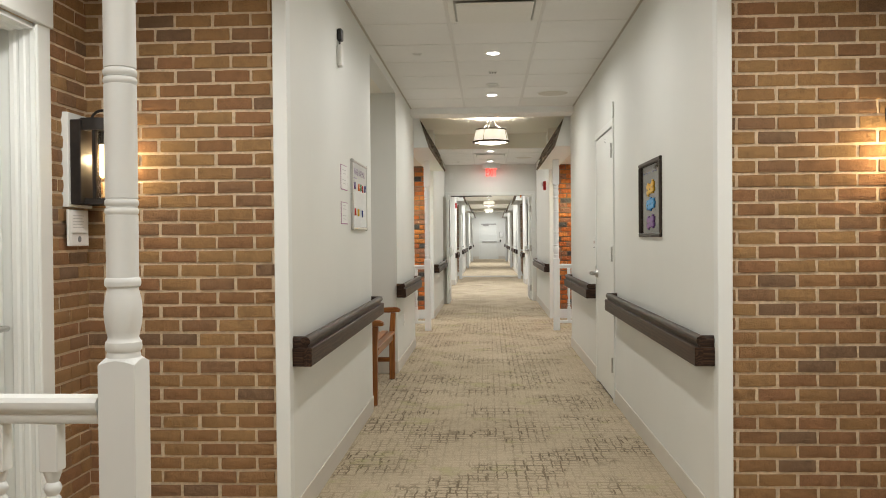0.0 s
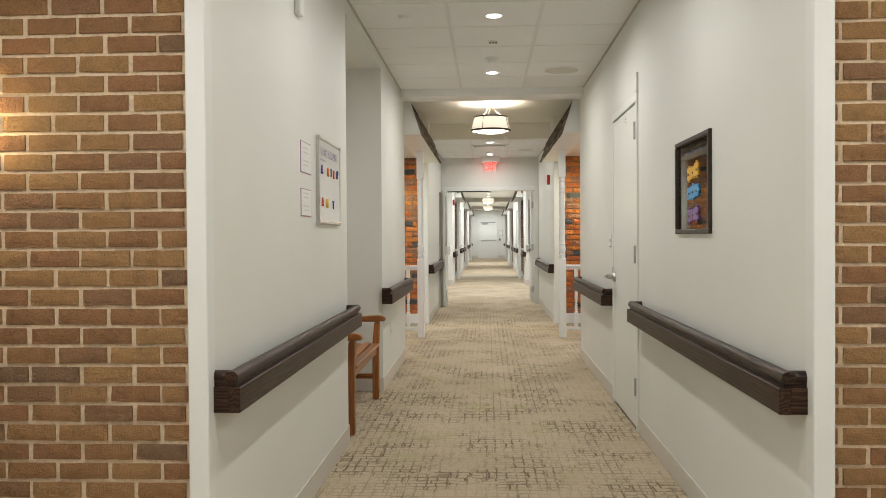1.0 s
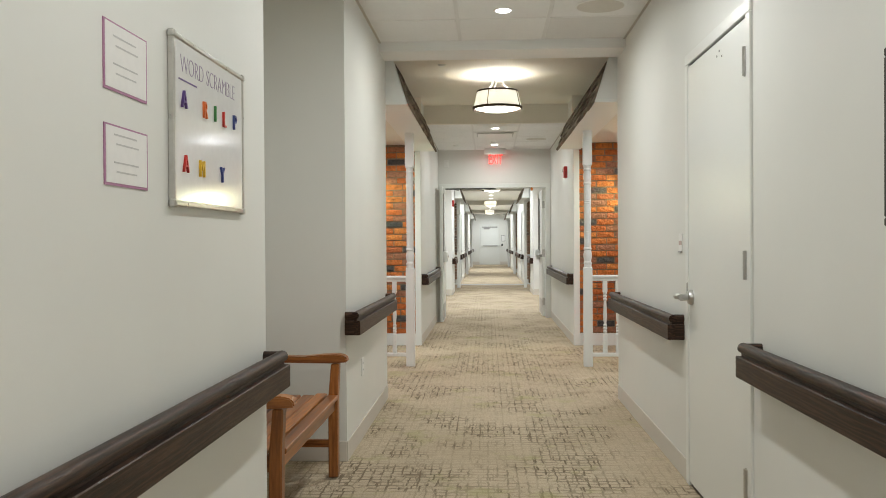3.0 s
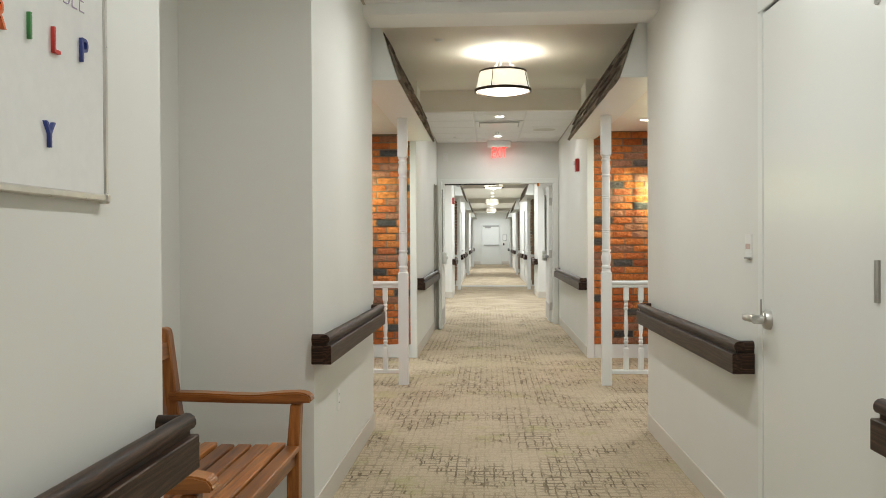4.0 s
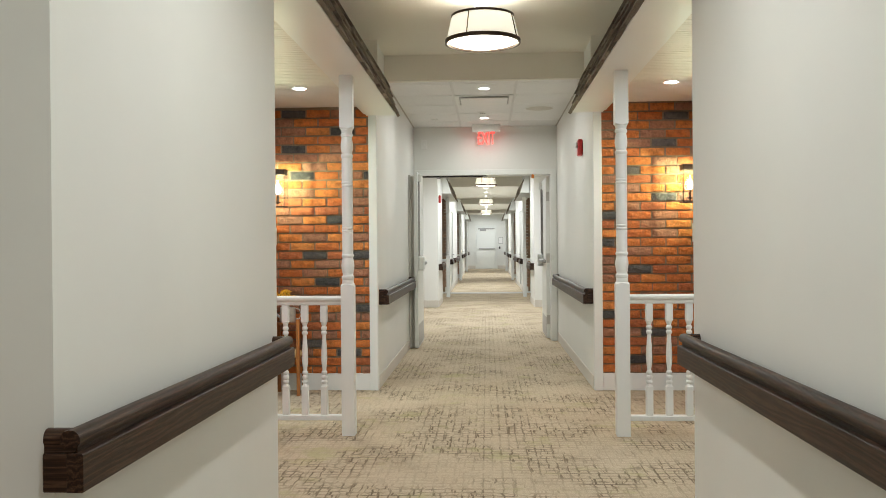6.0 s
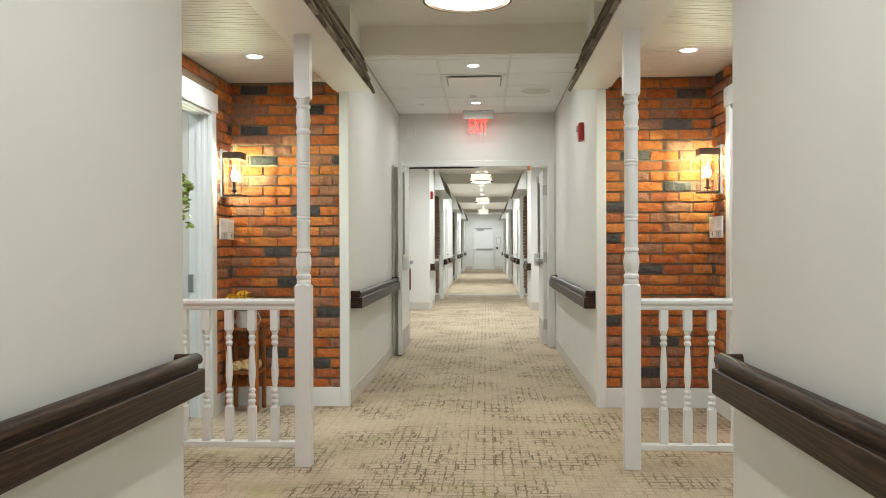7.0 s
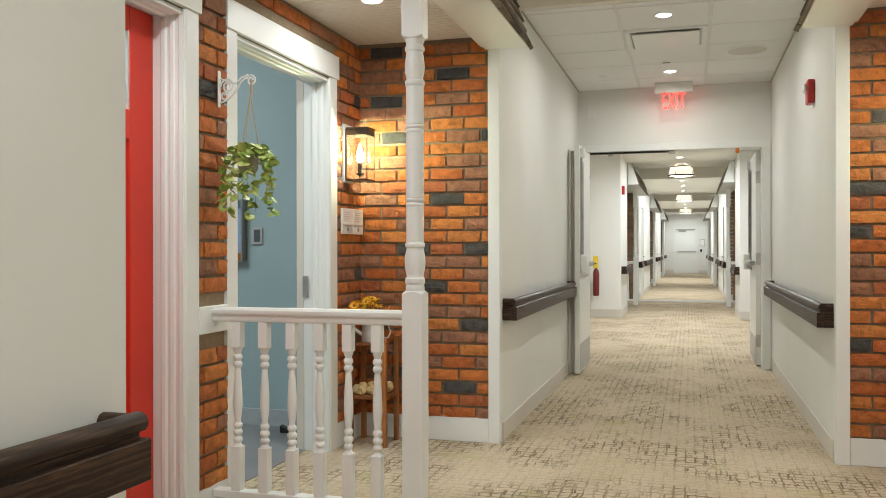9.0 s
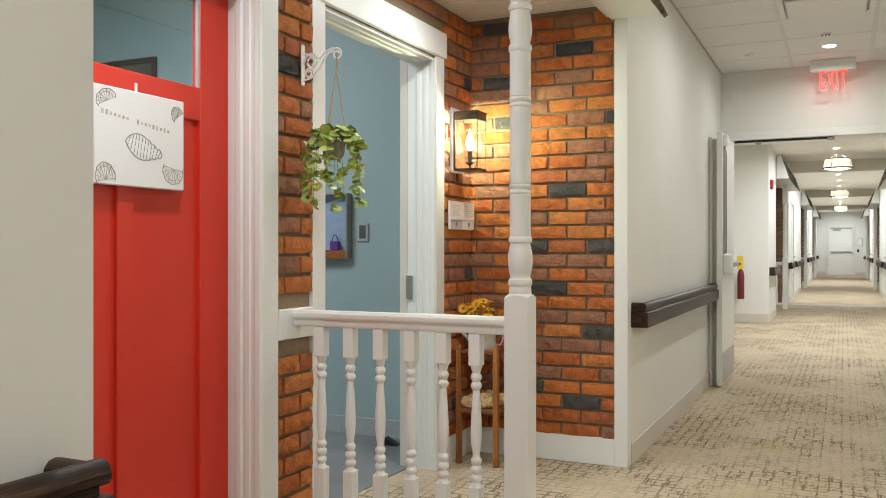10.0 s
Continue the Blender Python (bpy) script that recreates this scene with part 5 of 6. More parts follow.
def fire_alarm(s, y, z, wall):
    t = thing("fire_alarm", pose(s * wall, y, z), "red wall fire alarm with a clear strobe", "fire alarm", "fire alarms")
    part("body", boxes((0, -s * 0.045, -0.06, 0.06, -0.075, 0.075), bevel=0.012, segments=3), RED_PLASTIC, t)
    part("strobe", boxes((-s * 0.045, -s * 0.068, -0.03, 0.03, 0.0, 0.05), bevel=0.008), PLASTIC, t, "clear white strobe lens")
    return t


fire_alarm(1, 13.71, 2.13, HALF)
fire_alarm(-1, 22.85, 2.15, 0.945)

# ---- bench in the alcove ----


def bench():
    t = thing("bench", pose(-1.20, 6.475, 0.006), "slatted teak garden bench with curved armrests in an alcove", "bench")
    for s in (-1, 1):
        y = s * 0.615
        w = 0.028
        bm = bmesh.new()
        extrude(bm, [(0.245, 0.0), (0.295, 0.0), (0.297, 0.42), (0.305, 0.60), (0.262, 0.60), (0.246, 0.42)], 1, y - w, y + w)
        bmesh.ops.bevel(bm, geom=bm.edges[:], offset=0.005, segments=1, affect="EDGES")
        part("front_leg", bm, TEAK[2], t)
        bm = bmesh.new()
        extrude(bm, [(-0.225, 0.0), (-0.17, 0.0), (-0.168, 0.40), (-0.200, 0.62), (-0.233, 0.88), (-0.240, 0.902), (-0.260, 0.91), (-0.281, 0.902), (-0.286, 0.88), (-0.245, 0.40)], 1, y - w, y + w)
        bmesh.ops.bevel(bm, geom=bm.edges[:], offset=0.005, segments=1, affect="EDGES")
        part("back_post", bm, TEAK[2], t)
        bm = bmesh.new()
        extrude(bm, [(-0.235, 0.612), (-0.235, 0.648), (-0.10, 0.646), (0.02, 0.640), (0.12, 0.638), (0.22, 0.648), (0.30, 0.651), (0.336, 0.642), (0.350, 0.624), (0.348, 0.608), (0.26, 0.602), (0.0, 0.606)], 1, y - 0.036, y + 0.036)
        bmesh.ops.bevel(bm, geom=bm.edges[:], offset=0.006, segments=2, affect="EDGES")
        part("armrest", bm, TEAK[0], t, smooth=True)
        part("side_stretcher", boxes((-0.19, 0.25, y - 0.014, y + 0.014, 0.155, 0.195), bevel=0.004), TEAK[0], t)
        part("seat_rail", boxes((-0.20, 0.25, y - 0.018, y + 0.018, 0.355, 0.418), bevel=0.004), TEAK[0], t)
    part("front_apron", boxes((0.252, 0.282, -0.587, 0.587, 0.352, 0.418), bevel=0.004), TEAK[1], t)
    part("back_apron", boxes((-0.215, -0.19, -0.587, 0.587, 0.352, 0.418), bevel=0.004), TEAK[1], t)
    for i in range(7):
        x = -0.150 + 0.0705 * i
        z = 0.418 - (0.012 if 1 < i < 5 else 0.004) + 0.012
        part("seat_slat", boxes((x - 0.029, x + 0.029, -0.638 if i < 6 else -0.585, 0.638 if i < 6 else 0.585, z - 0.012, z + 0.010), bevel=0.004), TEAK[1], t)
    bm = bmesh.new()
    extrude(bm, [(-0.256, 0.787), (-0.230, 0.787), (-0.237, 0.85), (-0.263, 0.85)], 1, -0.587, 0.587)
    part("top_rail", bm, TEAK[1], t)
    part("lower_rail", boxes((-0.222, -0.196, -0.587, 0.587, 0.435, 0.47), bevel=0.004), TEAK[1], t)
    for i in range(12):
        y = -0.495 + 0.09 * i
        bm = bmesh.new()
        extrude(bm, [(-0.216, 0.46), (-0.202, 0.46), (-0.237, 0.79), (-0.251, 0.79)], 1, y - 0.024, y + 0.024)
        part("back_slat", bm, TEAK[2], t)
    return t


bench()

# ---- wall things in the corridor ----
L = -HALF
t = thing("whiteboard", pose(L, 5.030, 1.563), "framed whiteboard with handwritten title and coloured magnet letters", "whiteboard")
part("board", boxes((0.004, 0.014, -0.30, 0.30, -0.215, 0.215)), BOARD, t)
fr = [(0, 0.018, -0.312, 0.312, 0.207, 0.222), (0, 0.018, -0.312, 0.312, -0.222, -0.207), (0, 0.018, -0.312, -0.297, -0.207, 0.207), (0, 0.018, 0.297, 0.312, -0.207, 0.207)]
for k in fr:
    part("frame_strip", boxes(k, bevel=0.003), ALUMINIUM, t)
for y in (-0.305, 0.305):
    for z in (-0.215, 0.215):
        part("corner_cap", boxes((0, 0.021, y - 0.011, y + 0.011, z - 0.011, z + 0.011), bevel=0.005), ALUMINIUM, t)
INKS = {"purple": plain("magnet_purple", (0.10, 0.05, 0.22), 0.4), "orange": plain("magnet_orange", (0.75, 0.16, 0.03), 0.4), "green": plain("magnet_green", (0.05, 0.22, 0.06), 0.4),
        "red": plain("magnet_red", (0.55, 0.04, 0.03), 0.4), "navy": plain("magnet_navy", (0.03, 0.05, 0.22), 0.4), "yellow": plain("magnet_yellow", (0.78, 0.48, 0.03), 0.4)}
TURN = pose(0, 0, 0, 90, 0, 90)      # writing on the left wall, read from the corridor
for ch, y, z, c in (("A", -0.235, 0.055, "purple"), ("R", -0.06, 0.052, "orange"), ("I", 0.035, 0.055, "green"), ("L", 0.125, 0.05, "red"), ("P", 0.235, 0.055, "navy"), ("A", -0.225, -0.112, "red"), ("M", -0.09, -0.115, "yellow"), ("Y", 0.10, -0.118, "navy")):
    letters(ch, 0.046, INKS[c], t, pose(0.017, y * 0.95 - 0.015, z) @ TURN @ Matrix.Diagonal((0.85, 1, 1, 1)), 0.004, c + " magnet letter " + ch, "magnet_letter")
marker = plain("purple_marker", (0.30, 0.24, 0.36), 0.5)
for word, at in (("WORD", -0.165), ("SCRAMBLE", 0.085)):
    letters(word, 0.036, marker, t, pose(0.0145, at, 0.148) @ TURN @ Matrix.Diagonal((1.12, 1.3, 1, 1)), 0.0004, "purple handwritten word", "title_word", 0.0014)
part("underline", boxes((0.0141, 0.0148, -0.27, -0.13, 0.106, 0.110)), INKS["purple"], t)

for z, h in ((1.627, 0.0745), (1.414, 0.066)):
    t = thing("wall_notice", pose(L, 4.468, z + 0.022), "printed white notice on a mauve card, taped to the wall", "notice", "wall notices")
    part("card", boxes((0.0, 0.0025, -0.115, 0.115, -h, h)), MAUVE, t, "mauve backing card")
    part("sheet", boxes((0.0025, 0.0035, -0.108, 0.108, -h + 0.006, h - 0.004)), PAPER, t)
    for i in range(5):
        if i == 2:
            continue
        part("text_bar", boxes((0.0035, 0.004, -0.07 + 0.012 * (i % 3), 0.05 + 0.01 * (i % 2), 0.043 - 0.02 * i, 0.0465 - 0.02 * i)), PALE_INK, t)

t = thing("call_device", pose(L, 4.295, 2.345), "white wall device with a black antenna head", "wall device")
part("housing", boxes((0.0, 0.03, -0.036, 0.036, -0.064, 0.058), bevel=0.008, segments=2), PLASTIC, t)
part("stem", boxes((0.008, 0.018, -0.006, 0.006, 0.056, 0.09)), BLACK, t)
part("head", boxes((0.0, 0.032, -0.03, 0.03, 0.082, 0.152), bevel=0.010, segments=3), BLACK, t, "black rounded head")

t = thing("outlet", pose(L, 8.025, 0.452), "white wall socket plate near the floor", "socket")
part("plate", boxes((0, 0.006, -0.036, 0.036, -0.058, 0.058), bevel=0.003), PLASTIC, t)
for z in (-0.022, 0.022):
    part("socket_face", boxes((0.006, 0.0075, -0.017, 0.017, z - 0.015, z + 0.015), bevel=0.001), PLASTIC, t)
    for y in (-0.006, 0.006):
        part("slot", boxes((0.0073, 0.0079, y - 0.0012, y + 0.0012, z - 0.003, z + 0.007)), BLACK, t)

t = thing("room_sign", pose(HALF, 7.195, 1.23), "small white door sign with a printed strip", "sign")
part("plate", boxes((0, -0.005, -0.042, 0.042, -0.046, 0.05), bevel=0.002), PLASTIC, t)
part("strip", boxes((-0.005, -0.0065, -0.03, 0.03, -0.010, 0.012)), plain("faded_pink", (0.55, 0.42, 0.38), 0.6), t)
part("edge", boxes((-0.005, -0.009, -0.042, 0.042, -0.05, -0.042)), GREY_METAL, t)

t = thing("framed_board", pose(HALF + 0.010, 4.497, 1.503), "dark framed board with yellow, blue and purple puzzle pieces", "picture frame")
hw, hh = 0.332, 0.227
for k in ((0, -0.026, -hw, hw, hh - 0.023, hh), (0, -0.026, -hw, hw, -hh, -hh + 0.023), (0, -0.026, -hw, -hw + 0.023, -hh + 0.023, hh - 0.023), (0, -0.026, hw - 0.023, hw, -hh + 0.023, hh - 0.023)):
    part("frame_strip", boxes(k, bevel=0.004), FRAME_WOOD, t)
part("board", boxes((-0.004, -0.012, -hw + 0.02, hw - 0.02, -hh + 0.02, hh - 0.02)), SLATE, t, "glossy near-black board")
for z, c, nm in ((0.060, (0.72, 0.40, 0.02), "yellow"), (-0.031, (0.05, 0.30, 0.62), "blue"), (-0.138, (0.20, 0.09, 0.30), "purple")):
    mat = plain("puzzle_" + nm, c, 0.45)
    for k in (-1, 0, 1):
        y = -0.008 - 0.072 * k
        dz = 0.004 * k + (0.006 if k == 1 and nm == "yellow" else 0)
        bm = bmesh.new()
        # outline with a tab or a notch on each side
        ring = []
        for side in range(4):
            a0 = side * math.pi / 2
            sign = (1, -1, 1, -1)[(side + k + (nm == "blue")) % 4]
            if side == 0 and k == 1 or side == 2 and k == -1:
                sign = 0
            hw_, hh_ = (0.035, 0.029) if side % 2 == 0 else (0.029, 0.035)
            local = [(hw_, -hh_), (hw_, -0.008), (hw_ + 0.005 * sign, -0.006), (hw_ + 0.007 * sign, -0.010), (hw_ + 0.010 * sign, -0.008), (hw_ + 0.0115 * sign, 0.0), (hw_ + 0.010 * sign, 0.008), (hw_ + 0.007 * sign, 0.010), (hw_ + 0.005 * sign, 0.006), (hw_, 0.008)]
            ring += [(y + u * math.cos(a0) - v * math.sin(a0), z + dz + u * math.sin(a0) + v * math.cos(a0)) for u, v in local]
        extrude(bm, ring, 0, -0.0122, -0.0178 - 0.0006 * k)
        part("puzzle_piece", bm, mat, t, nm + " puzzle piece")
        part("puzzle_mark", boxes((-0.0186, -0.0192, y - 0.012, y + 0.004, z + dz - 0.008, z + dz + 0.002)), SLATE, t)
blue_ink = plain("blue_marker", (0.03, 0.05, 0.16), 0.4)
for y, n in ((0.21, 0.05), (0.12, 0.04), (0.03, 0.06), (-0.07, 0.05), (-0.16, 0.06)):
    part("marker_bar", boxes((-0.012, -0.0126, y - n / 2, y + n / 2, 0.154, 0.162)), blue_ink, t)

# ---- things of the red porch, left side ----
BX = -DEPTH[-1]
# canvas with bars for writing and shell drawings on the red door
t = thing("door_canvas", pose(BX - 0.134, 10.505, 1.484) @ Matrix.Scale(1.015, 4), "white canvas with drawn grey shells hanging on the red door", "canvas")
part("canvas", boxes((0.004, 0.026, -0.19, 0.19, -0.148, 0.148), bevel=0.003), CANVAS, t)
part("hanger", boxes((0.0, 0.003, -0.005, 0.005, 0.148, 0.180)), PLASTIC, t)
OCHRE_INK = plain("ochre_ink", (0.50, 0.44, 0.26), 0.7)
for i in range(16):
    y = (-0.158 + 0.0165 * i) if i < 7 else (-0.016 + 0.0165 * (i - 7))
    h = 0.0045 + 0.003 * (i in (0, 1, 7, 11, 12, 14))
    z = 0.070 - 0.11 * (y + 0.158)
    part("text_bar", boxes((0.026, 0.0266, y - 0.0042, y + 0.0042, z - h, z + h)), OCHRE_INK if i % 2 else PALE_INK, t)


def conch(y, z, length, tall):
    """A drawn whelk: tapering body whorl, spire of shrinking rings, filled with short grey strokes."""
    def half(u):
        return tall * (math.sin(math.pi * min(1, u * 1.25)) ** 0.7 if u < 0.62 else 0.62 * (1.02 - u) / 0.4)
    up, down = [], []
    for i in range(25):
        u = i / 24
        yy = y - length / 2 + length * u
        mid = z + 0.012 - 0.03 * u
        wave = 0.12 * tall * abs(math.sin(u * 22)) if u > 0.6 else 0
        up.append((0.0264, yy, mid + half(u) * 0.5 + wave))
        down.append((0.0264, yy, mid - half(u) * 0.5 - wave))
    for line in (up, down):
        bm = bmesh.new()
        tube(bm, line, 0.0014, 5)
        part("shell_line", bm, INK, t)
    for i in range(3, 24, 2):
        a, b = Vector(up[i]), Vector(down[max(0, i - 2)])
        for k in range(3):
            bm = bmesh.new()
            tube(bm, [a.lerp(b, 0.06 + 0.32 * k), a.lerp(b, 0.2 + 0.32 * k) + Vector((0, 0.002, 0)), a.lerp(b, 0.30 + 0.32 * k)], [0.0008, 0.0017, 0.0008], 5)
            part("shell_line", bm, OCHRE_INK if (i + k) % 4 == 0 else INK, t)


def shell(y, z, r, squash, turn):
    """Scallop: a fan of ribs from the hinge, a lobed rim and two growth lines."""
    c, s_ = math.cos(turn), math.sin(turn)

    def at(q, a):
        u, v = q * math.sin(a), q * squash * (math.cos(a) * 1.25 - 0.55)
        return (0.0264, y + u * c - v * s_, z + u * s_ + v * c)

    hinge = (0.0264, y + 0.75 * r * squash * s_, z - 0.75 * r * squash * c)
    for k, q in enumerate((1.0, 0.72, 0.5)):
        bm = bmesh.new()
        tube(bm, [at(r * q * (1 + (0.035 * math.cos(9 * a) if k == 0 else 0.012 * math.sin(13 * a))), a) for a in [-1.9 + 3.8 * i / 30 for i in range(31)]], 0.0009 if k else 0.0013, 5)
        part("shell_line", bm, OCHRE_INK if k == 1 else INK, t)
    for i in range(9):
        bm = bmesh.new()
        end = Vector(at(r * 0.97, -1.75 + 3.5 * i / 8))
        tube(bm, [hinge, Vector(hinge).lerp(end, 0.55) + Vector((0, 0.002 * (i - 4) / 4, 0.001)), end], [0.0005, 0.0009, 0.0007], 5)
        part("shell_line", bm, OCHRE_INK if i % 3 == 1 else INK, t)


conch(0.010, -0.022, 0.155, 0.078)
shell(-0.150, 0.118, 0.040, 0.6, 0.5)
shell(0.150, 0.108, 0.026, 0.9, 0.7)
shell(-0.150, -0.108, 0.038, 0.95, 0.2)
shell(0.135, -0.105, 0.046, 0.75, 3.0)

# scrolled bracket and hanging plant
t = thing("plant_bracket", pose(BX + 0.014, 11.205, 1.844), "white scrolled iron wall bracket", "bracket")
part("back_plate", boxes((0.008, 0.016, -0.011, 0.011, -0.08, 0.08), bevel=0.004), TRIM, t)


def scroll(cx, cz, r, a0, turns, shrink):
    pts = []
    n = int(24 * abs(turns))
    for i in range(n + 1):
        a = a0 + 2 * math.pi * turns * i / n
        rr = r * (1 - shrink * i / n)
        pts.append((cx + rr * math.cos(a), 0, cz + rr * math.sin(a)))
    return pts


for pts in (scroll(0.052, 0.012, 0.034, math.pi * 1.1, -1.6, 0.7), scroll(0.04, -0.032, 0.02, 0.4, 1.3, 0.6), scroll(0.165, 0.03, 0.024, math.pi * 0.9, -1.4, 0.65),
            [(0.016, 0, -0.06), (0.05, 0, -0.05), (0.09, 0, -0.015), (0.12, 0, 0.03), (0.142, 0, 0.045)], [(0.016, 0, 0.045), (0.06, 0, 0.03), (0.09, 0, 0.02), (0.12, 0, 0.045), (0.15, 0, 0.055)]):
    bm = bmesh.new()
    tube(bm, pts, 0.0042, 8)
    part("scroll_bar", bm, TRIM, t, smooth=True)


def leaf_mesh(r):
    bm = bmesh.new()
    n = 9
    c = bm.verts.new((0, 0, 0.12 * r))
    rim = [bm.verts.new((r * math.cos(2 * math.pi * i / n) * 0.95 + r * 0.75, r * math.sin(2 * math.pi * i / n), -0.10 * r * abs(math.cos(4 * math.pi * i / n)) )) for i in range(n)]
    c.co.x = r * 0.75
    for i in range(n):
        bm.faces.new((c, rim[i], rim[(i + 1) % n]))
    return bm


def leaf_material():
    m, nt, b = material("leaf_green")
    info = nt.nodes.new("ShaderNodeObjectInfo")
    n = noise_of(nt, coords(nt, local=True), 60, 3)
    tone = ramp(nt, info.outputs["Random"], [(0, (0.20, 0.31, 0.05)), (0.5, (0.40, 0.50, 0.12)), (1, (0.62, 0.66, 0.26))])
    nt.links.new(mix(nt, 1.0, tone, ramp(nt, n, [(0.3, (0.8, 0.8, 0.8)), (0.7, (1.2, 1.2, 1.2))]), "MULTIPLY"), b.inputs["Base Color"])
    b.inputs["Roughness"].default_value = 0.42
    b.inputs["Subsurface Weight"].default_value = 0.0
    return m


LEAF = leaf_material()
t = thing("hanging_plant", pose(BX + 0.18, 11.205, 1.316), "trailing green houseplant in a grey pot on jute cords", "plant")
part("pot", lathe([(0.026, 0.16), (0.040, 0.178), (0.045, 0.23), (0.048, 0.235), (0.044, 0.238), (0.041, 0.23)], 24, -0.015, 0), plain("grey_pot", (0.30, 0.26, 0.23), 0.6), t, smooth=True)
part("soil", lathe([(0.041, 0.222), (0.041, 0.226)], 20, -0.015, 0), plain("soil", (0.05, 0.035, 0.025), 0.9), t)
jute = plain("jute_cord", (0.45, 0.33, 0.19), 0.9)
for k in range(3):
    a = math.radians(40 + 120 * k)
    bm = bmesh.new()
    tube(bm, [(-0.015 + 0.05 * math.cos(a), 0.05 * math.sin(a), 0.232), (-0.004, 0, 0.50), (0.0, 0, 0.545)], 0.0022, 6)
    part("cord", bm, jute, t)
bm = bmesh.new()
tube(bm, [(0, 0, 0.50), (0, 0, 0.56)], 0.005, 8)
part("knot", bm, jute, t)
rnd = random.Random(11)
leaf_meshes = [to_mesh("leaf", leaf_mesh(r), LEAF, True, 80) for r in (0.015, 0.019, 0.022, 0.018)]
stem_mat = plain("stem_green", (0.20, 0.28, 0.07), 0.6)
for v in range(17):
    a = 2 * math.pi * v / 17 + rnd.uniform(-0.2, 0.2)
    reach = rnd.uniform(0.045, 0.105)
    drop = rnd.uniform(0.03, 0.27)
    pts = []
    for i in range(7):
        u = i / 6
        pts.append(Vector((-0.015 + math.cos(a) * (0.035 + reach * min(1, u * 1.7)), math.sin(a) * (0.035 + reach * min(1, u * 1.7)), 0.235 + 0.05 * math.sin(min(u * 1.8, 1) * math.pi) - drop * max(0, u - 0.2) / 0.8)))
    bm = bmesh.new()
    tube(bm, pts, 0.0011, 5)
    part("vine", bm, stem_mat, t)
    for i in range(int(7 + drop * 48)):
        u = rnd.uniform(0.1, 1.0) * 6
        k = min(5, int(u))
        p = pts[k].lerp(pts[k + 1], u - k)
        ob = new("leaf", rnd.choice(leaf_meshes))
        ob.parent = t
        ob.matrix_basis = Matrix.Translation(p) @ Euler((rnd.uniform(-0.9, 0.9), rnd.uniform(-0.3, 1.1), rnd.uniform(0, 6.28))).to_matrix().to_4x4()

for i in range(46):
    a, r = rnd.uniform(0, 6.28), 0.075 * math.sqrt(rnd.random())
    ob = new("leaf", rnd.choice(leaf_meshes))
    ob.parent = t
    ob.matrix_basis = Matrix.Translation((-0.015 + r * math.cos(a), r * math.sin(a), 0.30 - r * 0.7 + rnd.uniform(-0.035, 0.012))) @ Euler((rnd.uniform(-0.7, 0.7), rnd.uniform(-0.5, 0.6), a + rnd.uniform(-0.8, 0.8))).to_matrix().to_4x4()
bm = bmesh.new()
for k in range(7):
    a = 0.9 * k
    tube(bm, [(-0.015, 0, 0.225), (-0.015 + 0.025 * math.cos(a), 0.025 * math.sin(a), 0.265), (-0.015 + 0.05 * math.cos(a), 0.05 * math.sin(a), 0.28)], 0.0016, 5)
part("stems", bm, stem_mat, t)

# plant stand with a watering can of yellow flowers
t = thing("plant_stand", pose(-1.645, 12.715, 0), "small brown wooden plant stand with a lower shelf", "plant stand")
for sx in (-1, 1):
    for sy in (-1, 1):
        part("leg", boxes((sx * 0.105 - 0.014, sx * 0.105 + 0.014, sy * 0.105 - 0.014, sy * 0.105 + 0.014, 0, 0.63), bevel=0.003), TEAK[2], t)
part("top", boxes((-0.09, 0.09, -0.115, 0.115, 0.585, 0.605), bevel=0.003), TEAK[0], t)
part("shelf", boxes((-0.118, 0.118, -0.118, 0.118, 0.275, 0.30), bevel=0.003), TEAK[0], t)
t = thing("dried_moss", pose(-1.645, 12.70, 0.30), "pale fluffy dried moss bundle on the lower shelf", "decoration")
rnd = random.Random(5)
straw = plain("dried_moss", (0.60, 0.44, 0.22), 0.95, 0.0, 0.25, 80.0)
bm = bmesh.new()
for i in range(16):
    c = Vector((rnd.uniform(-0.085, 0.085), rnd.uniform(-0.09, 0.06), rnd.uniform(0.022, 0.05)))
    tmp = bmesh.ops.create_icosphere(bm, subdivisions=2, radius=rnd.uniform(0.022, 0.036), matrix=Matrix.Translation(c))
    for v in tmp["verts"]:
        v.co += Vector((rnd.uniform(-1, 1), rnd.uniform(-1, 1), rnd.uniform(-1, 1))) * 0.006
for v in bm.verts:
    v.co.z = max(v.co.z, 0.001)
tagged(part("clump", bm, straw, t), kind="stuff")

t = thing("watering_can", pose(-1.645, 12.70, 0.606), "pale galvanised watering can filled with yellow flowers", "watering can")
zinc = plain("galvanised", (0.60, 0.59, 0.56), 0.45, 0.5, 0.12, 30.0)
part("body", lathe([(0.066, 0), (0.068, 0.01), (0.062, 0.11), (0.064, 0.118), (0.058, 0.118), (0.056, 0.10)], 28), zinc, t, smooth=True)
bm = bmesh.new()
tube(bm, [(-0.055, -0.01, 0.03), (-0.10, -0.03, 0.07), (-0.15, -0.05, 0.135)], [0.013, 0.010, 0.008], 10)
part("spout", bm, zinc, t, smooth=True)
bm = bmesh.new()
tube(bm, [(0.06, 0, 0.11), (0.10, -0.01, 0.10), (0.115, -0.01, 0.06), (0.10, -0.01, 0.025), (0.064, 0, 0.02)], 0.004, 8)
part("handle", bm, zinc, t, smooth=True)
t = thing("flowers", pose(-1.650, 12.70, 0.725), "bunch of yellow daisy-like flowers in the watering can", "flowers")
petal_mat = plain("yellow_petal", (0.80, 0.42, 0.015), 0.6, 0.0, 0.15)
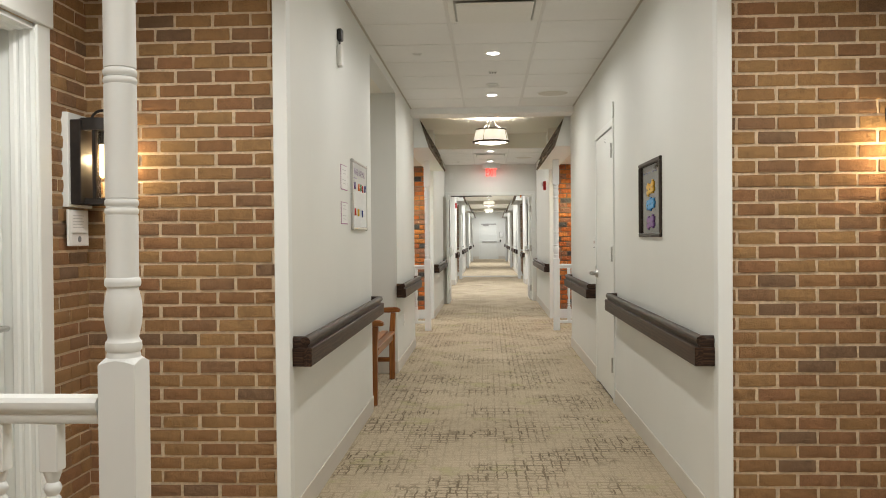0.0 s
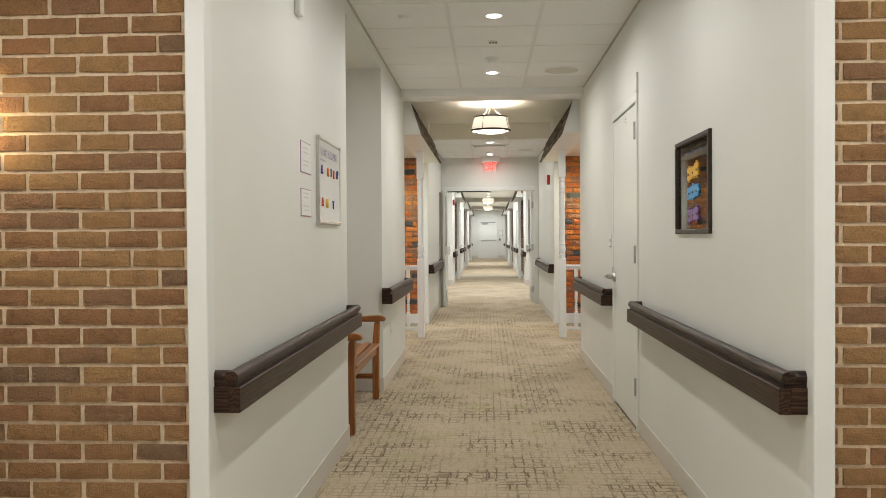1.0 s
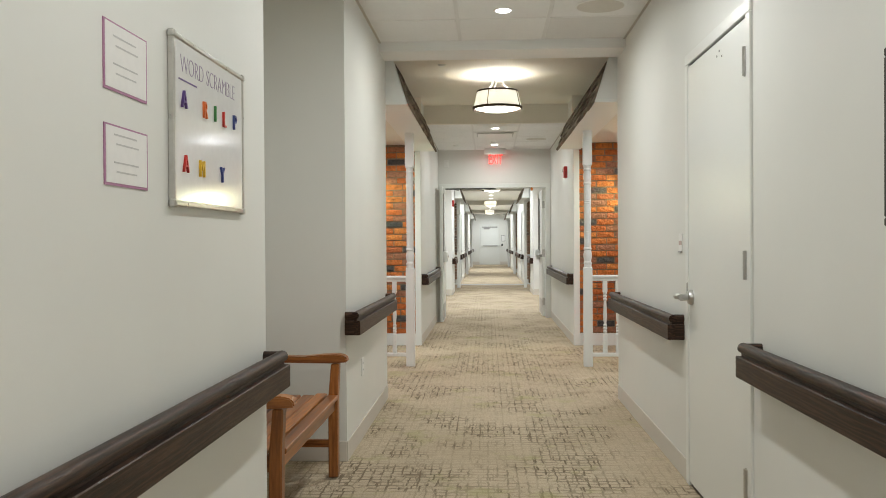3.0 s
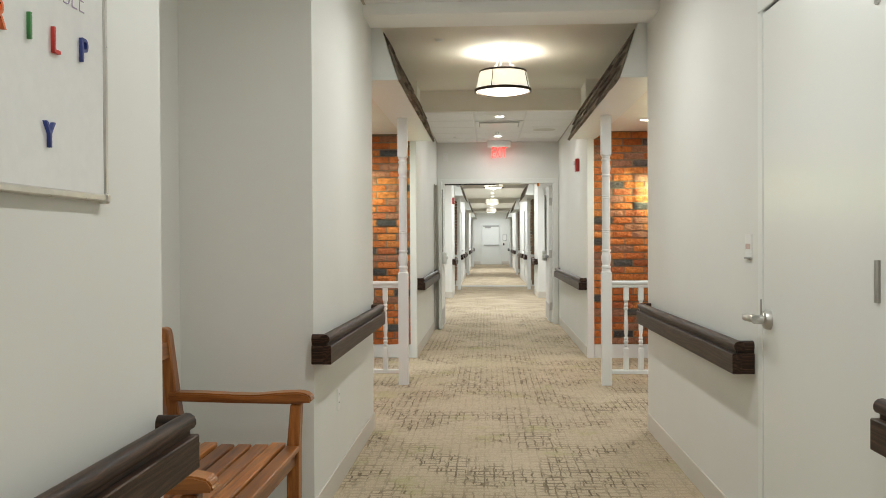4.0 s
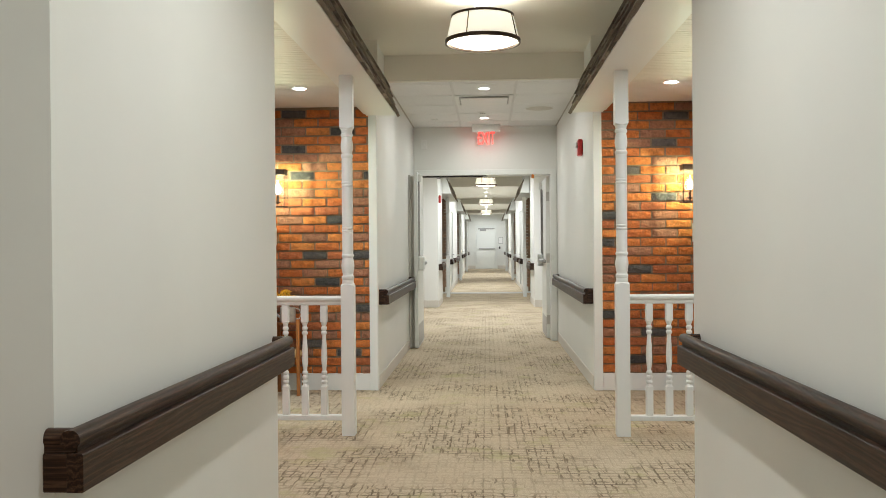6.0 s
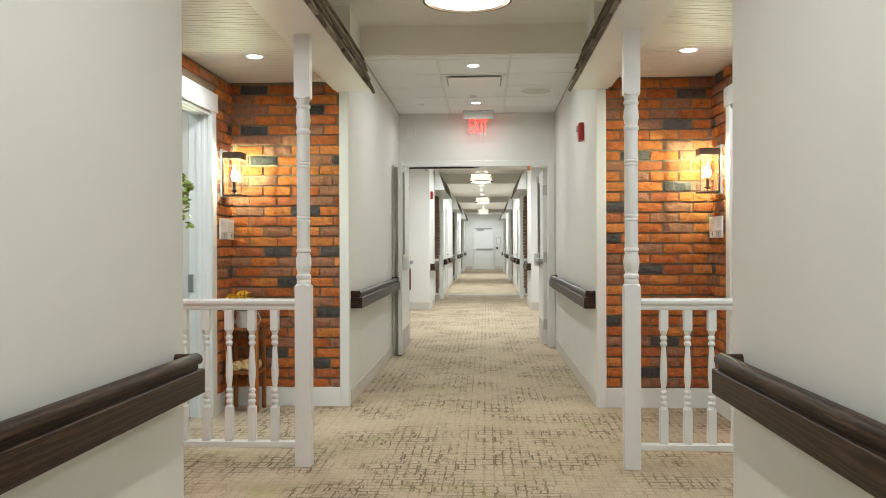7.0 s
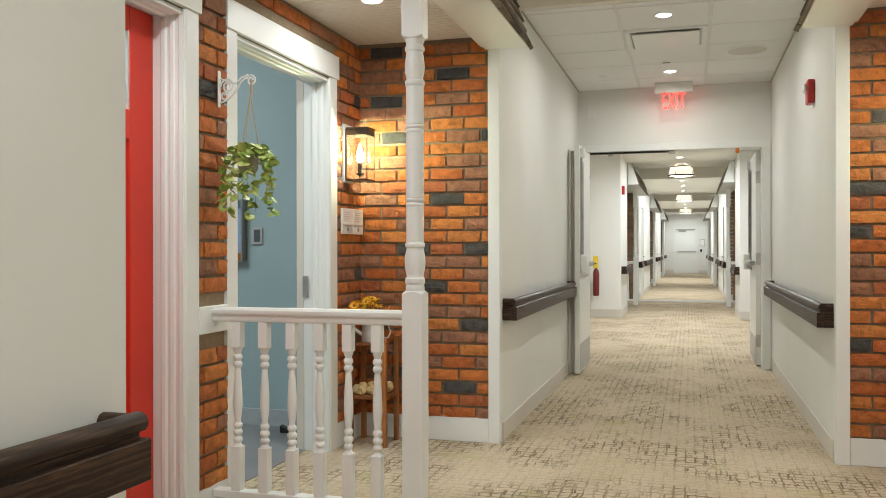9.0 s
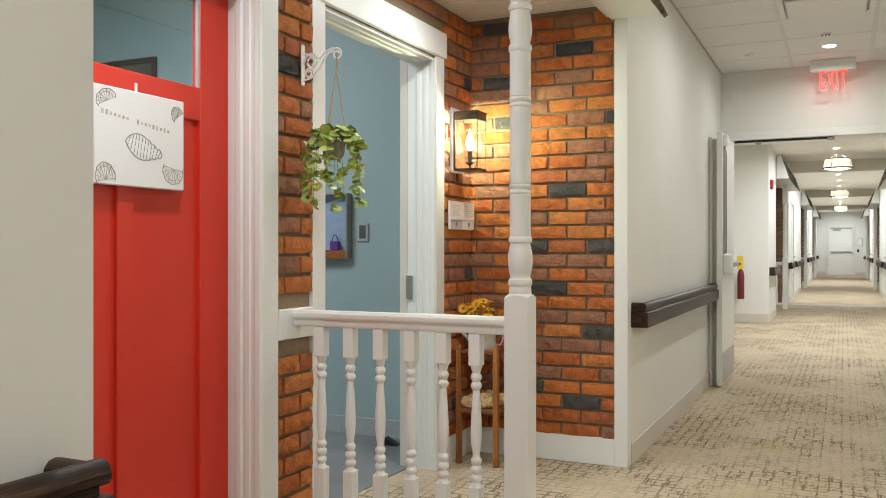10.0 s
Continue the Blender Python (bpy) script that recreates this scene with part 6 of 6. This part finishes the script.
heart_mat = plain("flower_heart", (0.30, 0.13, 0.02), 0.8)
bm = bmesh.new()
n = 12
for i in range(n):
    a = 2 * math.pi * i / n
    d, sd = Vector((math.cos(a), math.sin(a), 0)), Vector((-math.sin(a), math.cos(a), 0))
    pts = [d * 0.008 - sd * 0.003, d * 0.022 - sd * 0.006 + Vector((0, 0, 0.006)), d * 0.036 + Vector((0, 0, 0.002)), d * 0.022 + sd * 0.006 + Vector((0, 0, 0.006)), d * 0.008 + sd * 0.003]
    bm.faces.new([bm.verts.new(p) for p in pts])
flower = to_mesh("flower_head", bm, petal_mat)
rnd = random.Random(3)
for i in range(20):
    a, r = rnd.uniform(0, 6.28), 0.112 * math.sqrt(rnd.random())
    p = Vector((r * math.cos(a), r * math.sin(a), rnd.uniform(0.085, 0.145) - r * 0.3))
    bm = bmesh.new()
    tube(bm, [(p.x * 0.3, p.y * 0.3, 0.0), (p.x * 0.7, p.y * 0.7, p.z * 0.6), p], 0.0018, 5)
    part("stalk", bm, stem_mat, t)
    head = new("flower_head", flower)
    head.parent = t
    head.matrix_basis = Matrix.Translation(p) @ Euler((rnd.uniform(-0.9, 0.9), rnd.uniform(-0.9, 0.9), rnd.uniform(0, 6))).to_matrix().to_4x4()
    part("flower_heart", lathe([(0.007, 0.0), (0.008, 0.004), (0.004, 0.008)], 8), heart_mat, head)

# in the blue room: thermostat and a lit niche with a purple bag
t = thing("thermostat", pose(-2.553, 12.98, 1.24), "small grey wall thermostat", "thermostat")
part("plate", boxes((-0.038, 0.038, -0.012, 0, -0.056, 0.056), bevel=0.003), GREY_PAINT, t)
part("display", boxes((-0.022, 0.022, -0.014, -0.012, -0.038, 0.042)), plain("grey_display", (0.10, 0.12, 0.13), 0.3), t, "dark grey display")
t = thing("memory_box", pose(-2.775, 12.98, 1.28), "shallow wall box with pale blue back and wooden shelf", "shadow box")
part("back", boxes((-0.13, 0.13, -0.006, 0, -0.19, 0.19)), plain("pale_blue", (0.32, 0.42, 0.58), 0.6), t)
for k in ((-0.14, -0.13, -0.06, 0, -0.2, 0.2), (0.13, 0.14, -0.06, 0, -0.2, 0.2), (-0.13, 0.13, -0.06, 0, 0.19, 0.2)):
    part("side", boxes(k), GREY_METAL, t)
part("shelf", boxes((-0.13, 0.13, -0.06, 0, -0.2, -0.15)), TEAK[0], t)
t = thing("gift_bag", pose(-2.735, 12.945, 1.131), "small purple paper bag on the shelf", "bag")
part("bag", boxes((-0.03, 0.03, -0.015, 0.015, 0.0, 0.055), bevel=0.004), plain("purple_paper", (0.12, 0.04, 0.25), 0.6), t)
bm = bmesh.new()
tube(bm, [(0.02 * math.cos(a), 0, 0.053 + 0.04 * math.sin(a)) for a in [math.pi * i / 8 for i in range(9)]], 0.003, 6)
part("bag_handle", bm, plain("purple_cord", (0.10, 0.03, 0.2), 0.6), t)

t = thing("door_wedge", pose(-2.28, 12.81, 0.005), "black rubber door wedge on the vinyl floor", "door wedge")
bm = bmesh.new()
extrude(bm, [(-0.02, 0.0), (0.06, 0.0), (0.06, 0.006), (-0.02, 0.045)], 1, -0.022, 0.022)
part("wedge", bm, BLACK, t)

t = thing("room_picture", pose(-4.48, 12.98, 2.19), "dark wooden picture frame on the blue room wall", "picture frame")
for k in ((-0.284, 0.284, 0.236, 0.276), (-0.284, 0.284, -0.276, -0.236), (-0.284, -0.244, -0.236, 0.236), (0.244, 0.284, -0.236, 0.236)):
    part("frame_strip", boxes((k[0], k[1], -0.028, 0, k[2], k[3]), bevel=0.004), FRAME_WOOD, t)
part("picture", boxes((-0.25, 0.25, -0.012, -0.003, -0.24, 0.24)), plain("dim_picture", (0.13, 0.115, 0.10), 0.5, 0.0, 0.5, 9.0), t, "dim brown picture")

t = thing("door_wreath", pose(DEPTH[1] + 0.165, 12.17, 1.555), "small green leafy wreath on the red door", "wreath")
bm = bmesh.new()
tube(bm, [(-0.02, 0.125 * math.cos(2 * math.pi * i / 24), 0.125 * math.sin(2 * math.pi * i / 24)) for i in range(25)], 0.010, 6)
part("ring", bm, stem_mat, t)
rnd = random.Random(23)
for i in range(70):
    a = rnd.uniform(0, 6.28)
    r = 0.125 + rnd.uniform(-0.022, 0.022)
    ob = new("leaf", rnd.choice(leaf_meshes))
    ob.parent = t
    ob.matrix_basis = Matrix.Translation((-0.025 + rnd.uniform(-0.012, 0.008), r * math.cos(a), r * math.sin(a))) @ Euler((rnd.uniform(0, 6.28), rnd.uniform(-1.4, 1.4), rnd.uniform(0, 6.28))).to_matrix().to_4x4() @ Matrix.Scale(0.8, 4)

# ---- beyond the doors: lobby and far corridor ----
FW = 0.945
FAR_PORCHES = ((24.1, 27.65), (33.6, 37.15), (43.0, 46.5))
END_Y = 49.2
far_brick = far_brick_material("far_brick", (0.26, 0.17, 0.11), (0.36, 0.22, 0.14), (0.20, 0.15, 0.12))
edges = [22.62] + [v for p in FAR_PORCHES for v in p] + [END_Y]
for s, nm in ((-1, "left"), (1, "right")):
    for i in range(0, len(edges), 2):
        a, b = edges[i], edges[i + 1]
        holes = [(a + 1.1, a + 2.05, 0, 2.13)] if i in (2, 4) else []
        solid("wall_far_" + nm, wall_mesh(0, *sorted((s * FW, s * (FW + 0.12))), a, b, 0, TOP, holes), WALL, "off-white painted corridor wall", "wall")
        skirting("baseboard_far_" + nm, (s * FW, s * (FW - BT), a, b, 0, 0.12))
        if holes:
            t = thing("door_far_" + nm, pose(s * FW, a + 1.575, 0), "closed white flush corridor door", "door", kind="structure")
            part("leaf", boxes((s * 0.01, s * 0.05, -0.475, 0.475, 0.01, 2.125), bevel=0.002), DOOR_PAINT, t)
            part("frame_head", boxes((-s * 0.01, s * 0.12, -0.53, 0.53, 2.13, 2.18)), DOOR_PAINT, t)
            for y in (-0.5025, 0.5025):
                part("frame_post", boxes((-s * 0.01, s * 0.12, y - 0.0275, y + 0.0275, 0, 2.13)), DOOR_PAINT, t)
            part("door_handle", boxes((-s * 0.05, s * 0.01, 0.40, 0.43, 0.94, 0.97), (-s * 0.05, -s * 0.035, 0.30, 0.43, 0.945, 0.965), bevel=0.003), STEEL, t, "steel lever handle")
    handrail(s, 22.66, 24.05, FW)
    handrail(s, 27.72, 28.7, FW)
    handrail(s, 29.85, 33.5, FW)
    handrail(s, 37.2, 38.2, FW)
    handrail(s, 39.4, 42.9, FW)
    handrail(s, 46.6, 48.9, FW)
    for n, (a, b) in enumerate(FAR_PORCHES):
        solid("wall_far_porch_" + nm, boxes((s * DEPTH[s], s * (DEPTH[s] + 0.1), a - 0.1, b + 0.1, 0, 2.5), (s * (FW + 0.121), s * DEPTH[s], a - 0.1, a, 0, 2.5)), WALL, "off-white far porch wall", "wall")
        w = solid("wall_far_brick_" + nm, boxes((s * (FW + 0.0), s * DEPTH[s], b + 0.002, b + 0.1, 0, 2.5)), RED_MORTAR, "dark brown brick wall of a far porch", "wall")
        bm = bmesh.new()
        z, row = 0.15, 0
        while z < 2.38:
            x = FW + 0.07 - (0.11 if row % 2 else 0)
            while x < DEPTH[s]:
                xa, xb = max(x, FW + 0.07), min(x + 0.205, DEPTH[s])
                if xb - xa > 0.03:
                    box(bm, s * xa, s * xb, b - 0.01, b + 0.002, z, z + 0.067)
                x += 0.215
            z, row = z + 0.08, row + 1
        tagged(part("far_bricks", bm, far_brick, w), kind="stuff")
        solid("trim_far_corner_" + nm, boxes((s * (FW - 0.003), s * (FW + 0.068), b - 0.02, b + 0.03, 0, 2.34)), TRIM, "white corner board at the far brick wall", "trim")
        solid("ceiling_far_porch_" + nm, boxes((s * 1.0, s * DEPTH[s], a, b, 2.41, 2.5)), BEAD, "white far porch ceiling", "ceiling")
        porch_roof(s, a, b, nm, False)
        porch_post(s * 0.9, b - 1.81, EAVE_Z - 0.008)
        railing(s, b - 1.81, 0.953, DEPTH[s] - 0.01, RED_SPOTS)
for a, b in zip([22.5] + [p[1] + 0.35 for p in FAR_PORCHES], [p[0] + 0.35 for p in FAR_PORCHES] + [END_Y]):
    solid("ceiling_far_corridor", boxes((-1.3, 1.3, a, b, CEIL, CEIL + 0.3)), GYPSUM, "smooth white far corridor ceiling", "ceiling")
for a, b in FAR_PORCHES:
    solid("ceiling_far_raised", boxes((-1.3, 1.3, a + 0.35, b + 0.35, 2.98, 3.04), (-1.4, -1.3, a, b + 0.35, 2.45, 3.04), (1.3, 1.4, a, b + 0.35, 2.45, 3.04)), GYPSUM, "raised beige ceiling over a far porch", "ceiling")
solid("wall_end", boxes((-2.0, 2.0, END_Y, END_Y + 0.1, 0, TOP)), WALL, "off-white corridor end wall", "wall")
skirting("baseboard_end", (-FW, -0.55, END_Y - 0.01, END_Y, 0, 0.16), (0.55, FW, END_Y - 0.01, END_Y, 0, 0.16))
t = thing("door_10", pose(-0.03, END_Y, 0), "white exit door with grey panic bar at the corridor's end", "door", kind="structure")
part("leaf", boxes((-0.47, 0.47, -0.03, -0.001, 0.01, 2.12), bevel=0.003), DOOR_PAINT, t)
part("frame_head", boxes((-0.54, 0.54, -0.02, -0.001, 2.13, 2.20)), DOOR_PAINT, t)
for x in (-0.51, 0.51):
    part("frame_post", boxes((x - 0.03, x + 0.03, -0.045, -0.001, 0, 2.13)), DOOR_PAINT, t)
part("panic_bar", boxes((-0.36, 0.46, -0.09, -0.03, 1.0, 1.05), bevel=0.01), GREY_PAINT, t, "grey panic bar")
part("closer", boxes((-0.40, 0.44, -0.07, -0.03, 2.00, 2.06), (-0.3, 0.02, -0.09, -0.03, 1.92, 2.0), bevel=0.006), GREY_METAL, t, "grey door closer")
t = thing("end_notice", pose(0.72, END_Y, 1.42), "framed white notice beside the exit door", "notice")
part("frame", boxes((-0.11, 0.11, -0.02, 0, -0.16, 0.16), bevel=0.004), GREY_METAL, t)
part("sheet", boxes((-0.09, 0.09, -0.023, -0.02, -0.14, 0.14)), PAPER, t)
t = thing("card_reader", pose(0.66, END_Y, 1.06), "small black card reader beside the exit door", "card reader")
part("body", boxes((-0.04, 0.04, -0.03, 0, -0.06, 0.06), bevel=0.008), BLACK, t)
# pale strip across the carpet in the far corridor: shine painted as colour
solid("floor_shine", boxes((-FW, FW, 27.2, 27.75, 0.0, 0.004)), plain("shine_strip", (0.40, 0.40, 0.385), 0.8), "pale strip put in for the bright shine across the carpet", "floor")
t = thing("fire_extinguisher", pose(-1.335, 22.36, 0.37), "red fire extinguisher with yellow tag on the lobby wall", "fire extinguisher")
part("cylinder", lathe([(0.046, 0), (0.052, 0.012), (0.052, 0.36), (0.042, 0.42), (0.02, 0.455), (0.02, 0.48)], 24), plain("dark_red_enamel", (0.15, 0.016, 0.016), 0.4), t, smooth=True)
part("valve", boxes((-0.02, 0.02, -0.02, 0.02, 0.48, 0.53), (-0.015, 0.015, -0.09, 0.02, 0.53, 0.55), bevel=0.004), BLACK, t)
part("tag", boxes((-0.045, 0.045, -0.068, -0.060, 0.46, 0.66)), plain("yellow_tag", (0.75, 0.55, 0.04), 0.5), t, "yellow inspection tag")
part("mount", boxes((-0.02, 0.02, 0.06, 0.139, 0.30, 0.34)), GREY_METAL, t)

# ---- bricks, one by one ----


def brick_mesh(length, height, style, dark, seed):
    """A brick with an uneven face: rough and chipped for red, flatter for brown."""
    rnd = random.Random(seed)
    red = style == "red"
    h, w, d = height / 2, length / 2, (0.0195 if red else 0.0085)
    j, swell = (0.0024, 0.0022) if red else (0.0016, 0.0010)
    nx, nz = (5 if length > 0.12 else 3), 3
    verts = [(-w, 0, -h), (w, 0, -h), (w, 0, h), (-w, 0, h)]
    for k in range(nz + 1):
        for i in range(nx + 1):
            edge = i in (0, nx) or k in (0, nz)
            dep = d - (rnd.uniform(0.002, 0.0055) if red else rnd.uniform(0.0015, 0.003)) if edge else d + rnd.uniform(-swell, swell)
            verts.append((-w + length * i / nx + rnd.uniform(-j, j), dep, -h + height * k / nz + rnd.uniform(-j, j)))
    g = lambda i, k: 4 + k * (nx + 1) + i
    faces = [(g(i, k), g(i + 1, k), g(i + 1, k + 1), g(i, k + 1)) for k in range(nz) for i in range(nx)]
    faces += [(0, 1, *[g(i, 0) for i in range(nx, -1, -1)]), (2, 3, *[g(i, nz) for i in range(nx + 1)])]
    faces += [(1, 2, *[g(nx, k) for k in range(nz, -1, -1)]), (3, 0, *[g(0, k) for k in range(nz + 1)])]
    me = bpy.data.meshes.new("brick")
    me.from_pydata(verts, [], faces)
    me.materials.append((CHARCOAL_BRICK if red else UMBER_BRICK) if dark else RED_BRICK if red else BROWN_BRICK)
    me.update()
    return me


# pitch along the wall, course height, thickness of the joint
STYLES = {"red": (0.2105, 0.0755, 0.0160), "brown": (0.1665, 0.0603, 0.0125)}
# height of a bed joint, and where the upright joints stand in even and odd courses
BONDS = {"wall_porch_far_left": (1.341, -1.240, -1.134), "wall_porch_far_right": (1.3555, 1.302, 1.397), "wall_porch_back_left": (1.341, 11.207, 11.102),
         "wall_porch_back_right": (1.3555, 11.207, 11.102), "wall_brown_far_left": (1.964, -1.074, -0.994), "wall_brown_far_right": (1.964, 0.997, 1.080),
         "wall_brown_back_left": (1.964, 2.93, 2.847), "wall_brown_back_right": (1.964, 2.93, 2.847)}
# the charcoal bricks: a spot on each, along the wall and up
SIDE_DARK = [(12.807, 2.056), (12.582, 2.341), (12.831, 1.006), (11.124, 1.80), (11.179, 0.956), (11.198, 0.282)]
DARK = {"wall_porch_far_left": [(-1.204, 2.211), (-1.658, 2.366), (-1.641, 2.051), (-0.99, 1.835), (-1.475, 1.837), (-1.251, 1.459), (-1.41, 1.15), (-1.03, 1.15), (-1.33, 0.928), (-1.066, 0.703), (-1.426, 0.396), (-1.158, 0.324)],
        "wall_porch_far_right": [(1.596, 2.299), (1.486, 2.072), (1.13, 1.843), (1.515, 1.62), (1.06, 1.468), (1.342, 0.997), (1.037, 1.244), (1.036, 0.629), (1.371, 0.474), (1.37, 0.248)],
        "wall_porch_back_left": SIDE_DARK, "wall_porch_back_right": SIDE_DARK}
MESHES = {}


def shift_of(name, k):
    """The thin brick panels were set one above another with a small slip."""
    if name == "wall_porch_far_left":
        return 0.035 if k >= 8 else -0.030 if k <= -9 else 0.0
    if name == "wall_porch_far_right":
        return -0.015 if k >= 11 else 0.0
    if name.startswith("wall_porch_back"):
        return 0.1 if k <= -9 else 0.0
    return 0.008 if name == "wall_brown_far_left" and k < 0 else 0.0


def clear_of(spans, holes, za, zb):
    """What is left of the spans once the openings are cut out."""
    for h in holes:
        if zb <= h[2] + 0.002 or za >= h[3] - 0.002:
            continue
        cut = []
        for a, b in spans:
            if b <= h[0] or a >= h[1]:
                cut.append((a, b))
            else:
                cut += [(a, h[0])] if a < h[0] else []
                cut += [(h[1], b)] if b > h[1] else []
        spans = cut
    return spans


def lay(ob, axis, face, out, u0, u1, z0, z1, holes, style):
    pitch, course, joint = STYLES[style]
    bed, even, odd = BONDS[ob.name]
    rnd = random.Random(hash((axis, round(face * 100), round(u0 * 100))) & 0xffff)
    rest_verts, rest_faces = [], []
    for k in range(math.floor((z0 - bed) / course), math.ceil((z1 - bed) / course)):
        za, zb = max(bed + k * course + joint / 2, z0), min(bed + (k + 1) * course - joint / 2, z1)
        if zb - za < 0.016:
            continue
        start = (odd if k % 2 else even) + shift_of(ob.name, k)
        first = start - math.ceil((start - u0) / pitch) * pitch
        for n in range(math.ceil((u1 - first) / pitch)):
            u = first + n * pitch
            slip = rnd.uniform(-0.002, 0.002)
            for a, b in clear_of([(max(u + joint / 2 + slip, u0), min(u + pitch - joint / 2 + slip, u1))], holes, za, zb):
                if b - a < 0.010:
                    continue
                dark = any(a <= du <= b and za - joint / 2 <= dz < zb + joint / 2 for du, dz in DARK.get(ob.name, ()))
                key = (style, round((b - a) / 0.004), round((zb - za) / 0.004), rnd.randrange(4), dark)
                if key not in MESHES:
                    MESHES[key] = brick_mesh(key[1] * 0.004, key[2] * 0.004, style, dark, sum(key[1:4]))
                mid, zm = (a + b) / 2, (za + zb) / 2
                proud = rnd.uniform(-0.002, 0.002)
                if axis == 0:
                    m = Matrix.Translation((face + out * proud, mid, zm)) @ pose(0, 0, 0, 0, 0, 90 if out < 0 else -90)
                else:
                    m = Matrix.Translation((mid, face + out * proud, zm)) @ pose(0, 0, 0, 0, 0, 180 if out < 0 else 0)
                m = m @ pose(0, 0, 0, rnd.uniform(-0.8, 0.8), rnd.uniform(-0.6, 0.6), rnd.uniform(-0.5, 0.5))
                if style == "brown" and axis == 0 and mid < 1.5:
                    at = len(rest_verts)
                    rest_verts += [m @ v.co for v in MESHES[key].vertices]
                    rest_faces += [[at + i for i in f.vertices] for f in MESHES[key].polygons]
                    continue
                piece = new("brick", MESHES[key])
                piece.parent = ob
                piece.matrix_basis = m
    if rest_verts:
        me = bpy.data.meshes.new("bricks")
        me.from_pydata(rest_verts, [], rest_faces)
        me.materials.append(BROWN_BRICK)
        rest = tagged(new("bricks", me), kind="stuff")
        rest.parent = ob


for work in BRICKWORK:
    lay(*work)
